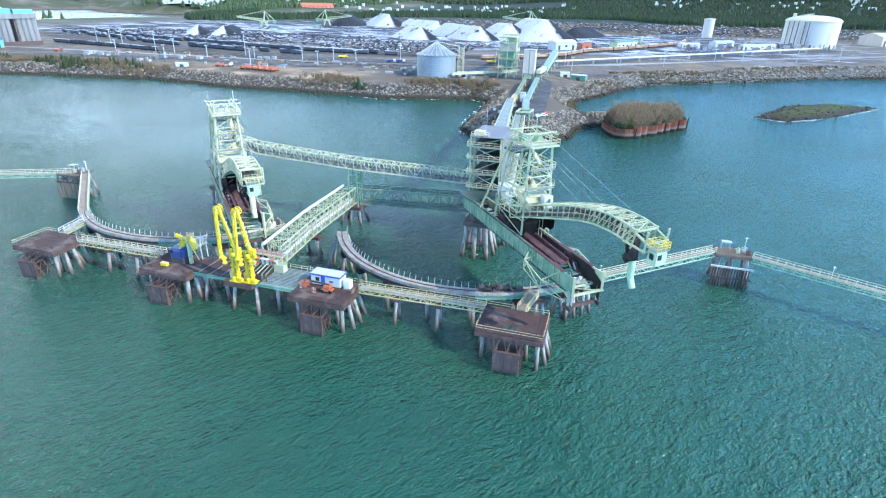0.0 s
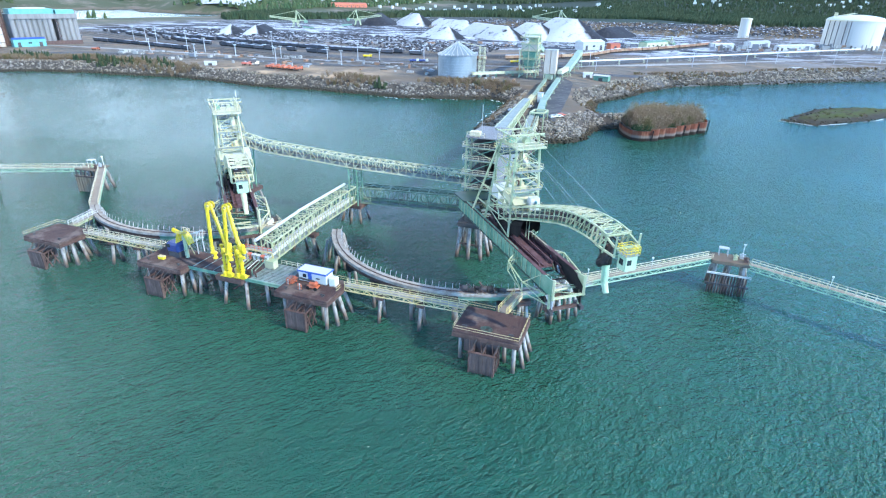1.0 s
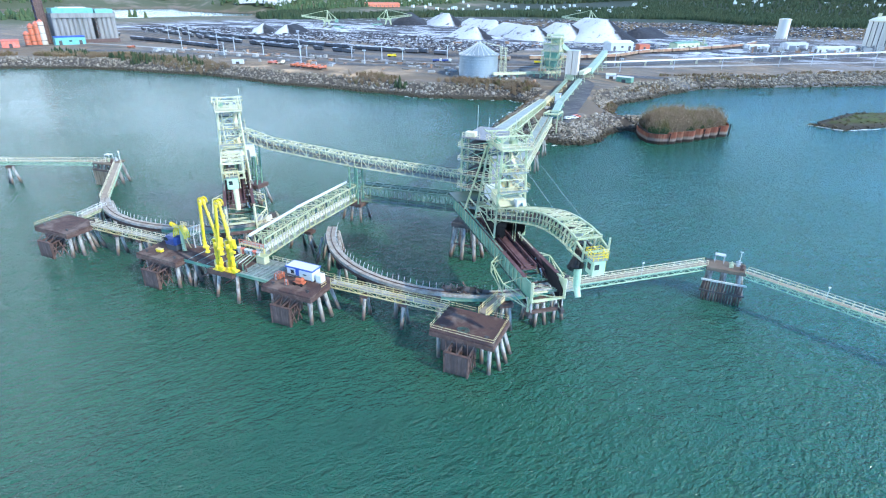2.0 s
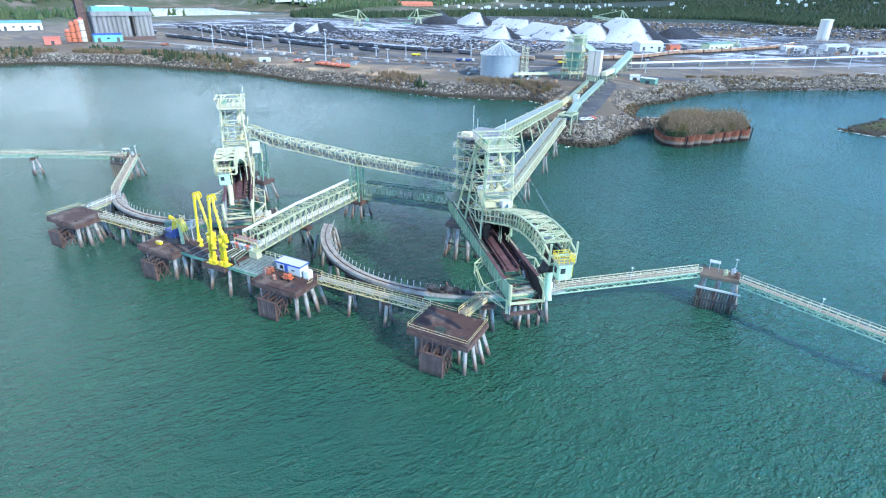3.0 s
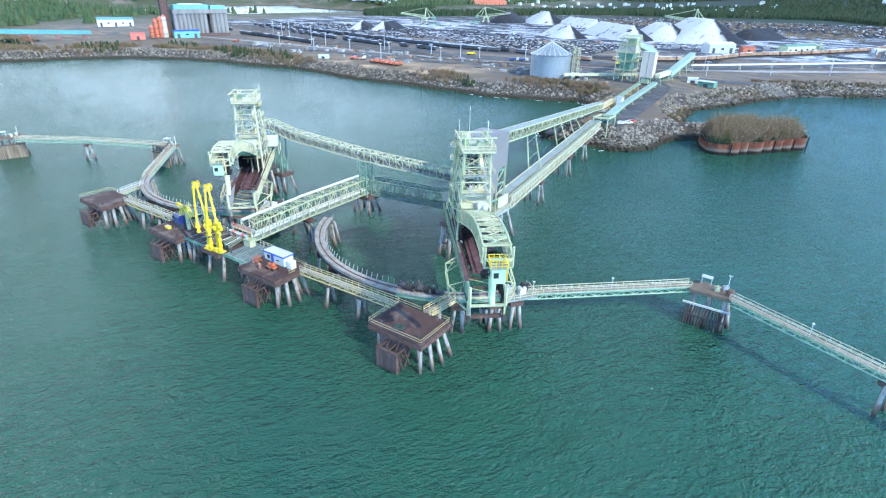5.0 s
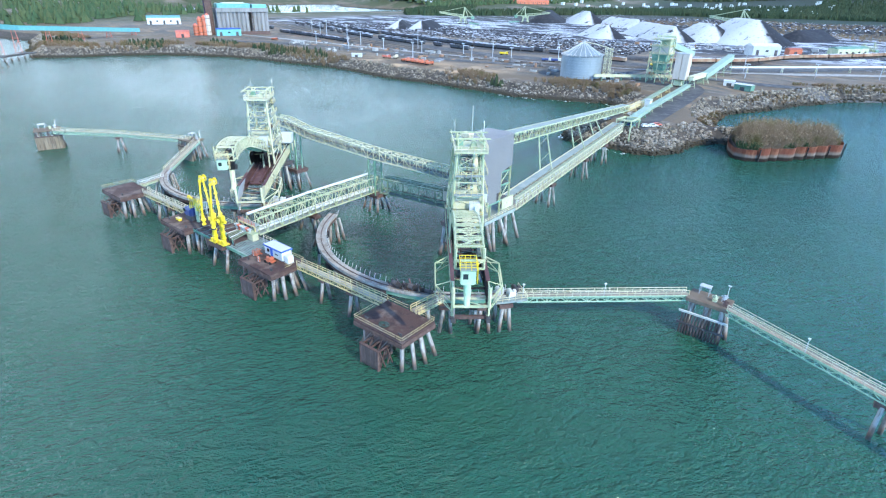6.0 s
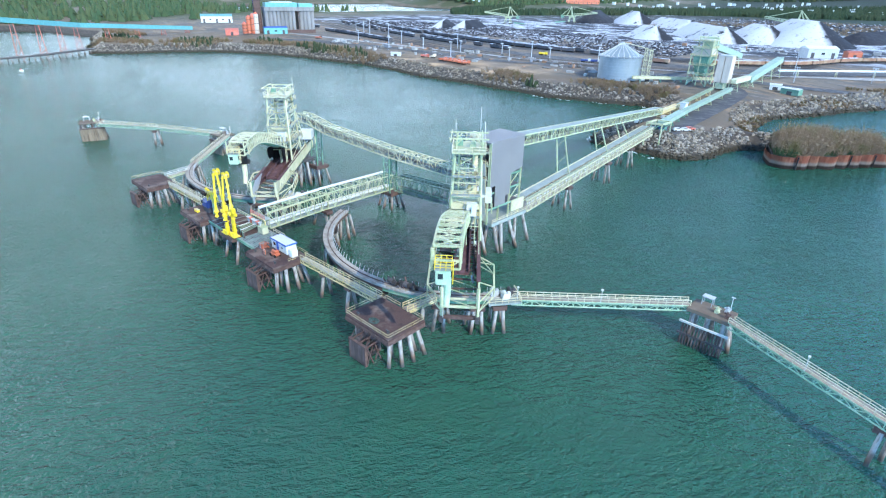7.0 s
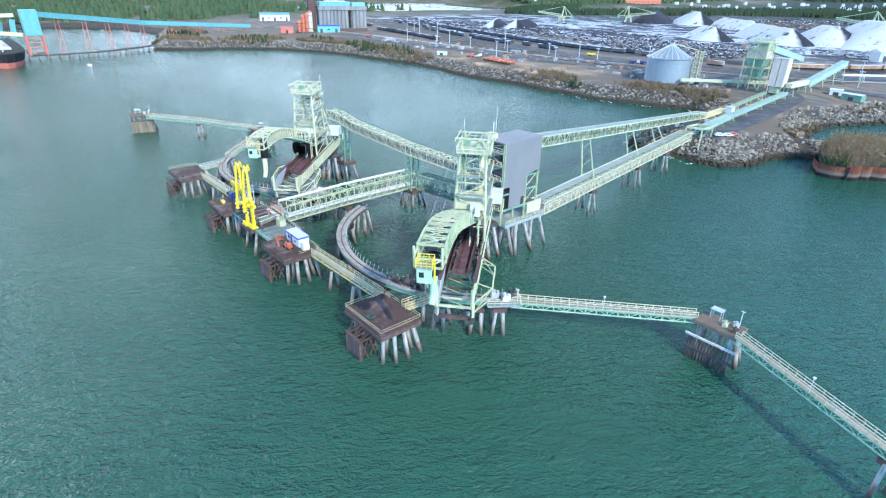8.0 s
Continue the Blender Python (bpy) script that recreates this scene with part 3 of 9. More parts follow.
def loading_arm(x, y, lean, label):
    """A folded marine loading arm: riser, laced inner arm, hanging outer arm, sheaves, counterweights."""
    t = thing("marine_loader", (x, y, DECK), label, "loading arm", "yellow loading arms")
    Y = "yellow"
    side = Vector((0.72, -0.42, 0))
    block("base_plate", (x - 1.1, y - 1.1, DECK), (x + 1.9, y + 0.9, DECK + 0.25), Y, t, bevel=0.05)
    for dx, dy, w in ((1.2, -0.6, 0.5), (2.0, -0.8, 0.45), (0.2, -0.8, 0.4)):
        block("base_block", (x + dx - w, y + dy - w * 0.7, DECK + 0.25), (x + dx + w, y + dy + w * 0.7, DECK + 0.9 + w), Y, t, bevel=0.14)
    for dx, dy, top_z, r in ((-0.7, 0.4, 7.6, 0.34), (0.9, 0.0, 9.0, 0.42)):
        bm = bmesh.new()
        tube_into(bm, (x + dx, y + dy, DECK + 0.2), (x + dx, y + dy, DECK + top_z), r, r * 0.85, 14)
        for z in (1.6, 3.4, 5.2, top_z - 0.4):
            tube_into(bm, (x + dx, y + dy, DECK + z), (x + dx, y + dy, DECK + z + 0.3), r * 1.4, r * 1.4, 14)
        part("riser", bm, Y, t)
    top = Vector((x - lean, y + 0.9, DECK + 16.6))
    foot = Vector((x + 0.9, y, DECK + 8.2))
    # inner arm: two stout tubes with rungs and lacing
    for sg, r in ((-1, 0.22), (1, 0.30)):
        bm = bmesh.new()
        p, q = foot + side * sg * 1.1, top + side * sg * 0.75
        tube_into(bm, p, q, r, r * 0.75, 12)
        for f in (0.04, 0.35, 0.66, 0.94):
            tube_into(bm, p.lerp(q, f), p.lerp(q, f + 0.035), r * 1.6, r * 1.6, 12)
        part("inner_arm", bm, Y, t)
    for k in range(8):
        f = 0.06 + k * 0.115
        w, c = side * (1.1 - 0.35 * f), foot.lerp(top, f)
        bar("arm_rung", c - w, c + w, 0.18, 0.2, Y, t)
        if k < 7:
            bar("arm_lacing", c - w * (-1) ** k, foot.lerp(top, f + 0.115) + w * (-1) ** k, 0.12, 0.12, Y, t)
    # outer arm hanging from the apex
    tip = Vector((x - lean * 0.55 - 0.9, y - 1.0, DECK + 6.6))
    head = top + Vector((-0.35, -0.7, -0.1))
    for sg, r in ((-1, 0.17), (1, 0.24)):
        bm = bmesh.new()
        p, q = head + side * sg * 0.8, tip + side * sg * 0.8
        tube_into(bm, p, q, r, r, 12)
        for f in (0.03, 0.5, 0.93):
            tube_into(bm, p.lerp(q, f), p.lerp(q, f + 0.03), r * 1.6, r * 1.6, 12)
        part("outer_arm", bm, Y, t)
    for k in range(7):
        f = 0.1 + 0.13 * k
        c = head.lerp(tip, f)
        bar("arm_rung", c - side * 0.8, c + side * 0.8, 0.13, 0.14, Y, t)
        if k < 6:
            bar("arm_lacing", c - side * 0.8 * (-1) ** k, head.lerp(tip, f + 0.13) + side * 0.8 * (-1) ** k, 0.1, 0.1, Y, t)
    # three swivels and the coupler at the hanging end
    bm = bmesh.new()
    for u, v, z0, u1, v1, z1, r in ((0, 0, 0.3, 0.5, -0.2, -0.6, 0.42), (0.5, -0.2, -0.6, 1.2, -0.5, -0.5, 0.36), (1.2, -0.5, -0.5, 1.3, -0.6, -1.6, 0.34)):
        tube_into(bm, tip + Vector((u, v, z0)), tip + Vector((u1, v1, z1)), r, r, 12)
        tube_into(bm, tip + Vector((u1, v1, z1 - 0.16)), tip + Vector((u1, v1, z1 + 0.16)), r * 1.6, r * 1.6, 12)
    part("swivel_joint", bm, Y, t)
    bm = bmesh.new()
    tube_into(bm, tip + Vector((1.3, -0.6, -1.6)), tip + Vector((1.3, -0.6, -2.2)), 0.5, 0.5, 12)
    part("coupler", bm, "dark", t)
    # spoked sheaves at the apex
    for off in (-0.55, 0.45):
        bm = bmesh.new()
        c = top + Vector((0, off, 0))
        ring = [c + Vector((0.85 * math.cos(k * 0.3927), 0, 0.85 * math.sin(k * 0.3927))) for k in range(17)]
        for p, q in zip(ring, ring[1:]):
            beam_into(bm, p, q, 0.26, 0.16)
        for k in range(0, 16, 2):
            beam_into(bm, c, ring[k], 0.2, 0.14)
        part("sheave", bm, Y, t)
    bm = bmesh.new()
    tube_into(bm, top + Vector((0, -0.9, 0)), top + Vector((0, 0.8, 0)), 0.34, 0.34, 12)
    part("sheave_hub", bm, "ochre", t)
    # stacked counterweights at the heel
    for dx, dy, z, w, h in ((1.9, -0.2, 7.8, 0.62, 1.5), (1.8, 0.3, 6.5, 0.5, 0.9), (1.0, -0.9, 6.9, 0.4, 1.0), (2.3, -0.5, 5.5, 0.35, 0.7)):
        block("counterweight", (x + dx - w, y + dy - w * 0.8, DECK + z - h / 2), (x + dx + w, y + dy + w * 0.8, DECK + z + h / 2), Y, t, bevel=0.16)
    for dz in (0.0, 0.5):
        bar("drive_cable", top + Vector((0.9, 0.1, 0.2)), foot + Vector((1.2, 0.2, dz)), 0.08, 0.08, "dark", t, "pipe")
    block("control_box", (x - 1.9, y + 0.4, DECK), (x - 1.2, y + 1.2, DECK + 1.7), "ochre", t, bevel=0.04)
    for k in range(9):
        bar("ladder_rung", (x - 0.3, y + 1.0, DECK + 0.8 + k * 0.75), (x - 1.1, y + 1.0, DECK + 0.8 + k * 0.75), 0.07, 0.07, "ochre", t)
    return t


loading_arm(-56.8, 1.6, 2.6, "folded bright yellow loading arm standing upright on the platform")
loading_arm(-53.4, 2.0, 1.6, "folded bright yellow loading arm with a flanged outer pipe")


# ---- berth: things on the dolphins ----
def office_cabin(x, y):
    t = thing("office_cabin", (x, y, DECK), "white office cabin with blue door and blue roof edge", "cabin")
    L, D, H = 7.2, 2.9, 2.8
    block("wall", (x, y, DECK + 0.25), (x + L, y + D, DECK + H), "white", t, bevel=0.04)
    block("roof", (x - 0.2, y - 0.2, DECK + H), (x + L + 0.2, y + D + 0.2, DECK + H + 0.12), "white", t, "weathered white roof with rusty ribs")
    for a, b in (((x - 0.22, y - 0.22), (x + L + 0.22, y - 0.12)), ((x - 0.22, y + D + 0.12), (x + L + 0.22, y + D + 0.22)), ((x - 0.22, y - 0.1), (x - 0.12, y + D + 0.1)), ((x + L + 0.12, y - 0.1), (x + L + 0.22, y + D + 0.1))):
        block("fascia", (*a, DECK + H - 0.22), (*b, DECK + H + 0.16), "blue", t, "blue painted fascia")
    block("door", (x + 2.5, y - 0.06, DECK + 0.3), (x + 3.45, y + 0.02, DECK + 2.35), "blue", t, "blue door")
    block("window", (x + 1.1, y - 0.05, DECK + 1.2), (x + 2.0, y + 0.02, DECK + 2.1), "glass", t)
    block("window", (x + 4.5, y - 0.05, DECK + 1.3), (x + 5.5, y + 0.02, DECK + 1.6), "glass", t)
    block("blue_stripe", (x + 2.5, y - 0.05, DECK + 2.36), (x + 3.45, y + 0.01, DECK + 2.7), "blue", t)
    for dx in (0.3, L / 2, L - 0.6):
        block("skid", (x + dx, y + 0.1, DECK), (x + dx + 0.3, y + D - 0.1, DECK + 0.25), "dark", t)
    bar("aerial", (x - 0.1, y + 0.2, DECK + 1), (x - 0.1, y + 0.2, DECK + 4.6), 0.08, 0.08, "grey", t)
    c = thing("tank_cube", (x + L + 0.5, y + 0.4, DECK), "white plastic tank cube beside the cabin", "tank")
    block("tank_body", (x + L + 0.5, y + 0.2, DECK + 0.15), (x + L + 2.2, y + 1.9, DECK + 2.1), "white", c, bevel=0.15)
    block("pallet", (x + L + 0.45, y + 0.15, DECK), (x + L + 2.25, y + 1.95, DECK + 0.15), "boards", c)


office_cabin(-39.6, 5.4)


def boom_lift(x, y):
    t = thing("boom_lift", (x, y, DECK), "orange boom lift parked on the dolphin deck", "boom lift")
    block("chassis", (x, y, DECK + 0.4), (x + 2.6, y + 1.5, DECK + 0.9), "orange", t, bevel=0.08)
    block("turret", (x + 0.5, y + 0.1, DECK + 0.9), (x + 2.3, y + 1.4, DECK + 1.8), "orange", t, bevel=0.2)
    for dx in (0.35, 2.25):
        for dy in (-0.1, 1.3):
            bm = bmesh.new()
            tube_into(bm, (x + dx, y + dy, DECK + 0.42), (x + dx, y + dy + 0.3, DECK + 0.42), 0.42, 0.42, 14)
            part("wheel", bm, "rubber", t)
    bar("boom", (x + 1.8, y + 0.7, DECK + 1.9), (x - 2.6, y + 0.9, DECK + 2.0), 0.3, 0.35, "dark", t)
    bar("boom", (x - 2.6, y + 0.9, DECK + 2.0), (x - 4.2, y + 0.9, DECK + 1.2), 0.24, 0.26, "orange", t)
    block("basket_floor", (x - 5.2, y + 0.2, DECK + 0.4), (x - 3.9, y + 1.6, DECK + 0.55), "orange", t)
    railing(t, [(x - 5.2, y + 0.2, DECK + 0.5), (x - 3.9, y + 0.2, DECK + 0.5), (x - 3.9, y + 1.6, DECK + 0.5), (x - 5.2, y + 1.6, DECK + 0.5), (x - 5.2, y + 0.2, DECK + 0.5)], "orange", 1.1, 1.2, 0.1)


boom_lift(-35.8, 2.6)


def drum_crane(x, y):
    """The dark blue machine with a green column and ochre hose loops."""
    t = thing("hose_crane", (x, y, DECK), "dark blue machine house with green column and yellow hoses", "crane")
    block("machine_house", (x - 2.8, y - 1.5, DECK + 1.2), (x + 1.0, y + 1.5, DECK + 3.8), "navy", t, bevel=0.5)
    block("machine_base", (x - 2.6, y - 1.2, DECK), (x + 0.8, y + 1.2, DECK + 1.4), "dark", t)
    block("window", (x - 2.6, y - 1.66, DECK + 2.7), (x - 1.2, y - 1.6, DECK + 3.6), "glass", t)
    bm = bmesh.new()
    tube_into(bm, (x + 2.2, y, DECK), (x + 2.2, y, DECK + 6.2), 0.5, 0.42, 14)
    part("column", bm, "mint", t)
    bm = bmesh.new()
    beam_into(bm, (x + 2.2, y, DECK + 6.0), (x - 0.6, y - 0.4, DECK + 7.2), 0.6, 0.8)
    part("jib", bm, "yellow", t)
    for k in range(4):
        bm = bmesh.new()
        rings = []
        for i in range(12):
            a = 0.2 + 0.29 * i
            c = Vector((x + 2.2 + 2.0 * math.cos(a), y - 0.8 + k * 0.5, DECK + 3.2 + 3.6 * math.sin(a)))
            out = Vector((3.6 * math.cos(a), 0, 2.0 * math.sin(a))).normalized()
            rings.append([bm.verts.new(c + 0.15 * (out * math.cos(j * math.pi / 4) + Vector((0, 1, 0)) * math.sin(j * math.pi / 4))) for j in range(8)])
        for p, q in zip(rings, rings[1:]):
            for j in range(8):
                bm.faces.new((p[j], p[(j + 1) % 8], q[(j + 1) % 8], q[j]))
        bm.faces.new(rings[0])
        bm.faces.new(rings[-1])
        bmesh.ops.recalc_face_normals(bm, faces=bm.faces[:])
        part("hose", bm, "yellow", t)
    railing(t, [(x + 1.2, y - 1.2, DECK + 6.4), (x + 3.2, y - 1.2, DECK + 6.4), (x + 3.2, y + 1.2, DECK + 6.4), (x + 1.2, y + 1.2, DECK + 6.4)], "ochre", 1.0, 1.0)
    bar("stay", (x + 2.2, y, DECK + 6.2), (x + 4.4, y + 0.3, DECK + 1.0), 0.16, 0.16, "ochre", t)


drum_crane(-74.6, 5.6)


def access_rack():
    """The white tubular gangway stair behind the crane."""
    t = thing("gangway_stair", (-79.0, 9.5, DECK), "white tubular access gangway leaning above the dolphin deck", "gangway")
    for k in range(9):
        x = -79.6 + k * 1.05
        z = DECK + 0.4 + k * 0.42
        bar("hoop_post", (x, 8.0, z), (x + 0.7, 8.0, z + 2.2), 0.14, 0.14, "white", t)
        bar("hoop_post", (x, 10.0, z), (x + 0.7, 10.0, z + 2.2), 0.14, 0.14, "white", t)
        bar("hoop_top", (x + 0.7, 8.0, z + 2.2), (x + 0.7, 10.0, z + 2.2), 0.14, 0.14, "white", t)
        bar("tread", (x, 8.0, z), (x, 10.0, z), 0.5, 0.1, "grating", t)
    for y in (8.0, 10.0):
        bar("stringer", (-79.8, y, DECK + 0.3), (-70.8, y, DECK + 3.9), 0.2, 0.3, "white", t)
        bar("handrail", (-79.0, y, DECK + 2.6), (-70.2, y, DECK + 6.0), 0.12, 0.12, "white", t)
    for x, z in ((-76, 2.0), (-71.2, 3.8)):
        for y in (8.0, 10.0):
            bar("leg", (x, y, DECK), (x, y, DECK + z), 0.2, 0.2, "grey", t)


access_rack()
t = thing("yellow_crate", (-77.6, 2.4, DECK), "small yellow crate on the dolphin deck", "crate")
block("crate_body", (-78.4, 2.0, DECK), (-76.6, 2.9, DECK + 0.7), "yellow", t, bevel=0.06)
block("crate_lid", (-78.45, 1.95, DECK + 0.7), (-76.55, 2.95, DECK + 0.8), "ochre", t)
t = thing("valve_cabinet", (-49.6, 8.8, DECK), "pale green valve cabinet on the loading platform", "cabinet")
block("cabinet_body", (-50.8, 7.6, DECK + 0.1), (-48.2, 9.4, DECK + 2.0), "pale", t, bevel=0.06)
block("cabinet_lid", (-50.9, 7.5, DECK + 2.0), (-48.1, 9.5, DECK + 2.12), "mint", t)
block("cabinet_base", (-50.7, 7.7, DECK), (-48.3, 9.3, DECK + 0.1), "dark", t)
for k, (x, y) in enumerate(((-40.6, 4.6), (-41.2, 2.9), (-37.4, 1.8))):
    t = thing("gas_cylinder_rack", (x, y, DECK), "small red and grey cylinder rack on the deck", "cylinder rack", "deck clutter")
    for j in range(3):
        bm = bmesh.new()
        tube_into(bm, (x + j * 0.35, y, DECK + 0.1), (x + j * 0.35, y, DECK + 1.4), 0.15, 0.15, 10)
        tube_into(bm, (x + j * 0.35, y, DECK + 1.4), (x + j * 0.35, y, DECK + 1.6), 0.14, 0.05, 10)
        part("cylinder", bm, ("orange", "grey", "orange")[j], t)
    bar("rack_bar", (x - 0.3, y - 0.2, DECK + 0.8), (x + 1.0, y - 0.2, DECK + 0.8), 0.08, 0.08, "dark", t)
    bar("rack_foot", (x - 0.3, y, DECK + 0.06), (x + 1.0, y, DECK + 0.06), 0.5, 0.12, "dark", t)
t = thing("rope_heap", (6.4, 1.6, DECK), "heap of green mooring rope on the deck", "rope")
bm = bmesh.new()
for k in range(46):
    a, r = k * 0.62, 0.25 + 0.016 * k + 0.1 * rnd.random()
    p0 = Vector((6.4 + r * 1.3 * math.cos(a), 1.6 + r * math.sin(a), DECK + 0.08 + 0.004 * k))
    p1 = Vector((6.4 + r * 1.3 * math.cos(a + 0.62), 1.6 + r * math.sin(a + 0.62), DECK + 0.09 + 0.004 * k))
    tube_into(bm, p0, p1, 0.07, 0.07, 6)
part("rope_coil", bm, "shade", t)


# ---- walkways ----
def walkway(p, q, label, width=1.7, deep=1.4, panel=2.6, deck_mat="boards", rail_mat="cream", truss_mat="mint", lamps=(), high=1.15, group=""):
    """A trussed catwalk: boards, lattice sides below, rails above. p and q are at deck level."""
    mid = lerp(p, q, 0.5)
    t = thing("walkway", (mid[0], mid[1], 0), label, "walkway", group)
    L = (Vector(q) - Vector(p)).length
    n = max(2, round(L / panel))
    s = across(p, q)
    for k in range(n):
        a, b = Vector(lerp(p, q, k / n)), Vector(lerp(p, q, (k + 0.985) / n))
        bar("deck_board", a, b, width, 0.10, deck_mat, t)
    for off in (-width / 2, width / 2):
        side_truss(t, p, q, off, -deep, -0.1, n, truss_mat, 0.2, 0.13)
        railing(t, [tuple(Vector(p) + s * off), tuple(Vector(q) + s * off)], rail_mat, high, panel / 1.3, 0.11, 2)
    for k in range(n + 1):
        c = Vector(lerp(p, q, k / n)) + Vector((0, 0, -deep))
        bar("cross_tie", c - s * width / 2, c + s * width / 2, 0.13, 0.13, truss_mat, t)
    for f in lamps:
        c = Vector(lerp(p, q, f)) + s * (width / 2 + 0.1)
        bar("lamp_post", c, c + Vector((0, 0, 3.0)), 0.1, 0.1, "white", t)
        bm = bmesh.new()
        cuboid(bm, (c.x - 0.22, c.y - 0.22, c.z + 3.0), (c.x + 0.22, c.y + 0.22, c.z + 3.3))
        bmesh.ops.bevel(bm, geom=bm.edges[:], offset=0.06, segments=1, affect="EDGES")
        part("lamp_head", bm, "white", t)
    return t


def pile_bent(x, y, top, label, piles=((-1.2, 0, -2.0, 0), (1.2, 0, 2.0, 0)), cap=(1.8, 0.8, 0.9), cap_mat="brown", turn=0.0, name="pile_bent"):
    """A small pier: cap block over raked piles."""
    t = thing(name, (x, y, 0), label, "pier", "pile bents")
    block("cap", (-cap[0], -cap[1], top - cap[2]), (cap[0], cap[1], top), cap_mat, t, bevel=0.06, turn=pose(x, y, 0, 0, 0, turn))
    m = pose(x, y, 0, 0, 0, turn)
    for a, b, c, d in piles:
        pile(t, m @ Vector((a, b, top - cap[2] * 0.5)), m @ Vector((c, d, -1.5)), 0.4)
    return t


walkway((-28.6, 7.6, 7.6), (0.0, 8.5, 7.6), "yellow-railed catwalk with rusty deck between two dolphins", 1.6, 1.1, 2.4, "track", "ochre", "ochre")
for x, y in ((-20, 8.0), (-10.3, 8.3)):
    pile_bent(x, y, 6.4, "pair of brown piles under the catwalk", ((0, -0.4, -0.2, -1.6), (0, 0.6, 0.2, 1.6)), (0.9, 1.2, 0.7))
walkway((-109.2, 7.4, 7.6), (-82.3, 7.8, 7.6), "cream-railed catwalk between two dolphins", 1.6, 1.1, 2.4, "track", "cream", "ochre")
for x, y in ((-100, 7.6), (-91, 7.7)):
    pile_bent(x, y, 6.4, "pair of brown piles under the catwalk", ((0, -0.4, -0.2, -1.6), (0, 0.6, 0.2, 1.6)), (0.9, 1.2, 0.7))
walkway((-117.6, 9.3, 7.6), (-118.2, 17.6, 8.2), "short white catwalk from dolphin to curved track", 1.8, 0.6, 2.4, "boards", "white", "mint")
walkway((7.5, 9.3, 7.6), (9.2, 16.4, 8.4), "short yellow-railed catwalk from dolphin to curved track", 1.9, 0.6, 2.0, "boards", "ochre", "ochre")
walkway((21.0, 28.6, 8.2), (50.0, 53.6, 8.6), "long cream catwalk with teal lattice over the water", 1.55, 1.35, 2.3, "boards", "cream", "cabgreen", lamps=(0.03, 0.5), group="mooring catwalks")
walkway((59.0, 52.6, 8.6), (87.0, 40.0, 8.6), "long cream catwalk with teal lattice over the water", 1.55, 1.35, 2.3, "boards", "cream", "cabgreen", lamps=(0.55,), group="mooring catwalks")
walkway((87.0, 40.0, 8.6), (118.0, 26.0, 8.6), "long cream catwalk with teal lattice over the water", 1.55, 1.35, 2.3, "boards", "cream", "cabgreen", group="mooring catwalks")
walkway((-124.6, 22.4, 8.3), (-154.8, 50.6, 8.6), "broad pale catwalk running from curved track to mooring pier", 2.3, 0.7, 3.0, "boards", "cream", "cabgreen", group="mooring catwalks")
walkway((-160.0, 50.0, 8.6), (-193.5, 34.3, 8.6), "long cream catwalk with teal lattice over the water", 2.0, 1.2, 3.4, "boards", "cream", "cabgreen", group="mooring catwalks")
walkway((-193.5, 34.3, 8.6), (-219.0, 17.5, 8.6), "long cream catwalk with teal lattice over the water", 2.0, 1.2, 3.4, "boards", "cream", "cabgreen", group="mooring catwalks")
pile_bent(87.4, 39.9, 7.0, "brown pile bent under a catwalk", ((-0.6, -0.6, -0.8, -1.6), (0.6, 0.6, 0.8, 1.8)))
pile_bent(118, 26, 7.0, "brown pile bent under a catwalk", ((-0.6, -0.6, -0.8, -1.6), (0.6, 0.6, 0.8, 1.8)))
pile_bent(-193.5, 34.3, 7.0, "brown pile bent under a catwalk", ((-1.2, 0, -2.6, 0.4), (1.2, 0, 2.6, 0.4), (0, -0.5, 0, -2.4), (0, 0.6, 0.4, 2.8)), turn=-60)


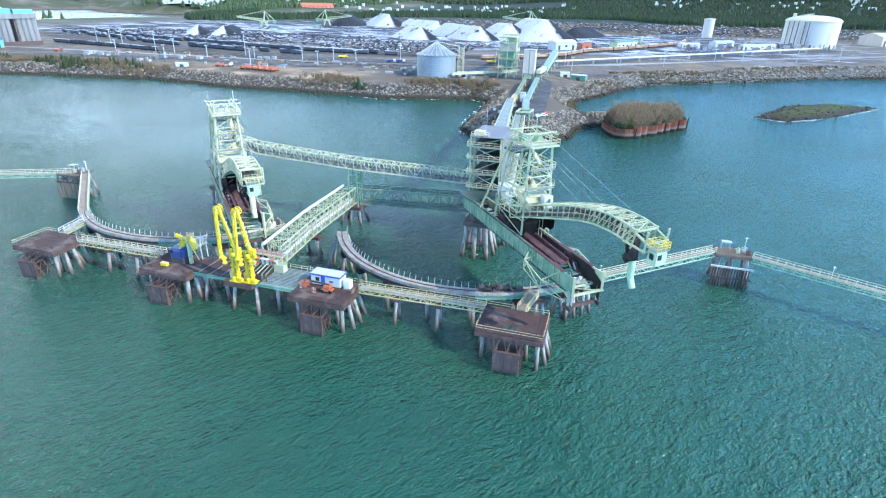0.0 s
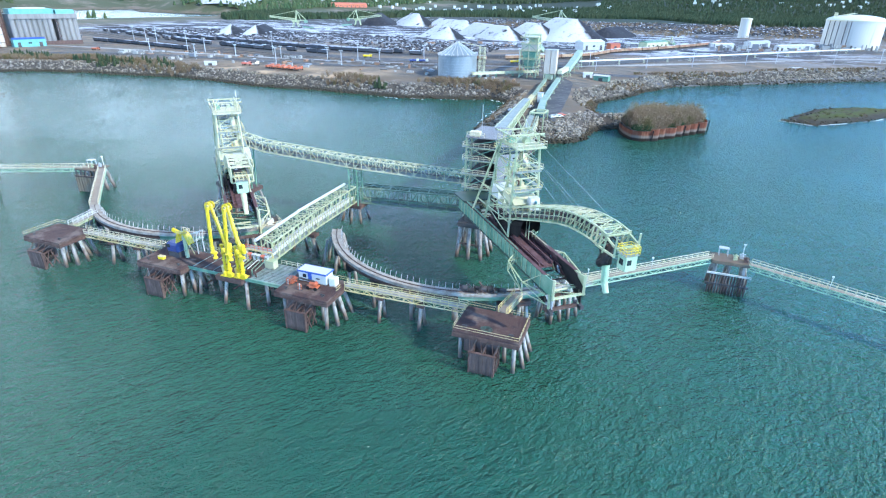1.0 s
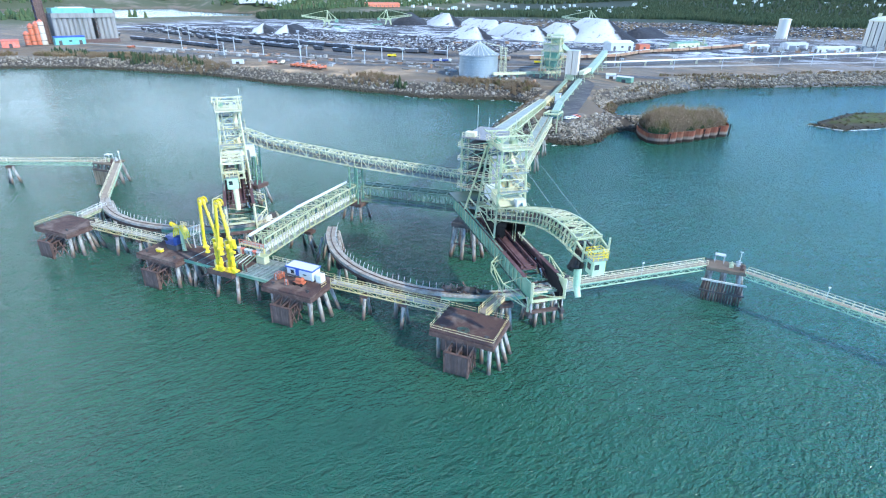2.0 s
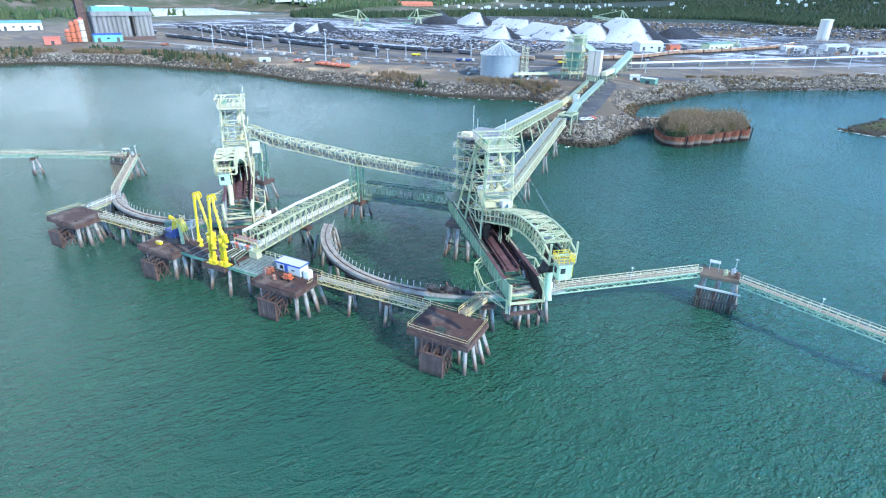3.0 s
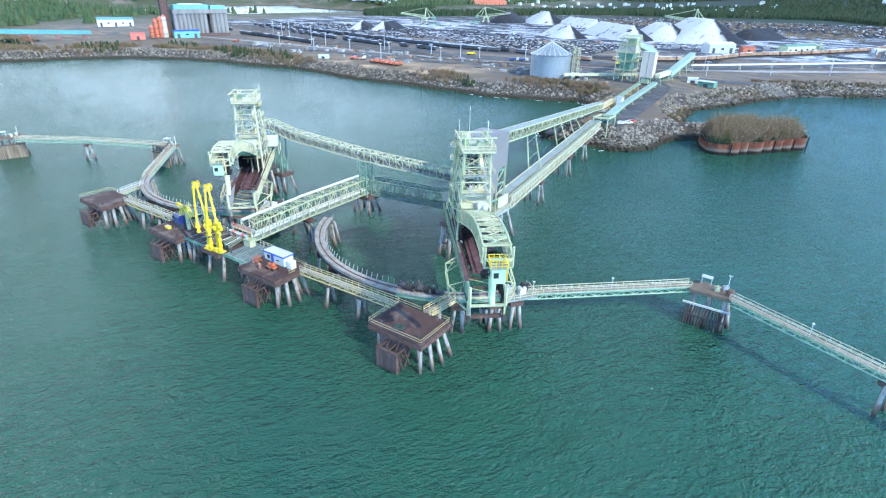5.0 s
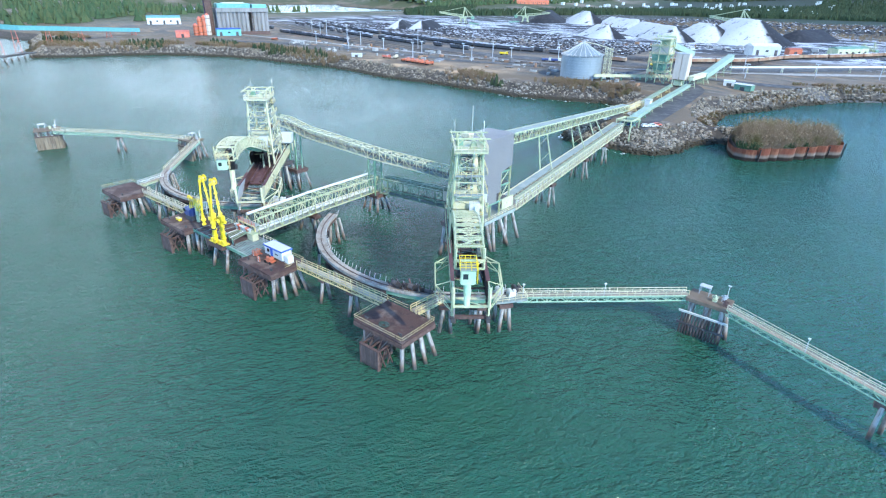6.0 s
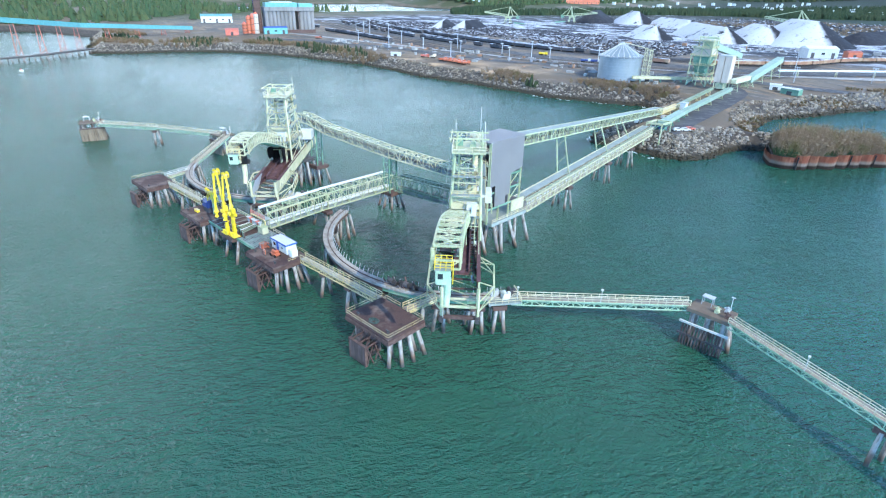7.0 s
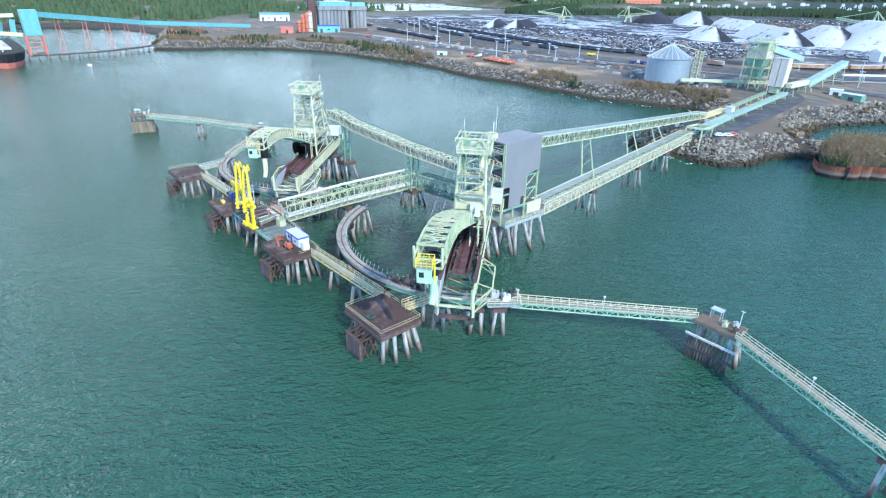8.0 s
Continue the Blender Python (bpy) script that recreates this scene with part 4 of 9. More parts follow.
def mooring_pier(x, y, w, d, label, sheet, turn=0.0, gear=True):
    """A mooring dolphin: cap slab on piles behind a wall of timber or sheet."""
    t = thing("mooring_pier", (x, y, 0), label, "mooring pier", "mooring piers")
    m = pose(x, y, 0, 0, 0, turn)
    top = 8.6
    thick = 0.95 if sheet == "timber" else 0.6
    block("cap_slab", (-w / 2, -d / 2, top - thick), (w / 2, d / 2, top), "slab", t, "brown stained concrete slab", 0.12, m)
    n = int(w / 0.62)
    if sheet == "timber":
        for k in range(n):
            a = -w / 2 + 0.2 + k * (w - 0.4) / (n - 1)
            p, q = m @ Vector((a, -d / 2 - 0.35, 5.2 - 0.25 * rnd.random())), m @ Vector((a, -d / 2 - 0.9, -1.4))
            bar("fender_log", p, q, 0.42, 0.42, "timber", t, "pipe")
        for z, mat in ((5.5, "white"), (2.6, "dark")):
            bar("waler", m @ Vector((-w / 2 - 0.6, -d / 2 - 0.75, z)), m @ Vector((w / 2 + 0.6, -d / 2 - 0.75, z)), 0.4, 0.4, mat, t)
    else:
        # bleached fender wall standing clear under the slab, with short struts over it
        wall_top = 6.2
        bm = bmesh.new()
        cuboid(bm, (-w / 2 - 0.1, -d / 2 - 0.35, -1.5), (w / 2 + 0.1, -d / 2 + 0.1, wall_top))
        bm.transform(m)
        part("fender_wall", bm, "bleached", t)
        bar("waler", m @ Vector((-w / 2 - 0.2, -d / 2 - 0.5, wall_top - 0.25)), m @ Vector((w / 2 + 0.2, -d / 2 - 0.5, wall_top - 0.25)), 0.3, 0.5, "timber", t)
        for k in range(8):
            a = -w / 2 + 0.5 + k * (w - 1.0) / 7
            bar("wall_plank", m @ Vector((a, -d / 2 - 0.42, wall_top - 0.5)), m @ Vector((a, -d / 2 - 0.42, -1.4)), 0.85, 0.16, "bleached", t)
        for k in range(5):
            a = -w / 2 + 0.5 + k * (w - 1.0) / 4
            bar("strut", m @ Vector((a, -d / 2 + 0.2, top - thick)), m @ Vector((a, -d / 2 - 0.1, wall_top - 0.1)), 0.45, 0.45, "dark", t)
        for k in range(3):
            b = -d / 2 + 0.8 + k * (d - 1.6) / 2
            bar("side_log", m @ Vector((-w / 2 + 0.3, b, wall_top)), m @ Vector((-w / 2 - 0.1, b, -1.4)), 0.5, 0.5, "timber", t, "pipe")
    for a, b, fx, fy in ((-w * 0.36, -d * 0.3, 0, 0), (0, -d * 0.3, 0, 0), (w * 0.36, -d * 0.3, 0.4, 0), (-w * 0.36, d * 0.35, -0.8, 1.6), (0, d * 0.35, 0, 2.0), (w * 0.36, d * 0.35, 1.2, 1.6), (w * 0.4, 0, 1.6, 0)):
        pile(t, m @ Vector((a, b, top - 1.0)), m @ Vector((a + fx, b + fy, -1.5)), 0.5)
    if gear:
        bm = bmesh.new()
        cuboid(bm, (-w * 0.32, d * 0.12, top + 1.9), (-w * 0.05, d * 0.42, top + 2.05))
        bm.transform(m)
        part("shelter_roof", bm, "grey", t)
        for a in (-w * 0.3, -w * 0.07):
            for b in (d * 0.15, d * 0.39):
                bar("shelter_post", m @ Vector((a, b, top)), m @ Vector((a, b, top + 1.9)), 0.12, 0.12, "grey", t)
        for a, b, mat in ((0.12, -0.1, "mint"), (0.3, 0.15, "grey"), (0.38, -0.25, "brown")):
            bm = bmesh.new()
            cuboid(bm, (w * a - 0.45, d * b - 0.4, top), (w * a + 0.45, d * b + 0.4, top + 0.7))
            tube_into(bm, (w * a, d * b, top + 0.6), (w * a, d * b, top + 1.5), 0.34, 0.2, 10)
            beam_into(bm, (w * a - 0.7, d * b, top + 1.1), (w * a + 0.7, d * b, top + 1.1), 0.25, 0.25)
            bm.transform(m)
            part("capstan", bm, mat, t)
        bar("light_post", m @ Vector((w * 0.33, d * 0.35, top)), m @ Vector((w * 0.33, d * 0.35, top + 3.4)), 0.12, 0.12, "white", t)
        bar("light_arm", m @ Vector((w * 0.33 - 0.4, d * 0.35, top + 3.4)), m @ Vector((w * 0.33 + 0.4, d * 0.35, top + 3.4)), 0.2, 0.16, "white", t)
    return t


mooring_pier(54.6, 54.5, 8.8, 5.4, "brown mooring pier with timber fender piles and winches", "timber")
mooring_pier(-160.2, 50.8, 9.0, 7.0, "mooring pier with a bleached timber fender wall and winches", "sheet", 6)
mooring_pier(-225.0, 16.4, 10.5, 7.5, "mooring pier with a bleached fender wall at the catwalk end", "sheet", 71)

# ---- curved tracks ----
TRACK = 8.3


def polar(c, r, deg, z):
    a = radians(deg)
    return Vector((c[0] + r * math.cos(a), c[1] + r * math.sin(a), z))


def curved_track(c, a0, a1, label, r=38.0):
    """The ring girder on which a loader's front end runs, with its rail, posts and piers."""
    t = thing("curved_track", (c[0], c[1] - 38, 0), label, "curved track", "curved loader tracks")
    n = int(abs(a1 - a0) / 2.4)
    for k in range(n):
        f, g = a0 + (a1 - a0) * k / n, a0 + (a1 - a0) * (k + 1) / n
        bm = bmesh.new()
        ring = [polar(c, u, d, z) for d in (f, g) for u, z in ((r - 1.3, TRACK - 0.5), (r + 1.3, TRACK - 0.5), (r + 1.3, TRACK), (r - 1.3, TRACK))]
        vs = [bm.verts.new(v) for v in ring]
        for q in ((0, 1, 2, 3), (7, 6, 5, 4), (0, 4, 5, 1), (1, 5, 6, 2), (2, 6, 7, 3), (3, 7, 4, 0)):
            bm.faces.new([vs[i] for i in q])
        part("track_slab", bm, "track", t)
        teal = g > -75
        for u in (r - 0.9, r + 0.9):
            bar("ring_girder", polar(c, u, f, TRACK - 1.0), polar(c, u, g, TRACK - 1.0), 0.35, 1.0, "teal" if teal else "brown", t, "aitch")
        bar("track_rail", polar(c, r, f, TRACK + 0.1), polar(c, r, g, TRACK + 0.1), 0.16, 0.2, "brown", t)
        for h in (f,):
            bar("side_post", polar(c, r - 1.2, h, TRACK), polar(c, r - 1.6, h, TRACK + 1.25), 0.08, 0.08, "grey", t)
        bar("side_kerb", polar(c, r + 1.2, f, TRACK + 0.12), polar(c, r + 1.2, g, TRACK + 0.12), 0.2, 0.24, "track", t)
    # cluster of raked piles under the free end
    e = pose(*polar(c, r, a0 + 1.5, 0), 0, 0, a0)
    for a, b in ((-1.5, -1.0), (0, -1.4), (1.5, -1.0), (-1.5, 1.2), (0, 1.6), (1.5, 1.4), (2.2, 3.6), (-0.4, 4.2)):
        pile(t, e @ Vector((a, b, TRACK - 1.2)), e @ Vector((a * 1.9, b * 1.7, -1.5)), 0.4)
    d = a0 + 15
    while d < a1 - 2:
        m = pose(*polar(c, r, d, 0), 0, 0, d)
        block("pier_cap", (-1.3, -0.9, TRACK - 3.2), (1.3, 0.9, TRACK - 1.5), "black", t, "black stained pier cap", 0.15, m)
        for a, b, fa, fb in ((-0.8, -0.3, -1.6, -0.6), (0.8, 0.3, 1.6, 0.6)):
            pile(t, m @ Vector((a, b, TRACK - 2.6)), m @ Vector((fa, fb, -1.5)), 0.42)
        d += 15.5
    return t


R_PIVOT, L_PIVOT = (-12.0, 50.0), (-98.1, 52.7)
curved_track(R_PIVOT, -155, -33, "curved concrete track on piles below the near loader")
curved_track(L_PIVOT, -131, -33, "curved concrete track on piles below the far loader", 40.0)
for c in (R_PIVOT, L_PIVOT):
    # pier cluster under the front end of the bridge and the catwalk landing
    t = thing("track_pier", (c[0] + 29.5, c[1] - 27.6, 0), "rusty brown steel pier at the end of the curved track", "pier", "track piers")
    for d in (-56, -44, -37):
        p = polar(c, 38, d, 0)
        m = pose(p.x, p.y, 0, 0, 0, d)
        block("pier_beam", (-2.4, -1.6, TRACK - 2.6), (2.4, 1.6, TRACK - 1.5), "brown", t, bevel=0.05, turn=m)
        for a, b, fa, fb in ((-1.6, -0.8, -2.6, -1.0), (1.7, -0.6, 2.6, -1.6), (-1.4, 0.9, -1.8, 1.8), (1.6, 0.8, 2.8, 1.2)):
            pile(t, m @ Vector((a, b, TRACK - 2.0)), m @ Vector((fa, fb, -1.5)), 0.42)
    # landing with winch gear
    p = polar(c, 38.6, -36, TRACK)
    m = pose(p.x, p.y, 0, 0, 0, -36)
    block("landing", (-2.6, -3.6, TRACK - 0.45), (3.0, 3.6, TRACK - 0.02), "grating", t, turn=m)
    w = thing("winch_set", (p.x, p.y, TRACK), "grey winch machinery on the track landing", "winch", "track winches")
    for a, b, mat in ((-0.8, -1.8, "grey"), (0.8, 0.4, "white"), (-0.6, 2.0, "dark")):
        bm = bmesh.new()
        cuboid(bm, (a - 0.8, b - 0.6, TRACK), (a + 0.8, b + 0.6, TRACK + 0.6))
        tube_into(bm, (a - 0.9, b, TRACK + 1.0), (a + 0.9, b, TRACK + 1.0), 0.55, 0.55, 12)
        cuboid(bm, (a - 0.3, b + 0.6, TRACK), (a + 0.5, b + 1.2, TRACK + 1.5))
        bm.transform(m)
        part("winch_drum", bm, mat, w)
    railing(t, [m @ Vector((3.0, -3.6, TRACK)), m @ Vector((3.0, 3.6, TRACK)), m @ Vector((-2.6, 3.6, TRACK))], "cream", 1.1, 1.5, 0.1)


# ---- travelling gear on the near track ----
w = thing("travel_drive", polar(R_PIVOT, 38, -68, TRACK), "black tangle of drive gear and cables standing on the curved track", "drive gear")
dr = random.Random(21)
for k in range(16):
    p = polar(R_PIVOT, dr.uniform(36.8, 39.2), dr.uniform(-76, -61), TRACK + dr.uniform(0.2, 1.0))
    bar("drive_frame", p, p + Vector((dr.uniform(-1.8, 1.8), dr.uniform(-0.6, 0.6), dr.uniform(-0.2, 1.2))), dr.uniform(0.15, 0.4), dr.uniform(0.15, 0.4), dr.choice(("black", "dark", "shade", "brown")), w)
for k in range(7):
    p = polar(R_PIVOT, dr.uniform(37.2, 38.8), -75 + 2.1 * k, TRACK + 0.75)
    bm = bmesh.new()
    tube_into(bm, p - Vector((0.7, 0, 0)), p + Vector((0.7, 0.2, 0)), dr.uniform(0.4, 0.7), None, 12)
    part("drive_drum", bm, "black" if k % 3 else "dark", w)
for f, g in ((-76, -69), (-69, -61)):
    bar("drive_sill", polar(R_PIVOT, 37.3, f, TRACK + 0.25), polar(R_PIVOT, 37.3, g, TRACK + 0.25), 0.3, 0.4, "dark", w)

# ---- ship loaders ----
def ship_loader(c, ang, reach, label, main, girder, skew):
    """A quadrant loader: two plate girders, tower, goosenecked shuttle boom, cab and spout."""
    t = thing("ship_loader", (c[0], c[1], 0), label, "ship loader", "quadrant ship loaders")
    d = Vector((math.cos(radians(ang)), math.sin(radians(ang)), 0))
    n = Vector((-d.y, d.x, 0))          # to the landward side
    o = Vector((c[0], c[1], 0))

    def at(s, lat, z):
        return o + d * s + n * lat + Vector((0, 0, z))

    # plate girders with stiffeners
    for lat in (-3.6, 3.6):
        prof = [(-2.0, 13.8), (4, 13.4), (47.0, 12.6), (49.6, 12.8), (49.6, 16.4), (46, 16.2), (6, 17.8), (-2, 17.4)]
        bm = bmesh.new()
        a = [bm.verts.new(at(s, lat - 0.12, z)) for s, z in prof]
        b = [bm.verts.new(at(s, lat + 0.12, z)) for s, z in prof]
        bm.faces.new(a[::-1])
        bm.faces.new(b)
        for i in range(len(prof)):
            j = (i + 1) % len(prof)
            bm.faces.new((a[i], a[j], b[j], b[i]))
        bmesh.ops.recalc_face_normals(bm, faces=bm.faces[:])
        # the girder turned from the sun has its shade put into teal paint
        g = part("plate_girder", bm, girder if lat > 0 else "teal", t)
        bar("wear_plate", at(6, lat - 0.17 * (1 if lat > 0 else -1), 15.4), at(47, lat - 0.17 * (1 if lat > 0 else -1), 14.4), 0.06, 3.0, "belt", g)
        # the lower flange takes the shade-dark green, the top one the belt colour
        for s0, z0, s1, z1 in ((-2, 17.5, 46, 16.3), (-2, 13.7, 47.5, 12.6)):
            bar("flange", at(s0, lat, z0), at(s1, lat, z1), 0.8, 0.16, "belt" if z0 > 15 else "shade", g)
        out = 0.2 if lat > 0 else -0.2
        for k in range(22):
            s = 0.5 + k * 2.1
            f = (s + 2) / 49.5
            bar("stiffener", at(s, lat + out, 13.7 - 0.9 * f), at(s, lat + out, 17.3 - 1.0 * f), 0.14, 0.24, girder, g)
        bar("end_post", at(49.6, lat, 12.2), at(49.6, lat, 16.7), 0.5, 0.55, main, t)
        bm = bmesh.new()
        plate = [(49.4, 9.8), (49.4, 14.2), (45.6, 16.2), (38.5, 16.4), (41.0, 14.4), (46.4, 11.6)]
        ins = -0.22 if lat > 0 else 0.22
        fa = [bm.verts.new(at(s, lat + ins, z)) for s, z in plate]
        fb = [bm.verts.new(at(s, lat + ins * 1.5, z)) for s, z in plate]
        bm.faces.new(fa[::-1])
        bm.faces.new(fb)
        for i in range(6):
            bm.faces.new((fa[i], fa[(i + 1) % 6], fb[(i + 1) % 6], fb[i]))
        bmesh.ops.recalc_face_normals(bm, faces=bm.faces[:])
        part("end_plate", bm, "grey" if lat < 0 else "black", t)
        bar("bogie_leg", at(48.4, lat, 9.4), at(48.4, lat, 13.0), 0.5, 0.6, main, t)
        bar("wheel_truck", at(47.0, lat, 9.2), at(49.8, lat, 9.2), 0.8, 0.9, "dark", t)
        # outrigger lattice on the outside of the girder
        sg = 1 if lat > 0 else -1
        pts = [at(33, lat + 0.2 * sg, 15.6), at(36, lat + 3.4 * sg, 15.2), at(43, lat + 3.4 * sg, 13.6), at(47.5, lat + 0.2 * sg, 12.4)]
        low = [p - Vector((0, 0, 2.2)) for p in pts]
        for i in range(3):
            bar("outrigger", pts[i], pts[i + 1], 0.22, 0.22, main, t)
            bar("outrigger", low[i], low[i + 1], 0.18, 0.18, main, t)
            bar("outrigger_web", pts[i], low[i + 1], 0.15, 0.15, main, t)
        for i in (1, 2):
            bar("outrigger_web", pts[i], low[i], 0.18, 0.18, main, t)
            bar("outrigger_web", pts[i], at(35 + 9 * (i - 1), lat, 15.2), 0.16, 0.16, main, t)
    # cross frames between the girders
    for k in range(12):
        s = 3 + k * 4.0
        f = (s + 2) / 49.5
        bar("cross_beam", at(s, -3.5, 13.7 - 0.9 * f), at(s, 3.5, 13.7 - 0.9 * f), 0.26, 0.36, "brown" if s < 44 else main, t)
        bar("cross_brace", at(s, -3.4, 13.9 - 0.9 * f), at(s + 3.6, 3.4, 13.8 - 0.9 * f), 0.15, 0.15, "brown" if s < 34 else main, t)
    bar("front_tie", at(49.4, -3.6, 12.4), at(49.4, 3.6, 12.4), 0.4, 0.5, main, t)
    bar("front_sill", at(48.4, -4.2, 9.3), at(48.4, 4.2, 9.3), 0.6, 0.7, "brown", t)
    # shuttle belt trough and its clutter
    bm = bmesh.new()
    for lat, z in ((-1.6, 0.25), (1.6, 0.25)):
        beam_into(bm, at(14, lat, 16.2 + z), at(40, lat, 15.0 + z), 0.3, 1.1)
    beam_into(bm, at(13, 0, 16.1), at(40.5, 0, 14.9), 3.0, 0.25)
    part("belt_trough", bm, "belt", t, "reddish brown belt trough")
    bar("belt_strip", at(13, 0, 16.4), at(40.4, 0, 15.2), 1.5, 0.12, "belt", t)
    for k in range(11):
        s = 14 + k * 2.5
        bar("idler_frame", at(s, -2.9, 15.6 - 0.04 * k), at(s, 2.9, 15.6 - 0.04 * k), 0.22, 0.3, "brown", t)
    for lat in (-2.6, 2.6):
        bar("trough_rail", at(12, lat, 16.5), at(42, lat, 15.1), 0.2, 0.35, "belt", t)
    lr = random.Random(7)
    for k in range(28):
        s, lat = 10 + 32 * lr.random(), lr.choice((-1, 1)) * (2.0 + 1.2 * lr.random())
        z = 15.7 - 0.035 * s
        bar("machine_bit", at(s, lat, z - 0.6), at(s + lr.uniform(-1.6, 1.6), lat + lr.uniform(-0.6, 0.6), z + lr.uniform(0.2, 1.2)), 0.2 + 0.25 * lr.random(), 0.25, lr.choice(("brown", "dark", "belt", "grey", "ochre")), t)
    for k in range(10):
        s = 13 + k * 1.2
        bm = bmesh.new()
        tube_into(bm, at(s, lr.uniform(-2, 2), 16.8 + lr.uniform(0, 2.0)), at(s + lr.uniform(0.5, 2), lr.uniform(-2.4, 2.4), 17.2 + lr.uniform(0, 2.2)), 0.3 + 0.4 * lr.random(), None, 8)
        part("tail_machinery", bm, "black", t)
    # tower
    B, T = 17.5, 37.6
    legs = {}
    for i, (s, lat, s2, lat2) in enumerate(((15.5, -3.6, 19.8, -2.4), (15.5, 3.8, 19.8, 3.2), (28.5, -3.6, 27.6, -2.4), (28.5, 3.8, 27.6, 3.2))):
        legs[i] = (at(s, lat, B), at(s2, lat2, T))
        bar("tower_leg", *legs[i], 0.46, 0.46, main, t)
    for i, j in ((0, 1), (2, 3), (0, 2), (1, 3)):
        for k in range(6):
            f, g = k / 6, (k + 1) / 6
            a, b = legs[i][0].lerp(legs[i][1], f), legs[j][0].lerp(legs[j][1], f)
            a2, b2 = legs[i][0].lerp(legs[i][1], g), legs[j][0].lerp(legs[j][1], g)
            bar("tower_tie", a2, b2, 0.2, 0.2, main, t)
            if k > 0 or (i, j) in ((0, 2), (1, 3)):
                bar("tower_brace", *((a, b2) if k % 2 else (b, a2)), 0.16, 0.16, main, t)
    # inner mast, stairs and landings
    for lat in (-1.6, 1.6):
        bar("inner_mast", at(23, lat, 18), at(23, lat, 36), 0.3, 0.3, main, t)
    for k in range(5):
        z = 20 + k * 3.2
        part_bm = bmesh.new()
        beam_into(part_bm, at(20.2, 2.4 - 0.2 * k, z), at(25, 2.4 - 0.2 * k, z), 1.4, 0.12)
        part("landing", part_bm, "grating", t)
        bar("stair_flight", at(20.4 if k % 2 else 25, 2.2, z), at(25 if k % 2 else 20.4, 2.2, z + 3.1), 0.8, 0.14, "cream", t)
        railing(t, [at(20.2, 3.1 - 0.2 * k, z), at(25, 3.1 - 0.2 * k, z)], "ochre", 1.1, 1.6, 0.08)
    # front landings with yellow rails and hanging gear
    for z in (23.6, 28.4, 32.6):
        f = (z - B) / (T - B)
        p, q = legs[2][0].lerp(legs[2][1], f), legs[3][0].lerp(legs[3][1], f)
        bar("front_landing", p + d * 0.7, q + d * 0.7, 1.3, 0.12, "grating", t)
        railing(t, [p + d * 1.3, q + d * 1.3], "ochre", 1.1, 1.3, 0.07)
        p, q = legs[1][0].lerp(legs[1][1], f), legs[3][0].lerp(legs[3][1], f)
        bar("side_landing", p + n * 0.6, q + n * 0.6, 1.1, 0.12, "grating", t)
        railing(t, [p + n * 1.1, q + n * 1.1], "ochre", 1.1, 1.5, 0.07)
    for k in range(16):
        p = at(lr.uniform(19, 27), lr.uniform(-2.4, 3.0), lr.uniform(19, 35))
        bar("tower_fitting", p, p + Vector((lr.uniform(-1, 1), lr.uniform(-1, 1), lr.uniform(-1.2, 1.2))), lr.uniform(0.2, 0.7), lr.uniform(0.2, 0.6), lr.choice(("brown", "dark", "ochre", "grey", "shade")), t)
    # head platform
    # the platform under the head one is coloured shade-dark green
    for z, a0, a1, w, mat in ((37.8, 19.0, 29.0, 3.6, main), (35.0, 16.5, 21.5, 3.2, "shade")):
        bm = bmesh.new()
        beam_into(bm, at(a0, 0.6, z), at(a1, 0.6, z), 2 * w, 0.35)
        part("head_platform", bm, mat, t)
        railing(t, [at(a0, 0.6 - w, z + 0.2), at(a1, 0.6 - w, z + 0.2), at(a1, 0.6 + w, z + 0.2), at(a0, 0.6 + w, z + 0.2), at(a0, 0.6 - w, z + 0.2)], "cream" if z > 36 else "ochre", 1.2, 1.5, 0.09)
    for s in (20.5, 26.5):
        for lat in (-2.2, 3.4):
            bar("gantry_post", at(s, lat, 38.0), at(s, lat, 40.2), 0.34, 0.34, main, t)
        bar("gantry_beam", at(s, -3.8, 40.3), at(s, 4.8, 40.3), 0.26, 0.3, main, t)
        bar("gantry_knee", at(s, -2.2, 39.0), at(s, -1.0, 40.2), 0.22, 0.22, main, t)
        bar("gantry_knee", at(s, 3.4, 39.0), at(s, 2.2, 40.2), 0.22, 0.22, main, t)
    for lat in (-3.4, 3.4):
        bar("gantry_beam", at(18.6, lat, 40.3), at(29.0, lat, 40.3), 0.22, 0.26, main, t)
        bar("gantry_brace", at(20.5, lat, 38), at(26.5, lat, 40.2), 0.16, 0.2, main, t)
    for s, lat in ((22.5, -1.5), (24.5, 1.4)):
        bm = bmesh.new()
        cuboid(bm, (-1.1, -0.9, 0), (1.1, 0.9, 1.1))
        tube_into(bm, (-1.3, 0, 1.3), (1.3, 0, 1.3), 0.7, 0.7, 14)
        bm.transform(Matrix.Translation(at(s, lat, 38.0)) @ Matrix.Scale(0.75, 4) @ pose(0, 0, 0, 0, 0, ang))
        part("hoist_winch", bm, "teal" if lat < 0 else main, t)
    bar("whip_aerial", at(19.4, -2.6, 37.9), at(19.4, -2.6, 43.0), 0.06, 0.06, "grey", t)
    bar("lamp_mast", at(19.4, 4.0, 36.0), at(19.4, 4.0, 42.6), 0.11, 0.11, "white", t)
    # rear A-frame and white machine house
    for lat in (-3.8, 3.8):
        bar("back_stay", at(8.0, lat, 17.0), at(19.4, lat * 0.75, 36.6), 0.38, 0.38, main, t)
        bar("back_stay_tie", at(13.0, lat * 0.92, 25.4), at(17.4, lat * 0.9, 25.4), 0.25, 0.25, main, t)
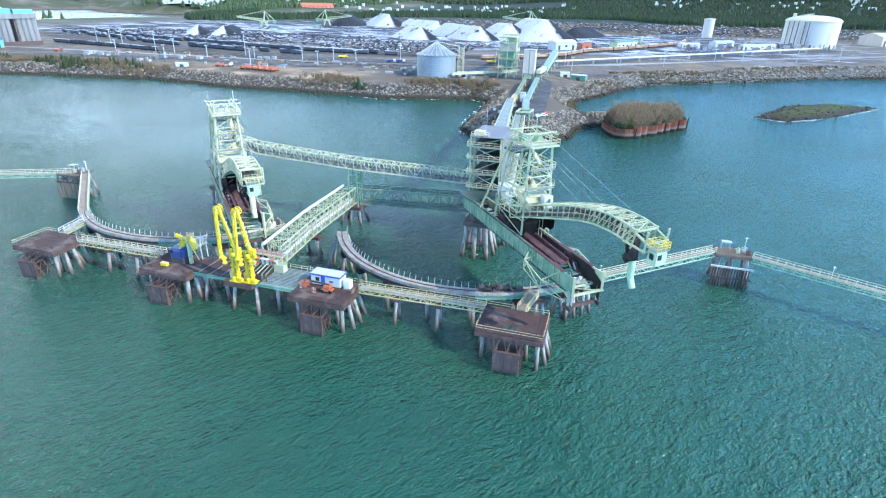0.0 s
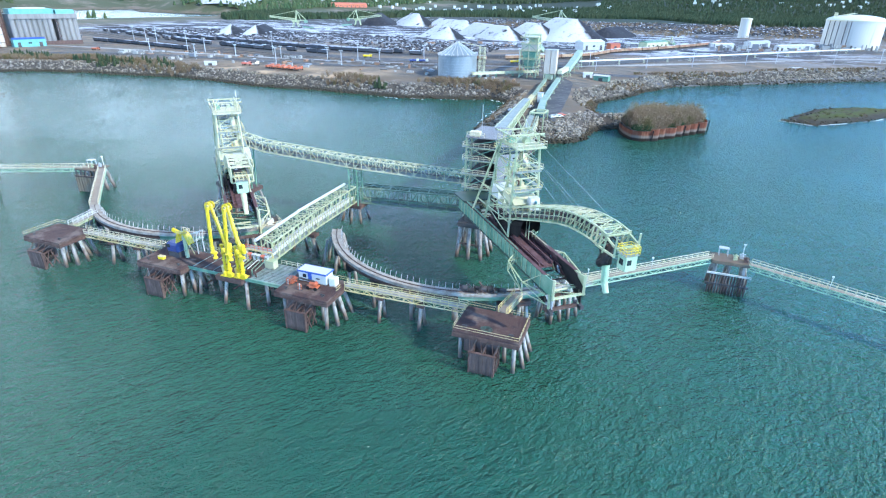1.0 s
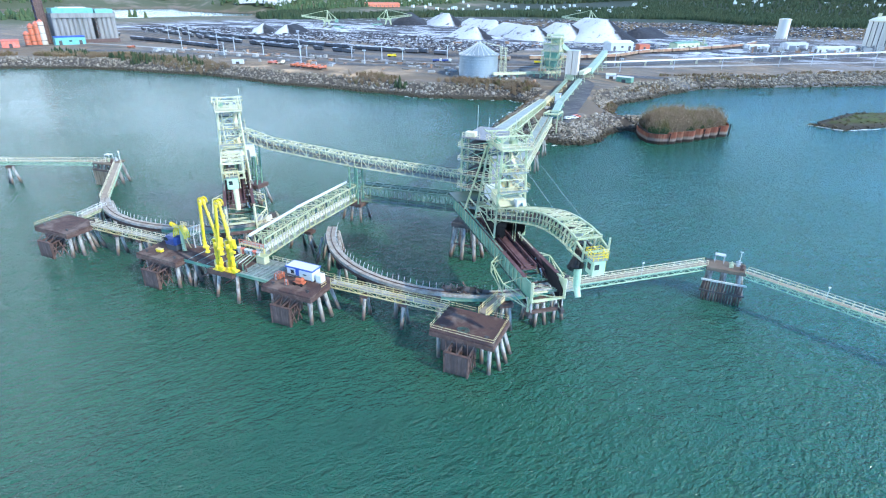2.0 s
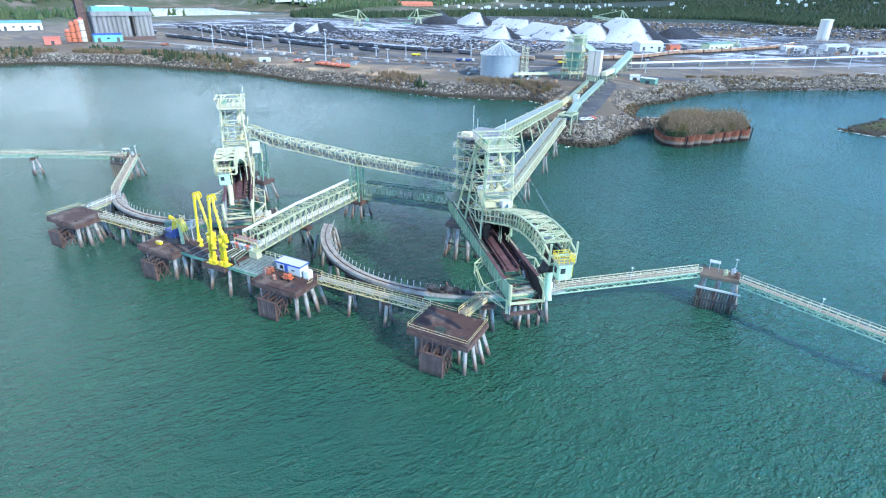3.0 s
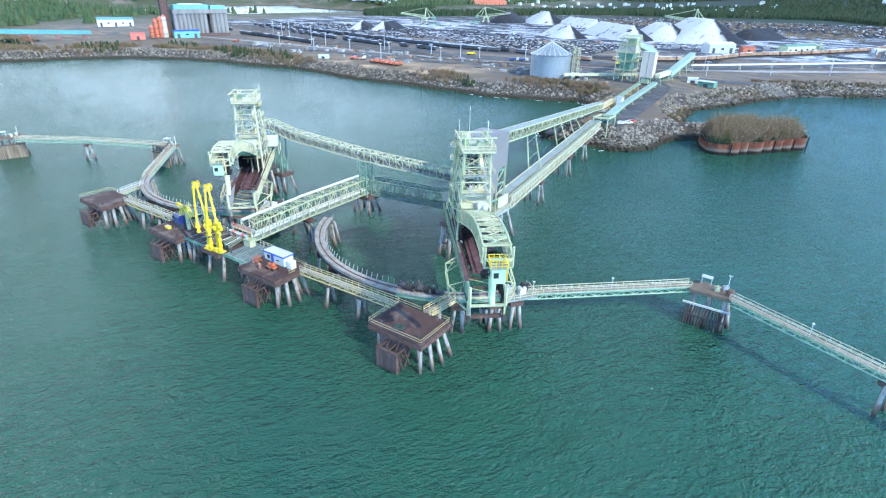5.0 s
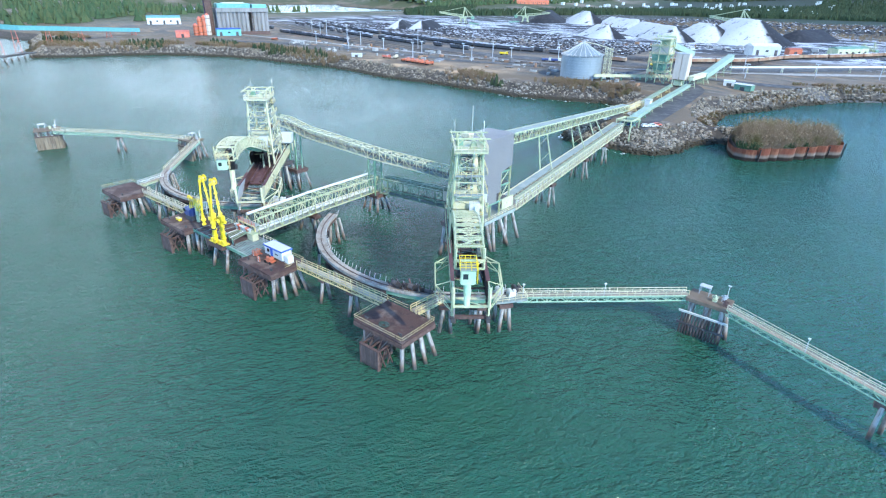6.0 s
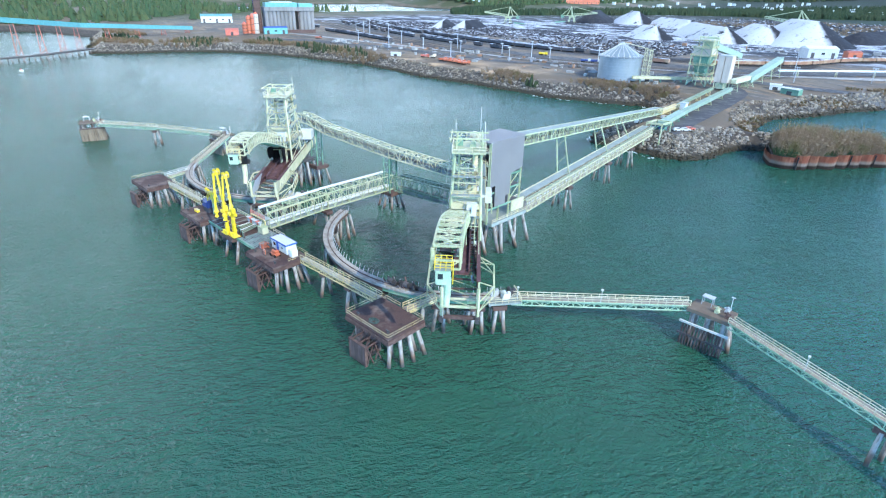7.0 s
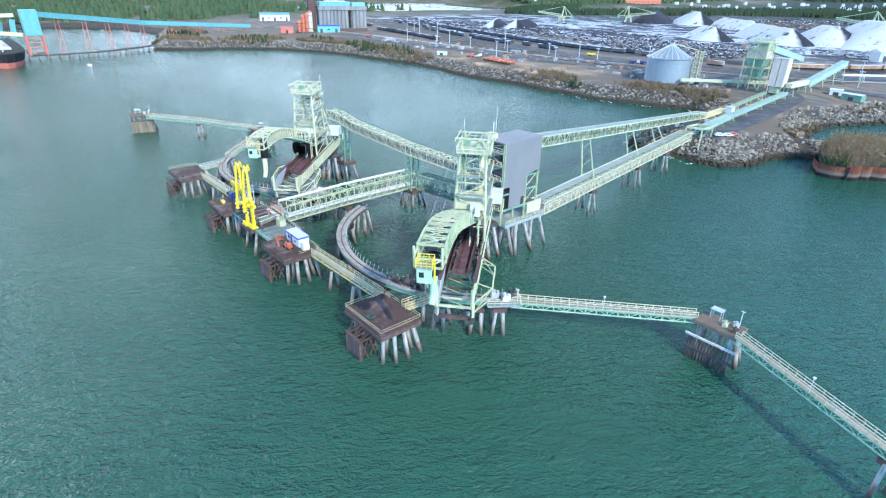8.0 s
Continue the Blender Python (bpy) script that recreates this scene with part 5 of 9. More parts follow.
        bar("back_stay_tie", at(10.4, lat * 0.95, 21), at(16.2, lat * 0.95, 21), 0.25, 0.25, main, t)
    bm = bmesh.new()
    cuboid(bm, (6.0, 2.2, 19.8), (10.4, 6.6, 22.8))
    bmesh.ops.bevel(bm, geom=bm.edges[:], offset=0.12, segments=1, affect="EDGES")
    bm.transform(Matrix.Translation(o) @ pose(0, 0, 0, 0, 0, ang))
    part("machine_house", bm, "white", t, "white sheet-metal machine house")
    for lat in (2.0, 6.8):
        for s in (5.8, 10.6):
            bar("house_leg", at(s, lat, 17.2), at(s, lat, 19.8), 0.3, 0.3, main, t)
    bm = bmesh.new()
    cuboid(bm, (28.9, 0.5, 24.2), (30.6, 2.7, 26.9))
    bm.transform(Matrix.Translation(o) @ pose(0, 0, 0, 0, 0, ang))
    sh = part("operator_hut", bm, "white", t, "small white hut with a blue panel")
    bar("hut_panel", at(30.64, 1.6, 25.0), at(30.64, 1.6, 26.4), 1.3, 0.06, "aqua", sh, side=tuple(n))
    for a in ((29.1, 0.7), (29.1, 2.5), (30.4, 0.7), (30.4, 2.5)):
        bar("hut_leg", at(*a, 17.0), at(*a, 24.2), 0.16, 0.16, main, t)
    # sloped sheet hood over the feed point, above the boom's heel
    bm = bmesh.new()
    beam_into(bm, at(23.5, 0.2, 27.6), at(29.6, 0.2, 25.4), 6.4, 0.16)
    part("feed_hood", bm, "pale", t, "pale sloped sheet hood")
    for lat in (-2.9, 3.3):
        bar("hood_skirt", at(23.6, lat, 26.8), at(29.4, lat, 24.6), 0.12, 1.4, "pale", t)
    railing(t, [at(29.8, -3.0, 23.6), at(29.8, 3.4, 23.6)], "ochre", 1.1, 1.1, 0.08)
    bar("hood_landing", at(29.2, -3.0, 23.5), at(29.2, 3.4, 23.5), 1.4, 0.12, "grating", t)
    # goosenecked boom
    k0 = reach - 66.0
    top = [(21, 22.2), (30, 25.2), (38.5, 28.2), (44, 30.0), (49, 31.5), (53, 32.4), (57, 32.9), (61, 33.0), (64.5, 32.6)]
    bot = [(22, 19.4), (30, 22.4), (38.5, 25.3), (43.8, 27.1), (48.6, 28.6), (52.4, 29.5), (56.4, 30.0), (60.2, 30.1), (63.6, 29.8)]
    if k0:
        top = [(a + k0 * min(1, max(0, (a - 20) / 20)), b) for a, b in top]
        bot = [(a + k0 * min(1, max(0, (a - 20) / 20)), b) for a, b in bot]

    frame_at = at

    def at(s, lat, z):
        return frame_at(s, lat * 0.74 + skew * s / 66.0, z)

    def curve(prof, f):
        x = f * (len(prof) - 1)
        i = min(int(x), len(prof) - 2)
        return lerp(prof[i], prof[i + 1], x - i)

    N = 22
    for lat in (-3.0, 3.0):
        for k in range(N):
            f, g = k / N, (k + 1) / N
            (ts, tz), (ts2, tz2), (bs, bz), (bs2, bz2) = curve(top, f), curve(top, g), curve(bot, f), curve(bot, g)
            bar("boom_top_chord", at(ts, lat, tz), at(ts2, lat, tz2), 0.30, 0.28, main, t)
            bar("boom_bottom_chord", at(bs, lat, bz), at(bs2, lat, bz2), 0.28, 0.28, main, t)
            bar("boom_upright", at(bs, lat, bz), at(ts, lat, tz), 0.2, 0.3, main, t)
            ns, nz = curve(top, (f + g) / 2)
            if k > 12:
                bar("boom_diagonal", at(bs, lat, bz), at(ts2, lat, tz2), 0.15, 0.16, main, t)
            if lat > 0:
                bar("boom_tie", at(ns, -3, nz), at(ns, 3, nz), 0.12, 0.14, main, t)
                if k % 2 == 0:
                    bar("boom_tie", at(ts, -3, tz), at(ts, 3, tz), 0.18, 0.18, main, t)
                    bar("boom_lacing", at(ts, -3 if k % 4 else 3, tz), at(curve(top, min(1, (k + 2) / N))[0], 3 if k % 4 else -3, curve(top, min(1, (k + 2) / N))[1]), 0.14, 0.14, main, t)
                    bar("boom_lacing", at(ts, 3 if k % 4 else -3, tz), at(curve(top, min(1, (k + 2) / N))[0], -3 if k % 4 else 3, curve(top, min(1, (k + 2) / N))[1]), 0.12, 0.12, main, t)
                bar("boom_floor_tie", at(bs, -3, bz), at(bs, 3, bz), 0.22, 0.22, "teal", t)
                if k < N - 1:
                    bar("boom_walk_plate", at(bs, 2.2, bz + 0.25), at(bs2, 2.2, bz2 + 0.25), 0.8, 0.1, "grating", t)
                    if k % 2 and k > 4:
                        bar("boom_machinery", at(bs, -1.6, bz + 1.5 + 0.5 * lr.random()), at(bs2 + 0.6, lr.uniform(-0.5, 1.4), bz2 + 1.4 + 0.6 * lr.random()), 0.5, 0.6, lr.choice(("dark", "shade", "brown", "grey")), t)
                    bar("boom_belt", at(bs, -0.5, bz + 0.7), at(bs2, -0.5, bz2 + 0.7), 1.7, 0.16, "dark", t)
                    if k % 5 == 3:
                        bar("boom_idler", at(ts, -1.9, tz - 0.3), at(ts, 1.9, tz - 0.3), 1.2, 0.3, "dark", t)
    for lat in (-2.5, 2.5):
        for nm, off, up, r, mat in (("boom_handrail", lat, 1.35, 0.05, "cream"), ("boom_cable", lat * 0.72, 0.5, 0.12, "dark" if lat > 0 else "brown")):
            bm = bmesh.new()
            rings = []
            for k in range(N + 1):
                bs, bz = curve(bot, k / N)
                rings.append([bm.verts.new(at(bs, off + u * r, bz + up + v * r)) for u, v in ((-1, -1), (1, -1), (1, 1), (-1, 1))])
            for ra, rb in zip(rings, rings[1:]):
                for i in range(4):
                    bm.faces.new((ra[i], ra[(i + 1) % 4], rb[(i + 1) % 4], rb[i]))
            bm.faces.new(rings[0])
            bm.faces.new(rings[-1])
            bmesh.ops.recalc_face_normals(bm, faces=bm.faces[:])
            part(nm, bm, mat, t)
    for k in range(16):
        f = 0.18 + 0.8 * lr.random()
        (bs, bz), (ts, tz) = curve(bot, f), curve(top, f)
        lat, z = lr.uniform(-2.2, 2.2), bz + (tz - bz) * lr.uniform(0.25, 0.85)
        bar("boom_fitting", at(bs, lat, z), at(bs + lr.uniform(-1.4, 1.4), lat + lr.uniform(-0.8, 0.8), z + lr.uniform(-0.3, 0.3)), lr.uniform(0.15, 0.5), lr.uniform(0.15, 0.4), lr.choice(("dark", "brown", "grey", "ochre", "shade", "pale")), t)
    # black rubber dust curtain hung under the boom's heel
    bm = bmesh.new()
    rows = []
    for i in range(10):
        s0 = 21.5 + i * 1.4
        z0 = 19.2 + (s0 - 22) * 0.362
        prof = [(-3.1, z0 - 3.2 - 0.5 * (i % 3)), (-3.15, z0 - 1.2), (-2.6, z0 - 0.35), (-1.2, z0 - 0.5 + 0.2 * (i % 2)), (1.2, z0 - 0.5), (2.6, z0 - 0.35), (3.15, z0 - 1.2), (3.1, z0 - 3.4 + 0.6 * (i % 2))]
        rows.append([bm.verts.new(at(s0, a, max(z, 16.6) + 0.12 * lr.uniform(-1, 1))) for a, z in prof])
    for ra, rb in zip(rows, rows[1:]):
        for k in range(7):
            bm.faces.new((ra[k], ra[k + 1], rb[k + 1], rb[k]))
    bmesh.ops.solidify(bm, geom=bm.faces[:], thickness=0.08)
    part("dust_curtain", bm, "black", t, "torn black rubber dust curtain")
    # head frame, cab and spout at the tip
    ts, tz = top[-1]
    bs, bz = bot[-1]
    for lat in (-3.0, 3.0):
        bar("head_post", at(bs, lat, bz - 0.6), at(ts, lat, tz + 0.3), 0.3, 0.3, main, t)
        bar("head_post", at(bs + 3.2, lat, bz), at(bs + 3.4, lat, bz + 3.6), 0.3, 0.3, main, t)
        bar("head_beam", at(ts - 2, lat, tz + 0.1), at(ts + 2.6, lat, tz - 1.2), 0.3, 0.3, main, t)
        bar("head_beam", at(bs - 2, lat, bz), at(bs + 3.4, lat, bz + 0.1), 0.3, 0.3, main, t)
    for s, z in ((ts, tz), (ts + 2.6, tz - 1.2), (bs + 3.2, bz)):
        bar("head_tie", at(s, -3, z), at(s, 3, z), 0.3, 0.3, main, t)
    bar("head_brace", at(ts + 2.6, -3, tz - 1.2), at(bs + 3.2, 0, bz), 0.2, 0.2, main, t)
    bar("head_brace", at(ts + 2.6, 3, tz - 1.2), at(bs + 3.2, 0, bz), 0.2, 0.2, main, t)
    turn = Matrix.Translation(at(bs + 3.2, -0.4, 0)) @ pose(0, 0, 0, 0, 0, ang)
    bm = bmesh.new()
    cuboid(bm, (0, -1.2, bz - 1.9), (2.0, 1.2, bz + 0.7))
    bmesh.ops.bevel(bm, geom=bm.edges[:], offset=0.15, segments=2, affect="EDGES")
    bm.transform(turn)
    cab = cage = "yellow" if main == "mint" else "ochre"
    cab = part("operator_cab", bm, "cabgreen", t, "mint green cab with a dark window")
    for a, b, c2, d2 in ((3.02, -0.8, 0.0, 0), (0.6, -1.23, 1.5, 0), (0.6, 1.23, 1.5, 0)):
        bm = bmesh.new()
        if a > 3:
            cuboid(bm, (2.0, b, bz - 0.8), (2.06, c2, bz + 0.1))
        else:
            cuboid(bm, (a, b - 0.03, bz - 0.9), (c2, b + 0.03, bz + 0.1))
        bm.transform(turn)
        part("window", bm, "glass", cab)
    bm = bmesh.new()
    cuboid(bm, (-0.2, -1.3, bz + 0.72), (2.15, 1.3, bz + 0.82))
    bm.transform(turn)
    part("cab_platform", bm, "grating", cab)
    corners = [turn @ Vector(v) for v in ((-0.2, -1.3, bz + 0.82), (2.15, -1.3, bz + 0.82), (2.15, 1.3, bz + 0.82), (-0.2, 1.3, bz + 0.82), (-0.2, -1.3, bz + 0.82))]
    railing(cab, corners, cage, 1.4, 0.8, 0.07, 3)
    for y in (-0.8, 0.8):
        bar("cage_bar", turn @ Vector((1.0 + y * 0.5, 1.5, bz - 1.9)), turn @ Vector((1.0 + y * 0.5, 1.5, bz + 1.6)), 0.1, 0.1, cage, cab)
    for k in range(6):
        z = bz - 1.6 + k * 0.55
        bar("cage_bar", turn @ Vector((0.6, 1.5, z)), turn @ Vector((1.4, 1.5, z)), 0.07, 0.07, cage, cab)
    for k in range(9):
        s, lat, z = bs - 1.8 + lr.uniform(-1.4, 1.6), lr.uniform(-1.6, 1.6), bz - 0.3 - 2.6 * lr.random()
        bm = bmesh.new()
        tube_into(bm, at(s, lat, z), at(s + lr.uniform(-1, 1), lat + lr.uniform(-1, 1), z - 1.2), 0.5 + 0.3 * lr.random(), None, 8)
        part("chute_gear", bm, "black", t)
    bm = bmesh.new()
    tube_into(bm, at(bs - 1.6, 0, bz + 0.2), at(bs - 1.4, 0, bz - 3.6), 1.0, 0.9, 14)
    part("feed_chute", bm, "black", t, soft=True)
    bm = bmesh.new()
    tube_into(bm, at(bs - 1.4, 0, bz - 3.4), at(bs - 1.2, 0, bz - 7.2), 0.68, 0.6, 14)
    tube_into(bm, at(bs - 1.2, 0, bz - 7.0), at(bs - 0.2, 0, bz - 8.8), 0.6, 0.5, 14)
    part("telescopic_spout", bm, "cabgreen" if main == "mint" else "pale", t, "pale telescopic loading spout")
    # stay ropes
    for lat in (-2.6, 2.6):
        bar("stay_rope", at(27.5, lat, 40.5), at(ts - 3, lat, tz), 0.03, 0.03, "grey", t, "pipe")
        bar("hoist_rope", at(26.5, lat * 0.6, 37.5), at(48 + k0, lat * 0.8, 31.4), 0.03, 0.03, "grey", t, "pipe")
    # pivot bearing
    bm = bmesh.new()
    tube_into(bm, at(0, 0, 10.5), at(0, 0, 13.2), 2.6, 2.2, 20)
    part("pivot_bearing", bm, "dark", t)
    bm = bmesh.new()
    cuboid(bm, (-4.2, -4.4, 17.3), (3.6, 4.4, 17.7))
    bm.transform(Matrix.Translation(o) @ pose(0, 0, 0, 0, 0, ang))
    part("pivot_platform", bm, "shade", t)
    return t


ship_loader(R_PIVOT, -49.5, 66.0, "mint green quadrant ship loader with goosenecked boom and yellow-railed cab", "mint", "mint", -2.1)
ship_loader(L_PIVOT, -45.6, 66.0, "weathered white-green quadrant ship loader with goosenecked boom", "pale", "pale", 0.0)


def pivot_pier(c, label):
    t = thing("pivot_pier", (c[0], c[1], 0), label, "pier", "pivot piers")
    # the shade under the girders is put into the cap's dark colour
    block("cap", (c[0] - 3.6, c[1] - 3.4, 9.2), (c[0] + 3.6, c[1] + 3.8, 10.5), "dark", t, "steel cap darkened as if shaded", 0.1)
    for a, b, fa, fb in ((-2.8, -2.6, -0.8, -1.2), (0, -2.8, 0, -1.4), (2.8, -2.6, 1.0, -1.2), (-3, 0, -1.6, 0), (3, 0, 2.2, 0), (-2.8, 3, -1.2, 1.2), (0, 3, 0, 1.6), (2.8, 3, 2.2, 1.2), (1.4, 0.6, 0.6, 0.4), (-1.4, 0.6, -0.6, 0.4)):
        pile(t, (c[0] + a, c[1] + b, 9.4), (c[0] + a + fa, c[1] + b + fb, -1.5), 0.52)
    for z in (4.2,):
        bar("pile_brace", (c[0] - 3.4, c[1] - 3.2, z), (c[0] + 3.4, c[1] - 3.2, z), 0.35, 0.35, "brown", t)


pivot_pier(R_PIVOT, "cluster of raked piles under the near loader's pivot")
pivot_pier(L_PIVOT, "cluster of raked piles under the far loader's pivot")


# ---- conveyors ----
def gallery(p, q, label, width, high, panels, main, roof=None, floor="grating", rails=None, belt=True, top_lace=True, name="conveyor_gallery", chord=0.32, web=0.18, pipes=(), cover=None):
    """A lattice gallery from p to q (floor level): sides, floor panels, belt, roof hoops."""
    mid = lerp(p, q, 0.5)
    t = thing(name, (mid[0], mid[1], 0), label, "conveyor gallery")
    s = across(p, q)
    up = Vector((0, 0, 1))
    for off in (-width / 2, width / 2):
        side_truss(t, p, q, off, 0, high, panels, main, chord, web)
        if rails:
            bar("hand_rail", Vector(p) + s * off * 1.02 + up * high * 0.5, Vector(q) + s * off * 1.02 + up * high * 0.5, 0.12, 0.12, rails, t)
    for k in range(panels):
        a, b = Vector(lerp(p, q, k / panels)), Vector(lerp(p, q, (k + 0.985) / panels))
        if floor:
            bar("floor_panel", a + up * 0.1, b + up * 0.1, width - 0.4, 0.12, floor, t)
        bar("floor_tie", a - s * width / 2, a + s * width / 2, web, web * 1.3, main, t)
        if top_lace:
            c = Vector(lerp(p, q, (k + 1) / panels))
            bar("top_tie", a + up * high - s * width / 2, a + up * high + s * width / 2, web, web, main, t)
            bar("top_lacing", a + up * high - s * width / 2 * (-1) ** k, c + up * high + s * width / 2 * (-1) ** k, web * 0.9, web * 0.9, main, t)
        if cover:
            bar("roof_sheet", a + up * (high + 0.12) + s * cover[1], b + up * (high + 0.12) + s * cover[1], cover[2], 0.1, cover[0], t)
        if belt:
            bar("belt_section", a + up * 0.95, b + up * 0.95, 1.5, 0.18, "dark", t)
            if k % 3 == 0:
                bar("idler_stand", a + up * 0.5 - s * 0.9, a + up * 0.5 + s * 0.9, 0.14, 0.7, main, t)
    for off, z, r, mat in pipes:
        bar("pipe", Vector(p) + s * off + up * z, Vector(q) + s * off + up * z, r * 2, r * 2, mat, t, "pipe")
    return t


# feed to the far loader
J = (-54.4, 59.2)
FEED = [(-14.0, 66.5, 15.6), (-54.5, 60.3, 18.2), (-86.0, 57.2, 21.0), (-95.0, 55.8, 23.4), (-100.5, 55.0, 23.6)]
for k, (p, q, n) in enumerate(zip(FEED, FEED[1:], (17, 13, 4, 2))):
    gallery(p, q, ("pale green conveyor gallery rising from the transfer tower", "pale green conveyor gallery feeding the far loader", "pale green conveyor gallery climbing to the far loader", "pale green conveyor head above the far loader's pivot")[k], 3.6, 3.0, n, "pale", chord=0.32, web=0.17)
t = thing("conveyor_trestle", (J[0], J[1], 0), "slender teal trestle carrying the inclined conveyor", "trestle")
for dx, dy in ((-1.4, -1.6), (1.4, -1.6), (-1.4, 1.6), (1.4, 1.6)):
    bar("trestle_leg", (J[0] + dx, J[1] + dy, 6.2), (J[0] + dx, J[1] + dy, 18.1), 0.38, 0.38, "teal", t)
for z in (9.6, 13.2, 16.6):
    for dy in (-1.6, 1.6):
        bar("trestle_tie", (J[0] - 1.4, J[1] + dy, z), (J[0] + 1.4, J[1] + dy, z), 0.2, 0.2, "teal", t)
        bar("trestle_brace", (J[0] - 1.4, J[1] + dy, z), (J[0] + 1.4, J[1] + dy, z + 3), 0.14, 0.14, "teal", t)
pile_bent(-55.6, 60.2, 6.2, "brown pile cluster under the bend of the pipe bridge", ((-2.4, -1.6, -4.0, -2.6), (2.4, -1.6, 3.6, -2.8), (-2.4, 1.6, -4.0, 3.0), (2.4, 1.6, 4.0, 3.0), (0, -1.8, 0, -3.6), (0, 1.8, 0, 3.6)), (3.6, 2.8, 1.1))
t = thing("conveyor_trestle", (-94.0, 57.0, 0), "slender dark trestle behind the far loader", "trestle")
for dx, dy in ((-2.2, -1.0), (1.8, -1.0), (-2.2, 1.4), (1.8, 1.4)):
    bar("trestle_leg", (-94.2 + dx, 56.6 + dy, 7.5), (-92.6 + dx * 0.7, 56.2 + dy, 22.6), 0.36, 0.36, "teal", t)
for z in (10, 14, 18):
    f = (z - 7.5) / 15.1
    for dy in (-1.0, 1.4):
        p, q = (-96.4 + 2.26 * f, 56.6 + dy - 0.4 * f), (-92.4 + 1.06 * f, 56.6 + dy - 0.4 * f)
        bar("trestle_tie", (*p, z), (*q, z), 0.18, 0.18, "teal", t)
        bar("trestle_brace", (*p, z - 3.2), (*q, z), 0.12, 0.12, "teal", t)
pile_bent(-94.2, 57.2, 7.6, "brown pile cluster behind the far loader", ((-2.0, -1.6, -3.6, -2.0), (2.0, -1.6, 3.4, -2.0), (-2.0, 1.6, -3.4, 3.4), (2.0, 1.6, 3.8, 3.0)), (2.9, 2.7, 1.3))

# pipe bridge to the loading platform
# this section's shade is put into its colour: sage where the next are mint
gallery((-16.0, 67.6, 6.4), (-53.6, 62.4, 6.4), "green pipe bridge between transfer tower and bend", 4.6, 5.0, 12, "sage", floor="grating", belt=False, top_lace=True, name="pipe_bridge", pipes=((1.2, 4.6, 0.5, "sage"), (-1.0, 1.0, 0.45, "sage"), (0.4, 0.9, 0.3, "brown")), chord=0.4, web=0.2)
gallery((-57.4, 61.0, 6.4), (-56.2, 33.0, 6.9), "pale green pipe bridge with a white insulated pipe", 4.6, 5.0, 10, "mint", floor="grating", belt=False, name="pipe_bridge", rails="cream", pipes=((2.0, 5.3, 0.4, "lagging"), (-1.0, 1.0, 0.45, "lagging"), (0.5, 1.0, 0.3, "grey")), chord=0.32, web=0.19)
gallery((-56.2, 33.0, 6.9), (-53.6, 11.4, 7.4), "pale green pipe bridge with a white insulated pipe", 4.6, 4.8, 8, "mint", floor="grating", belt=False, name="pipe_bridge", rails="cream", pipes=((2.0, 5.2, 0.4, "lagging"), (-1.0, 1.0, 0.45, "lagging"), (0.5, 1.0, 0.3, "grey"), (-2.0, 2.2, 0.25, "lagging")), chord=0.32, web=0.19)
pile_bent(-56.2, 32.6, 6.4, "raked piles under the middle of the pipe bridge", ((-2.4, -0.6, -4.4, -1.2), (2.4, -0.6, 4.6, -1.2), (-1.0, 0.8, -1.6, 2.8), (1.6, 0.8, 2.4, 2.8)), (3.8, 1.2, 0.9))
t = thing("valve_manifold", (-53.0, 9.0, DECK), "tangle of pipes, flanges and red valves at the bridge end", "pipe manifold")
for k in range(6):
    x = -56.6 + k * 1.25
    bar("pipe", (x, 11.2, DECK + 1.2 + 0.35 * k), (x + 0.5, 4.4 - 0.3 * k, DECK + 1.2 + 0.1 * k), 0.22, 0.22, "lagging" if k % 3 == 0 else "sage", t, "pipe")
    bar("riser_pipe", (x + 0.5, 4.6 - 0.3 * k, DECK), (x + 0.5, 4.6 - 0.3 * k, DECK + 1.5), 0.36, 0.36, "brown" if k % 2 else "teal", t, "pipe")
    bm = bmesh.new()
    tube_into(bm, (x + 0.1, 8.2, DECK + 1.5), (x + 0.1, 8.2, DECK + 2.9), 0.3, 0.3, 10)
    tube_into(bm, (x + 0.1, 8.2, DECK + 2.9), (x + 0.1, 8.2, DECK + 3.0), 0.6, 0.6, 12)
    part("valve", bm, "salmon" if k % 3 == 1 else "grey", t)
for x in (-57.2, -49.6):
    bar("pipe_stand", (x, 9.4, DECK), (x, 9.4, DECK + 3.4), 0.3, 0.3, "ochre", t)
bar("pipe_stand_beam", (-57.2, 9.4, DECK + 3.4), (-49.6, 9.4, DECK + 3.4), 0.3, 0.3, "ochre", t)
railing(t, [(-57.2, 9.4, DECK + 3.5), (-49.6, 9.4, DECK + 3.5)], "salmon", 1.1, 1.3, 0.1)
bar("platform_plate", (-57.2, 10.4, DECK + 3.44), (-49.6, 10.4, DECK + 3.44), 1.8, 0.1, "grating", t)


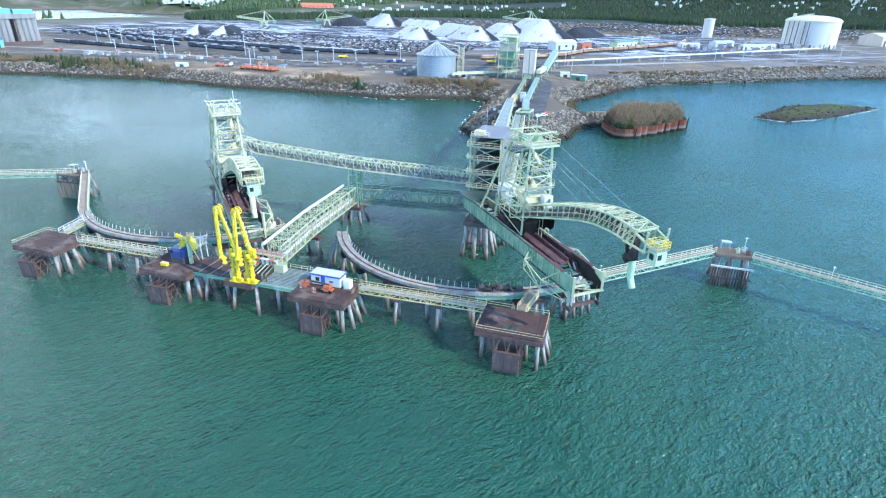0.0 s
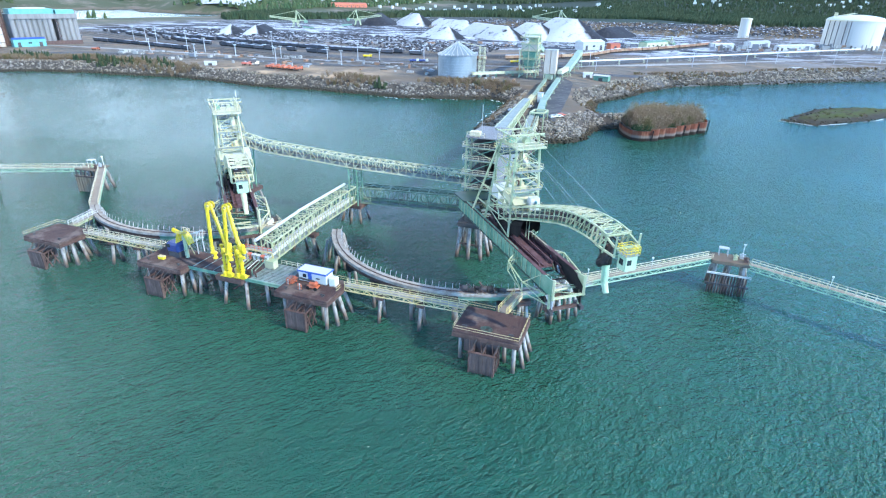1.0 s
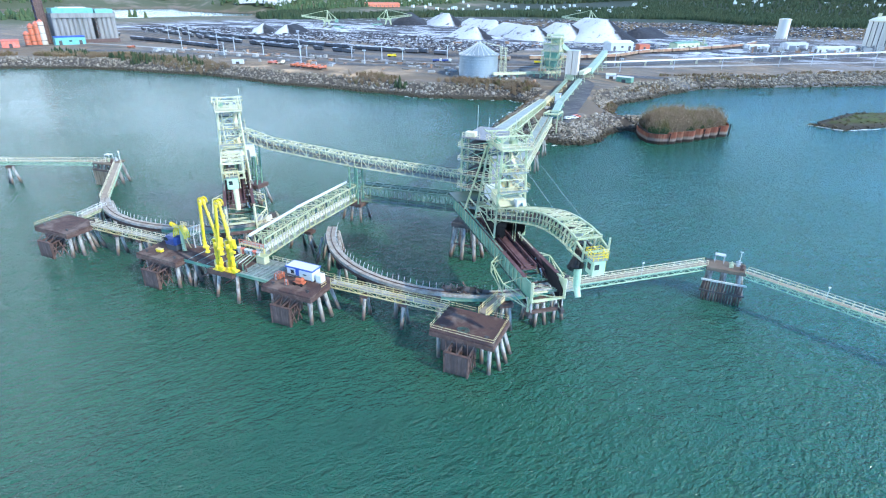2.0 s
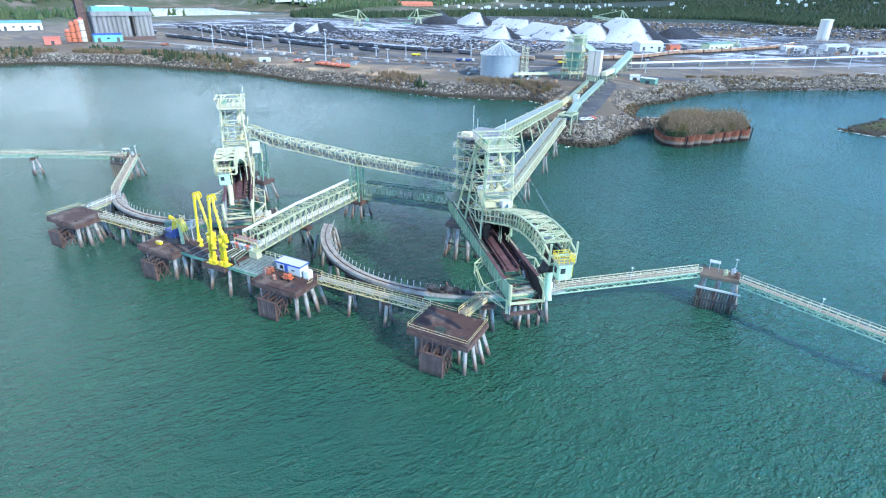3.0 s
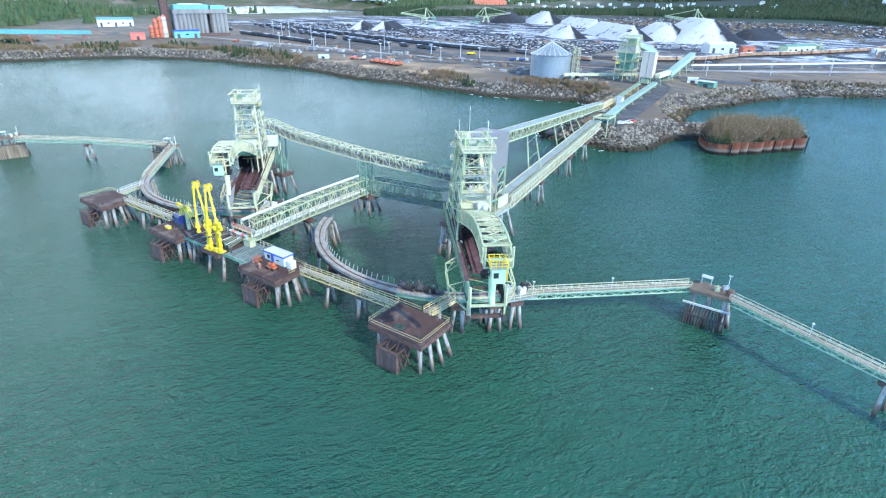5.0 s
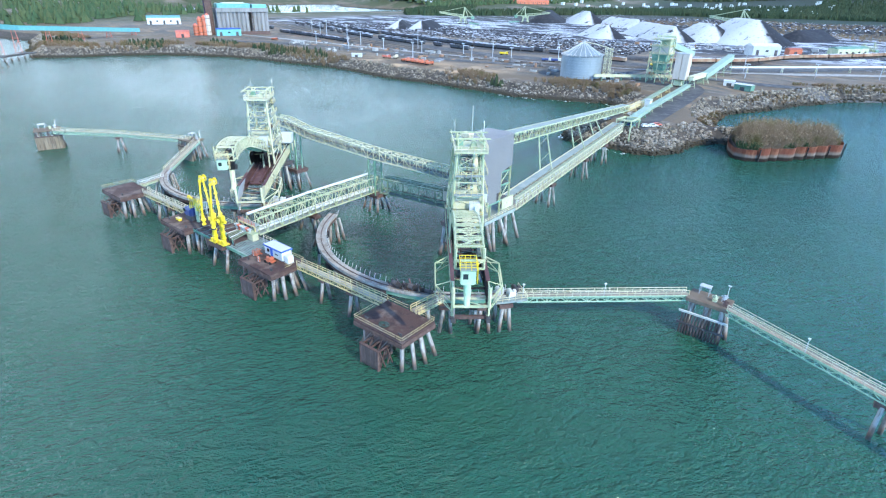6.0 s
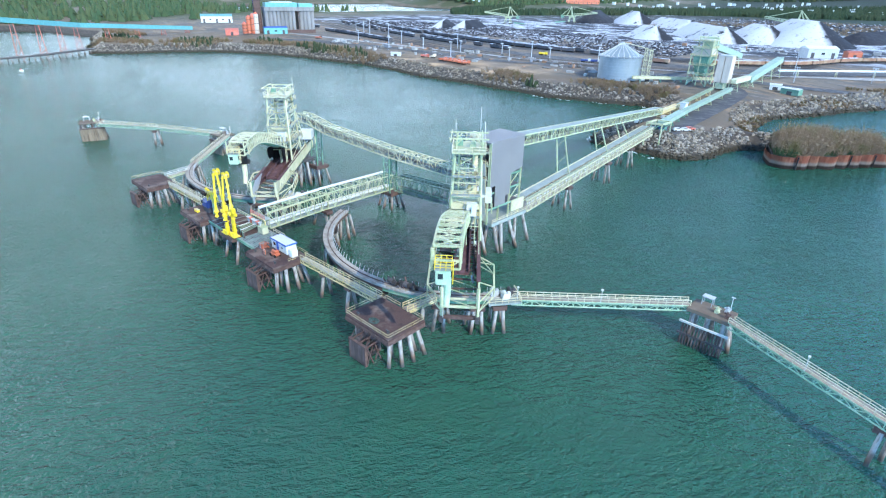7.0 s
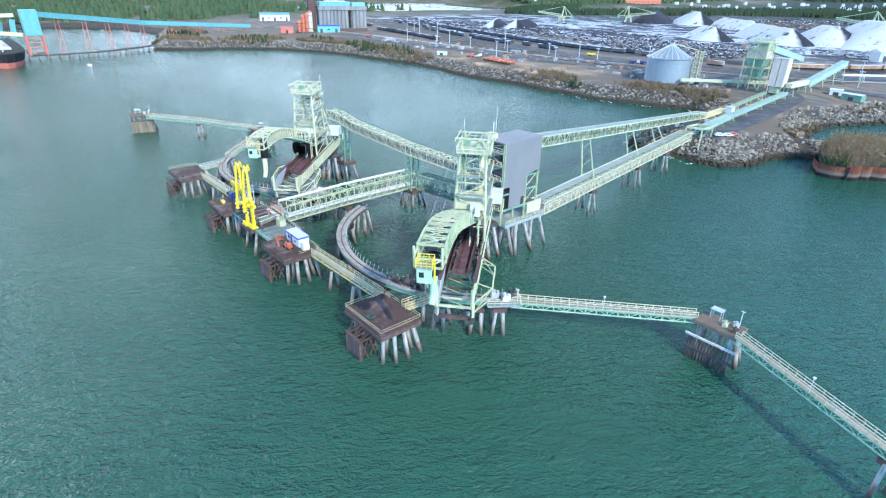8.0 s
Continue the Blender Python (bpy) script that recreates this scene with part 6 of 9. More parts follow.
# ---- transfer tower ----
def transfer_tower():
    t = thing("transfer_tower", (-11.5, 62.5, 0), "steel transfer tower with dark grey cladding and flat roof", "transfer tower")
    x0, x1, y0, y1, top = -16.0, -7.2, 54.0, 68.6, 32.6
    block("roof", (x0 - 0.3, y0 - 0.3, top), (x1 + 0.2, y1 + 0.3, top + 0.3), "clad", t, "flat grey roof sheet", 0.05)
    # east cladding with its stepped lower edge
    prof = [(y0, 20.4), (y0 + 2.6, 20.4), (y0 + 2.6, 14.2), (y1 - 7.2, 14.2), (y1 - 7.2, 16.6), (y1 - 5.4, 16.6), (y1 - 5.4, 22.6), (y1, 23.6), (y1, top), (y0, top)]
    bm = bmesh.new()
    a = [bm.verts.new((x1, y, z)) for y, z in prof]
    b = [bm.verts.new((x1 + 0.12, y, z)) for y, z in prof]
    bm.faces.new(a[::-1])
    bm.faces.new(b)
    for i in range(len(prof)):
        j = (i + 1) % len(prof)
        bm.faces.new((a[i], a[j], b[j], b[i]))
    bmesh.ops.recalc_face_normals(bm, faces=bm.faces[:])
    part("cladding", bm, "clad", t, "dark grey ribbed cladding")
    block("cladding", (x0, y1, 22.0), (x1, y1 + 0.12, top), "clad", t)
    bar("corner_flashing", (x1 + 0.16, y0, 20.4), (x1 + 0.16, y0, top + 0.3), 0.16, 0.16, "mint", t)
    cols = [(x, y) for x in (x0, x1 - 0.3) for y in (y0, y0 + 4.8, y0 + 9.6, y1 - 0.2)]
    for x, y in cols:
        bar("column", (x, y, 9.5), (x, y, top), 0.42, 0.42, "mint", t, "aitch")
    for z in (14.0, 18.6, 22.6, 26.6, 30.2):
        block("floor_deck", (x0 + 0.3, y0 + 0.3, z - 0.12), (x1 - 0.4, y1 - 0.3, z), "dark", t)
        for x in (x0, x1 - 0.3):
            bar("floor_beam", (x, y0, z - 0.3), (x, y1 - 0.2, z - 0.3), 0.3, 0.45, "teal", t)
        for y in (y0, y1 - 0.2):
            bar("floor_beam", (x0, y, z - 0.3), (x1 - 0.3, y, z - 0.3), 0.3, 0.45, "mint", t)
        railing(t, [(x1 - 0.4, y0 - 0.8, z), (x0 - 0.8, y0 - 0.8, z), (x0 - 0.8, y1, z)], "cream", 1.2, 1.6, 0.09)
        block("gallery_walk", (x0 - 0.9, y0 - 0.9, z - 0.1), (x1 - 0.3, y0 - 0.2, z), "grating", t)
        block("gallery_walk", (x0 - 0.9, y0 - 0.2, z - 0.1), (x0 - 0.2, y1, z), "grating", t)
    zs = (9.6, 14.0, 18.6, 22.6, 26.6, 30.2, 32.4)
    for k, (z, z2) in enumerate(zip(zs, zs[1:])):
        bar("brace", (x0, y0, z), (x1 - 0.3, y0, z2), 0.2, 0.2, "teal", t)
        bar("brace", (x0 if k % 2 else x1 - 0.3, y0 + 0.05, z), (x1 - 0.3 if k % 2 else x0, y0 + 0.05, z2), 0.18, 0.18, "mint", t)
        for y in (y0, y0 + 4.8, y0 + 9.6):
            bar("brace", (x0, y, z), (x0, y + 4.7, z2), 0.2, 0.2, "teal", t)
        bar("brace", (x1 - 0.3, y1 - 5.6, z), (x1 - 0.3, y1 - 0.3, z2), 0.2, 0.2, "mint", t)
    # chutes and drives inside
    for x, y, z, w in ((-12, 60, 24, 3.4), (-11.4, 66, 20, 3.0), (-12, 58, 15.5, 2.6)):
        bm = bmesh.new()
        tube_into(bm, (x, y, z + 4), (x + 0.8, y - 1.2, z - 4), w * 0.7, w * 0.35, 4)
        part("chute", bm, "dark", t)
    block("white_panel", (x1 - 0.2, y1 - 4.0, 10.6), (x1 + 0.1, y1 + 2.0, 14.0), "pale", t, "white sheet panel")
    # roof gear
    railing(t, [(x0, y0, top + 0.3), (x0 + 5, y0, top + 0.3)], "cream", 1.2, 1.2, 0.12)
    block("roof_vent", (x0 + 0.6, y0 + 0.6, top + 0.3), (x0 + 3.4, y0 + 2.6, top + 1.6), "cream", t, bevel=0.1)
    bar("whip_aerial", (x0 + 4, y0 + 1, top + 0.3), (x0 + 4, y0 + 1, top + 9), 0.1, 0.1, "grey", t)
    # pier
    p = thing("tower_pier", (-11.5, 64, 0), "brown pier platform on splayed piles below the transfer tower", "pier")
    block("cap", (x0 - 1.0, y0 + 1.2, 8.5), (x1 + 0.7, y1 + 3.0, 9.5), "grating", p, bevel=0.1)
    for x, fx in ((x0 - 0.4, -1.6), (x0 + 4.2, 0.0), (x1 + 0.1, 2.6)):
        for k in range(5):
            y = y0 + 2.6 + k * 3.4
            pile(p, (x, y, 9.0), (x + fx * (0.6 + 0.3 * (k % 3)), y + (-1) ** k * 1.6, -1.5), 0.5)
    railing(p, [(x1 + 0.6, y0 + 1.4, 9.5), (x1 + 0.6, y1 + 2.8, 9.5)], "cream", 1.1, 1.8, 0.1)


transfer_tower()

# ---- trunk galleries to the shore ----
gallery((-11.2, 68.8, 28.9), (-17.0, 104.0, 25.2), "pale green high conveyor gallery from tower towards shore", 3.8, 2.9, 11, "mint", cover=("grating", 0.0, 3.0), floor="grating", chord=0.36, web=0.2)
gallery((-17.0, 104.0, 25.2), (-26.0, 158.0, 19.6), "pale green high conveyor gallery on steel trestles", 3.8, 2.9, 17, "mint", cover=("grating", 0.0, 3.0), chord=0.36, web=0.2)
gallery((-26.0, 158.0, 19.6), (-38.0, 232.0, 12.0), "pale green high conveyor gallery coming down to the causeway", 3.8, 2.9, 22, "mint", cover=("grating", 0.0, 3.0), chord=0.36, web=0.2)
LOW0, LOW1 = (-9.5, 72.0, 8.6), (-25.6, 193.0, 9.6)
cuts = [0.0, 0.26, 0.56, 0.78, 1.0]
for f, g in zip(cuts, cuts[1:]):
    gallery(lerp(LOW0, LOW1, f), lerp(LOW0, LOW1, g), "cream and mint pipe and road bridge to the shore", 5.2, 3.4, max(6, round((g - f) * 48)), "pale", floor="track", belt=False, rails="cream", name="shore_bridge", cover=("grating", -0.9, 2.6), pipes=((1.7, 3.45, 0.22, "sage"), (0.9, 3.4, 0.14, "brown"), (2.3, 2.2, 0.18, "grey")), chord=0.36, web=0.2)
for f in cuts[1:4]:
    x, y, z = lerp(LOW0, LOW1, f)
    pile_bent(x, y, z - 0.4, "brown pile bent under the shore bridge", ((-2.0, -0.6, -3.0, -1.6), (2.2, -0.6, 3.0, -1.8), (-2.0, 0.6, -3.0, 2.2), (2.2, 0.6, 3.2, 2.0)), (3.4, 1.3, 1.1), turn=-8)
    t = thing("conveyor_trestle", (x - 1, y, 0), "pale steel trestle between shore bridge and high conveyor", "trestle")
    zt = 25.2 - (y - 104) * (25.2 - 19.6) / 54
    xc = -17.0 - (y - 104) / 54 * 9
    for dx, dy in ((-2.6, 0.0), (2.6, 0.0)):
        bar("trestle_leg", (x + dx, y + dy, z), (xc + dx * 0.6, y + dy, zt), 0.34, 0.34, "mint", t)
    for k in range(3):
        fz = k / 3
        for dy in (0.0,):
            bar("trestle_brace", (x - 2.6 + (xc - x) * fz, y + dy, z + 0.5 + (zt - z) * fz), (x + 2.4 + (xc - x) * (fz + 0.33), y + dy, z + (zt - z) * (fz + 0.3)), 0.15, 0.15, "mint", t)

# ---- shore: rocks, brush, woods ----
m = Mat("riprap_rock", (0.31, 0.265, 0.205), 0.9)
g = m.t.nodes.new("ShaderNodeNewGeometry")
m.mix(m.times(m.ramp(m.noise(0.05, 4), 0.48, 0.62), 0.6), (0.37, 0.345, 0.30))
m.mix(m.times(m.ramp(m.noise(0.8, 4), 0.5, 0.7), 0.6), (0.17, 0.12, 0.07))
m.mix(m.times(m.ramp(g.outputs["Random Per Island"], 0.15, 1.0), 0.85), (0.065, 0.06, 0.055))
m.mix(m.height(3.0, 1.4), (0.055, 0.045, 0.03))
m.bump(m.noise(2.5, 4), 0.15, 0.5)
M["rock"] = m.m
ICO_BM = bmesh.new()
bmesh.ops.create_icosphere(ICO_BM, subdivisions=1, radius=1.0)
ICO_V = np.array([v.co[:] for v in ICO_BM.verts])
ICO_F = np.array([[v.index for v in f.verts] for f in ICO_BM.faces])
ICO_BM.free()
nr = np.random.RandomState(11)


def stuff_mesh(name, verts, faces, mat, label, category, kind="stuff", soft=False):
    me = bpy.data.meshes.new(name)
    me.from_pydata(verts.tolist(), [], faces.tolist())
    me.update()
    if soft:
        me.polygons.foreach_set("use_smooth", [True] * len(me.polygons))
    me.materials.append(M[mat])
    return tagged(new(name, me), label, category, kind=kind)


def scatter_rocks(name, places, sizes, label, mat="rock"):
    n = len(places)
    v = ICO_V[None] * (1 + 0.5 * (nr.rand(n, len(ICO_V), 1) - 0.5))
    stretch = 0.65 + 0.8 * nr.rand(n, 1, 3)
    places = places + np.c_[np.zeros((n, 2)), (nr.rand(n) - 0.35) * sizes * 1.1]
    v = v * stretch * sizes[:, None, None]
    a = nr.rand(n) * 6.28
    c, s = np.cos(a)[:, None], np.sin(a)[:, None]
    v = np.stack([v[..., 0] * c - v[..., 1] * s, v[..., 0] * s + v[..., 1] * c, v[..., 2] * 0.8], -1) + places[:, None]
    f = ICO_F[None] + (np.arange(n) * len(ICO_V))[:, None, None]
    return stuff_mesh(name, v.reshape(-1, 3), f.reshape(-1, 3), mat, label, "rocks")


def along_coast(first, last, step, lo, hi):
    """Random places on the bank between two corners of the coast."""
    out = []
    for i in range(first, last):
        p, q = np.array(COAST[i], float), np.array(COAST[i + 1], float)
        L = np.hypot(*(q - p))
        for _ in range(int(L / step)):
            d = (q - p) / L
            n = np.array([-d[1], d[0]])
            out.append(p + d * L * nr.rand() + n * (lo + (hi - lo) * nr.rand()))
    xy = np.array(out)
    z = land_height(xy[:, 0], xy[:, 1])
    return np.c_[xy, z], z > -1.0


i_w, i_c0, i_c1, i_e = COAST.index((-837, 190)), COAST.index((-80, 307)), COAST.index((-8, 320)), COAST.index((700, 760))
pts, ok = along_coast(i_w, i_c0, 0.11, -2.5, 14.5)
scatter_rocks("shore_rocks", pts[ok], 0.35 + 0.75 * nr.rand(ok.sum()) ** 2, "grey-brown riprap rocks along the long shore")
pts, ok = along_coast(i_c0, i_c1, 0.05, -2.5, 14.0)
scatter_rocks("causeway_rocks", pts[ok], 0.3 + 0.75 * nr.rand(ok.sum()) ** 2, "mixed grey riprap rocks round the causeway head")
pts, ok = along_coast(i_c1, i_e, 0.10, -2.0, 15.0)
scatter_rocks("bay_rocks", pts[ok], 0.45 + 0.95 * nr.rand(ok.sum()) ** 2, "pale grey riprap rocks round the small bay")
pts = np.array([np.array(ISLET[i]) + (np.array(ISLET[(i + 1) % 6]) - np.array(ISLET[i])) * f + nr.randn(2) * 1.5 for i in range(6) for f in np.linspace(0, 1, 26)])
pts = np.c_[pts, land_height(pts[:, 0], pts[:, 1])]
more = np.c_[105 + 100 * nr.rand(2600), 300 + 88 * nr.rand(2600)]
more = more[inside_by(more[:, 0], more[:, 1], ISLET) > -1.0]
pts = np.concatenate([pts, np.c_[more, land_height(more[:, 0], more[:, 1]) - 0.6]])
m = Mat("wet_moss_rock", (0.050, 0.042, 0.032), 0.85)
g = m.t.nodes.new("ShaderNodeNewGeometry")
m.mix(m.ramp(g.outputs["Random Per Island"], 0.2, 1.0), (0.095, 0.075, 0.05))
m.mix(m.times(m.height(1.8, 2.8), m.ramp(m.noise(0.10, 4, 0.6), 0.48, 0.58)), (0.075, 0.085, 0.03))
M["mossrock"] = m.m
scatter_rocks("islet_rocks", pts, 0.35 + 0.75 * nr.rand(len(pts)) ** 2, "wet brown and mossy rocks of the small islet", "mossrock")

m = Mat("bare_brush", (0.17, 0.115, 0.072), 0.9)
g = m.t.nodes.new("ShaderNodeNewGeometry")
m.mix(m.ramp(g.outputs["Random Per Island"], 0.0, 1.0), (0.26, 0.185, 0.12))
m.mix(m.times(m.ramp(m.noise(0.15, 3), 0.5, 0.65), 0.8), (0.12, 0.105, 0.04))
M["brush"] = m.m
m = Mat("conifer", (0.022, 0.042, 0.022), 0.9)
g = m.t.nodes.new("ShaderNodeNewGeometry")
m.mix(m.ramp(g.outputs["Random Per Island"], 0.0, 1.0), (0.040, 0.058, 0.028))
m.mix(m.times(m.ramp(m.noise(0.01, 3), 0.45, 0.65), 0.7), (0.052, 0.060, 0.030))
M["conifer"] = m.m
m = Mat("bright_conifer", (0.040, 0.075, 0.035), 0.9)
g = m.t.nodes.new("ShaderNodeNewGeometry")
m.mix(m.ramp(g.outputs["Random Per Island"], 0.0, 1.0), (0.075, 0.095, 0.042))
M["conifer2"] = m.m


def brush(name, places, high, per, label, spread=1.2, mat="brush"):
    """Shrubs of thin upward-fanning twigs with small twig tufts."""
    V, F = [], []
    for (x, y, z) in places:
        H = high * (0.6 + 0.7 * nr.rand())
        for _ in range(per):
            a, r = nr.rand() * 6.28, spread * H * 0.45 * nr.rand()
            bx, by = x + r * 0.35 * math.cos(a), y + r * 0.35 * math.sin(a)
            tx, ty, tz = x + r * math.cos(a), y + r * math.sin(a), z + H * (0.45 + 0.55 * nr.rand())
            w = 0.10 + 0.12 * nr.rand()
            k = len(V)
            V += [(bx - w, by, z - 0.3), (bx + w, by + w, z - 0.3), (tx, ty, tz)]
            F.append((k, k + 1, k + 2))
            for _ in range(2):
                f = 0.45 + 0.5 * nr.rand()
                cx, cy, cz = bx + (tx - bx) * f, by + (ty - by) * f, z + (tz - z) * f
                s = 0.35 + 0.5 * nr.rand()
                k = len(V)
                V += [(cx, cy, cz), (cx + s * (nr.rand() - 0.5) * 2, cy + s * (nr.rand() - 0.5) * 2, cz + s * nr.rand()), (cx + s * (nr.rand() - 0.5), cy + s * (nr.rand() - 0.5), cz + s * 1.2 * nr.rand())]
                F.append((k, k + 1, k + 2))
    return stuff_mesh(name, np.array(V), np.array(F), mat, label, "brush")


def patch(cx, cy, rx, ry, n, turn=0.0):
    a, r = nr.rand(n) * 6.28, np.sqrt(nr.rand(n))
    x, y = rx * r * np.cos(a), ry * r * np.sin(a)
    c, s = math.cos(radians(turn)), math.sin(radians(turn))
    px, py = cx + x * c - y * s, cy + x * s + y * c
    return np.c_[px, py, land_height(px, py)]


def woods(name, places, highs, tiers, seg, label, mat="conifer", wide=0.16):
    """Conifers of ragged stacked skirts."""
    pl, H = np.asarray(places, float), np.asarray(highs, float)
    n = len(pl)
    R = H * (wide + 0.10 * nr.rand(n))
    V = np.zeros((n, tiers, seg + 1, 3))
    for t in range(tiers):
        rr = R * (1 - 0.75 * t / tiers)
        j = nr.rand(n, seg)
        a = 6.2832 * (np.arange(seg)[None] + 0.4 * j) / seg
        q = rr[:, None] * (0.55 + 0.75 * j)
        V[:, t, :seg, 0] = pl[:, :1] + q * np.cos(a)
        V[:, t, :seg, 1] = pl[:, 1:2] + q * np.sin(a)
        V[:, t, :seg, 2] = pl[:, 2:] + H[:, None] * (0.08 + 0.80 * t / tiers - 0.06 * j)
        V[:, t, seg] = np.c_[pl[:, 0] + 0.02 * H * (j[:, 0] - 0.5), pl[:, 1], pl[:, 2] + H * min(1.0, 0.42 + 0.72 * (t + 1) / tiers)]
    base = (np.arange(n * tiers) * (seg + 1))[:, None, None]
    F = base + np.array([(i, (i + 1) % seg, seg) for i in range(seg)])[None]
    return stuff_mesh(name, V.reshape(-1, 3), F.reshape(-1, 3), mat, label, "woods")


brush("shore_brush", np.concatenate([patch(-192, 302, 26, 9, 75), patch(-110, 314, 30, 7, 110, 12), patch(-75, 318, 12, 7, 40), patch(-420, 308, 75, 10, 260), patch(-520, 296, 50, 14, 260, 25), patch(-600, 235, 22, 40, 160, -20), patch(-660, 165, 60, 16, 200, 20), patch(-780, 215, 70, 14, 160)]), 4.2, 26, "bare brown winter brush along the shore")
brush("causeway_brush", np.concatenate([patch(-60, 285, 5, 24, 45), patch(-8, 300, 3, 30, 60), patch(2, 258, 12, 4, 40), patch(-52, 212, 4, 12, 20), patch(40, 452, 40, 3, 60, 40), patch(180, 555, 80, 4, 160, 33), patch(70, 470, 60, 3, 120, 38), patch(300, 615, 60, 4, 90, 22), patch(10, 380, 30, 3, 60, 62)]), 1.8, 18, "low dry brush on the causeway banks")
tr = np.concatenate([patch(-452, 302, 36, 6, 60, 5), patch(-163, 296, 6, 3, 7), patch(-395, 310, 20, 4, 18), patch(-600, 240, 22, 24, 60), patch(-690, 182, 50, 14, 60), patch(-540, 296, 30, 9, 30)])
woods("shore_conifers", tr, 3 + 4.5 * nr.rand(len(tr)), 5, 9, "dark green conifers on the shore bank", wide=0.26)


def belt_of_trees(n, front, depth, x0, x1):
    """Trees behind a front line, given as places in order of x."""
    fx, fy = zip(*front)
    x = x0 + (x1 - x0) * nr.rand(n)
    y = np.interp(x, fx, fy) + depth * nr.rand(n) ** 1.6
    return np.c_[x, y, land_height(x, y) - 0.5]


tr = belt_of_trees(24000, [(-900, 1060), (-743, 1393), (-663, 1614), (-525, 1764), (-347, 1803), (-177, 1905), (3, 1944), (159, 1600), (270, 1560), (374, 1600), (720, 1700), (1500, 1800), (3000, 2200)], 900, -900, 2300)
bx, by = -300 + 2900 * nr.rand(13000), 2250 + 1500 * nr.rand(13000)
tr = np.concatenate([tr, np.c_[bx, by, land_height(bx, by) - 0.5]])
woods("far_woods", tr, 8 + 9 * nr.rand(len(tr)), 2, 5, "dark evergreen woods behind the stockyard", wide=0.34)
tr = belt_of_trees(1500, [(-1180, 1420), (-1050, 1150), (-950, 1050), (-880, 1500)], 260, -1180, -900)
woods("point_woods", tr, 8 + 8 * nr.rand(len(tr)), 2, 5, "dark scrub woods on the point beside the inlet", wide=0.34)
px, py = -1000 - 2600 * nr.rand(17000), -100 + 3600 * nr.rand(17000)
pz = land_height(px, py)
sel = (pz > 6) & ((px < -1200) | (py < 480)) & (np.sin(px * 0.004 + 1) + np.cos(py * 0.0052) + 0.7 * np.sin((px + py) * 0.011) > -0.9) & (inside_by(px, py, INLET) < -40)
tr = np.c_[px, py, pz - 0.5][sel]
woods("hill_woods", tr, 13 + 10 * nr.rand(len(tr)), 2, 5, "green conifer woods on the hills across the inlet", "conifer2", 0.36)
tr = belt_of_trees(4500, [(-4000, 3300), (0, 3200), (4000, 3400)], 1000, -3800, 3800)
woods("horizon_woods", tr, 18 + 14 * nr.rand(len(tr)), 2, 4, "distant wooded ridge", wide=0.4)

# dark scrub between yard and woods
px, py = -420 + 1000 * nr.rand(2600), 980 + 560 * nr.rand(2600)
sel = np.sin(px * 0.013 + py * 0.02) + np.sin(px * 0.031 - py * 0.011) > -0.2
tr = np.c_[px, py, land_height(px, py)][sel]
brush("yard_scrub", tr, 7.0, 10, "dark leafless scrub between the stockyard and the woods", 2.0)

# broken water round the islet and the bank
m = Mat("sea_foam", (0.78, 0.82, 0.82), 0.7)
M["foam"] = m.m
V, F = [], []
for poly, n, lo in ((ISLET, 150, -2.2), (COAST[20:30], 60, -3.2)):
    for _ in range(n):
        i = nr.randint(len(poly) - 1)
        p, q = np.array(poly[i], float), np.array(poly[i + 1], float)
        d = (q - p) / np.hypot(*(q - p))
        c = p + (q - p) * nr.rand() + np.array([d[1], -d[0]]) * (-lo * (0.4 + 0.8 * nr.rand()))
        L, w = 0.6 + 2.2 * nr.rand() ** 2, 0.15 + 0.35 * nr.rand()
        k = len(V)
        for j in range(7):
            a = j * 0.8976
            rr = 0.6 + 0.6 * nr.rand()
            o = d * L * rr * math.cos(a) + np.array([d[1], -d[0]]) * w * rr * math.sin(a)
            V.append((c[0] + o[0], c[1] + o[1], 0.06))
        F.append(tuple(range(k, k + 7)))
stuff_mesh("foam_flecks", np.array(V), np.array(F), "foam", "white foam flecks along the rocks", "foam")

# ---- cell island ----
m = Mat("rusty_sheet_piling", (0.27, 0.095, 0.06), 0.85)
m.mix(m.ramp(m.noise(0.35, 5, 0.6, (1, 1, 0.5)), 0.45, 0.62), (0.34, 0.15, 0.09))
m.mix(m.times(m.ramp(m.noise(1.3, 5, 0.6, (1, 1, 0.2)), 0.5, 0.7), 0.6), (0.16, 0.06, 0.04))
m.mix(m.height(3.4, 2.4), (0.30, 0.24, 0.20))
m.mix(m.height(1.9, 1.2), (0.05, 0.035, 0.03))
M["sheetpile"] = m.m
t = thing("sheet_pile_island", (44, 245, 0), "rusty sheet-pile cell island overgrown with bare brush", "island")
P0, P1 = Vector((32.0, 218.2, 0)), Vector((61.0, 255.6, 0))
di = (P1 - P0).normalized()
ni = Vector((-di.y, di.x, 0))
CELLS = [0.0, 6.6, 11.4, 20.6, 26.4, 32.6, 38.6, (P1 - P0).length]


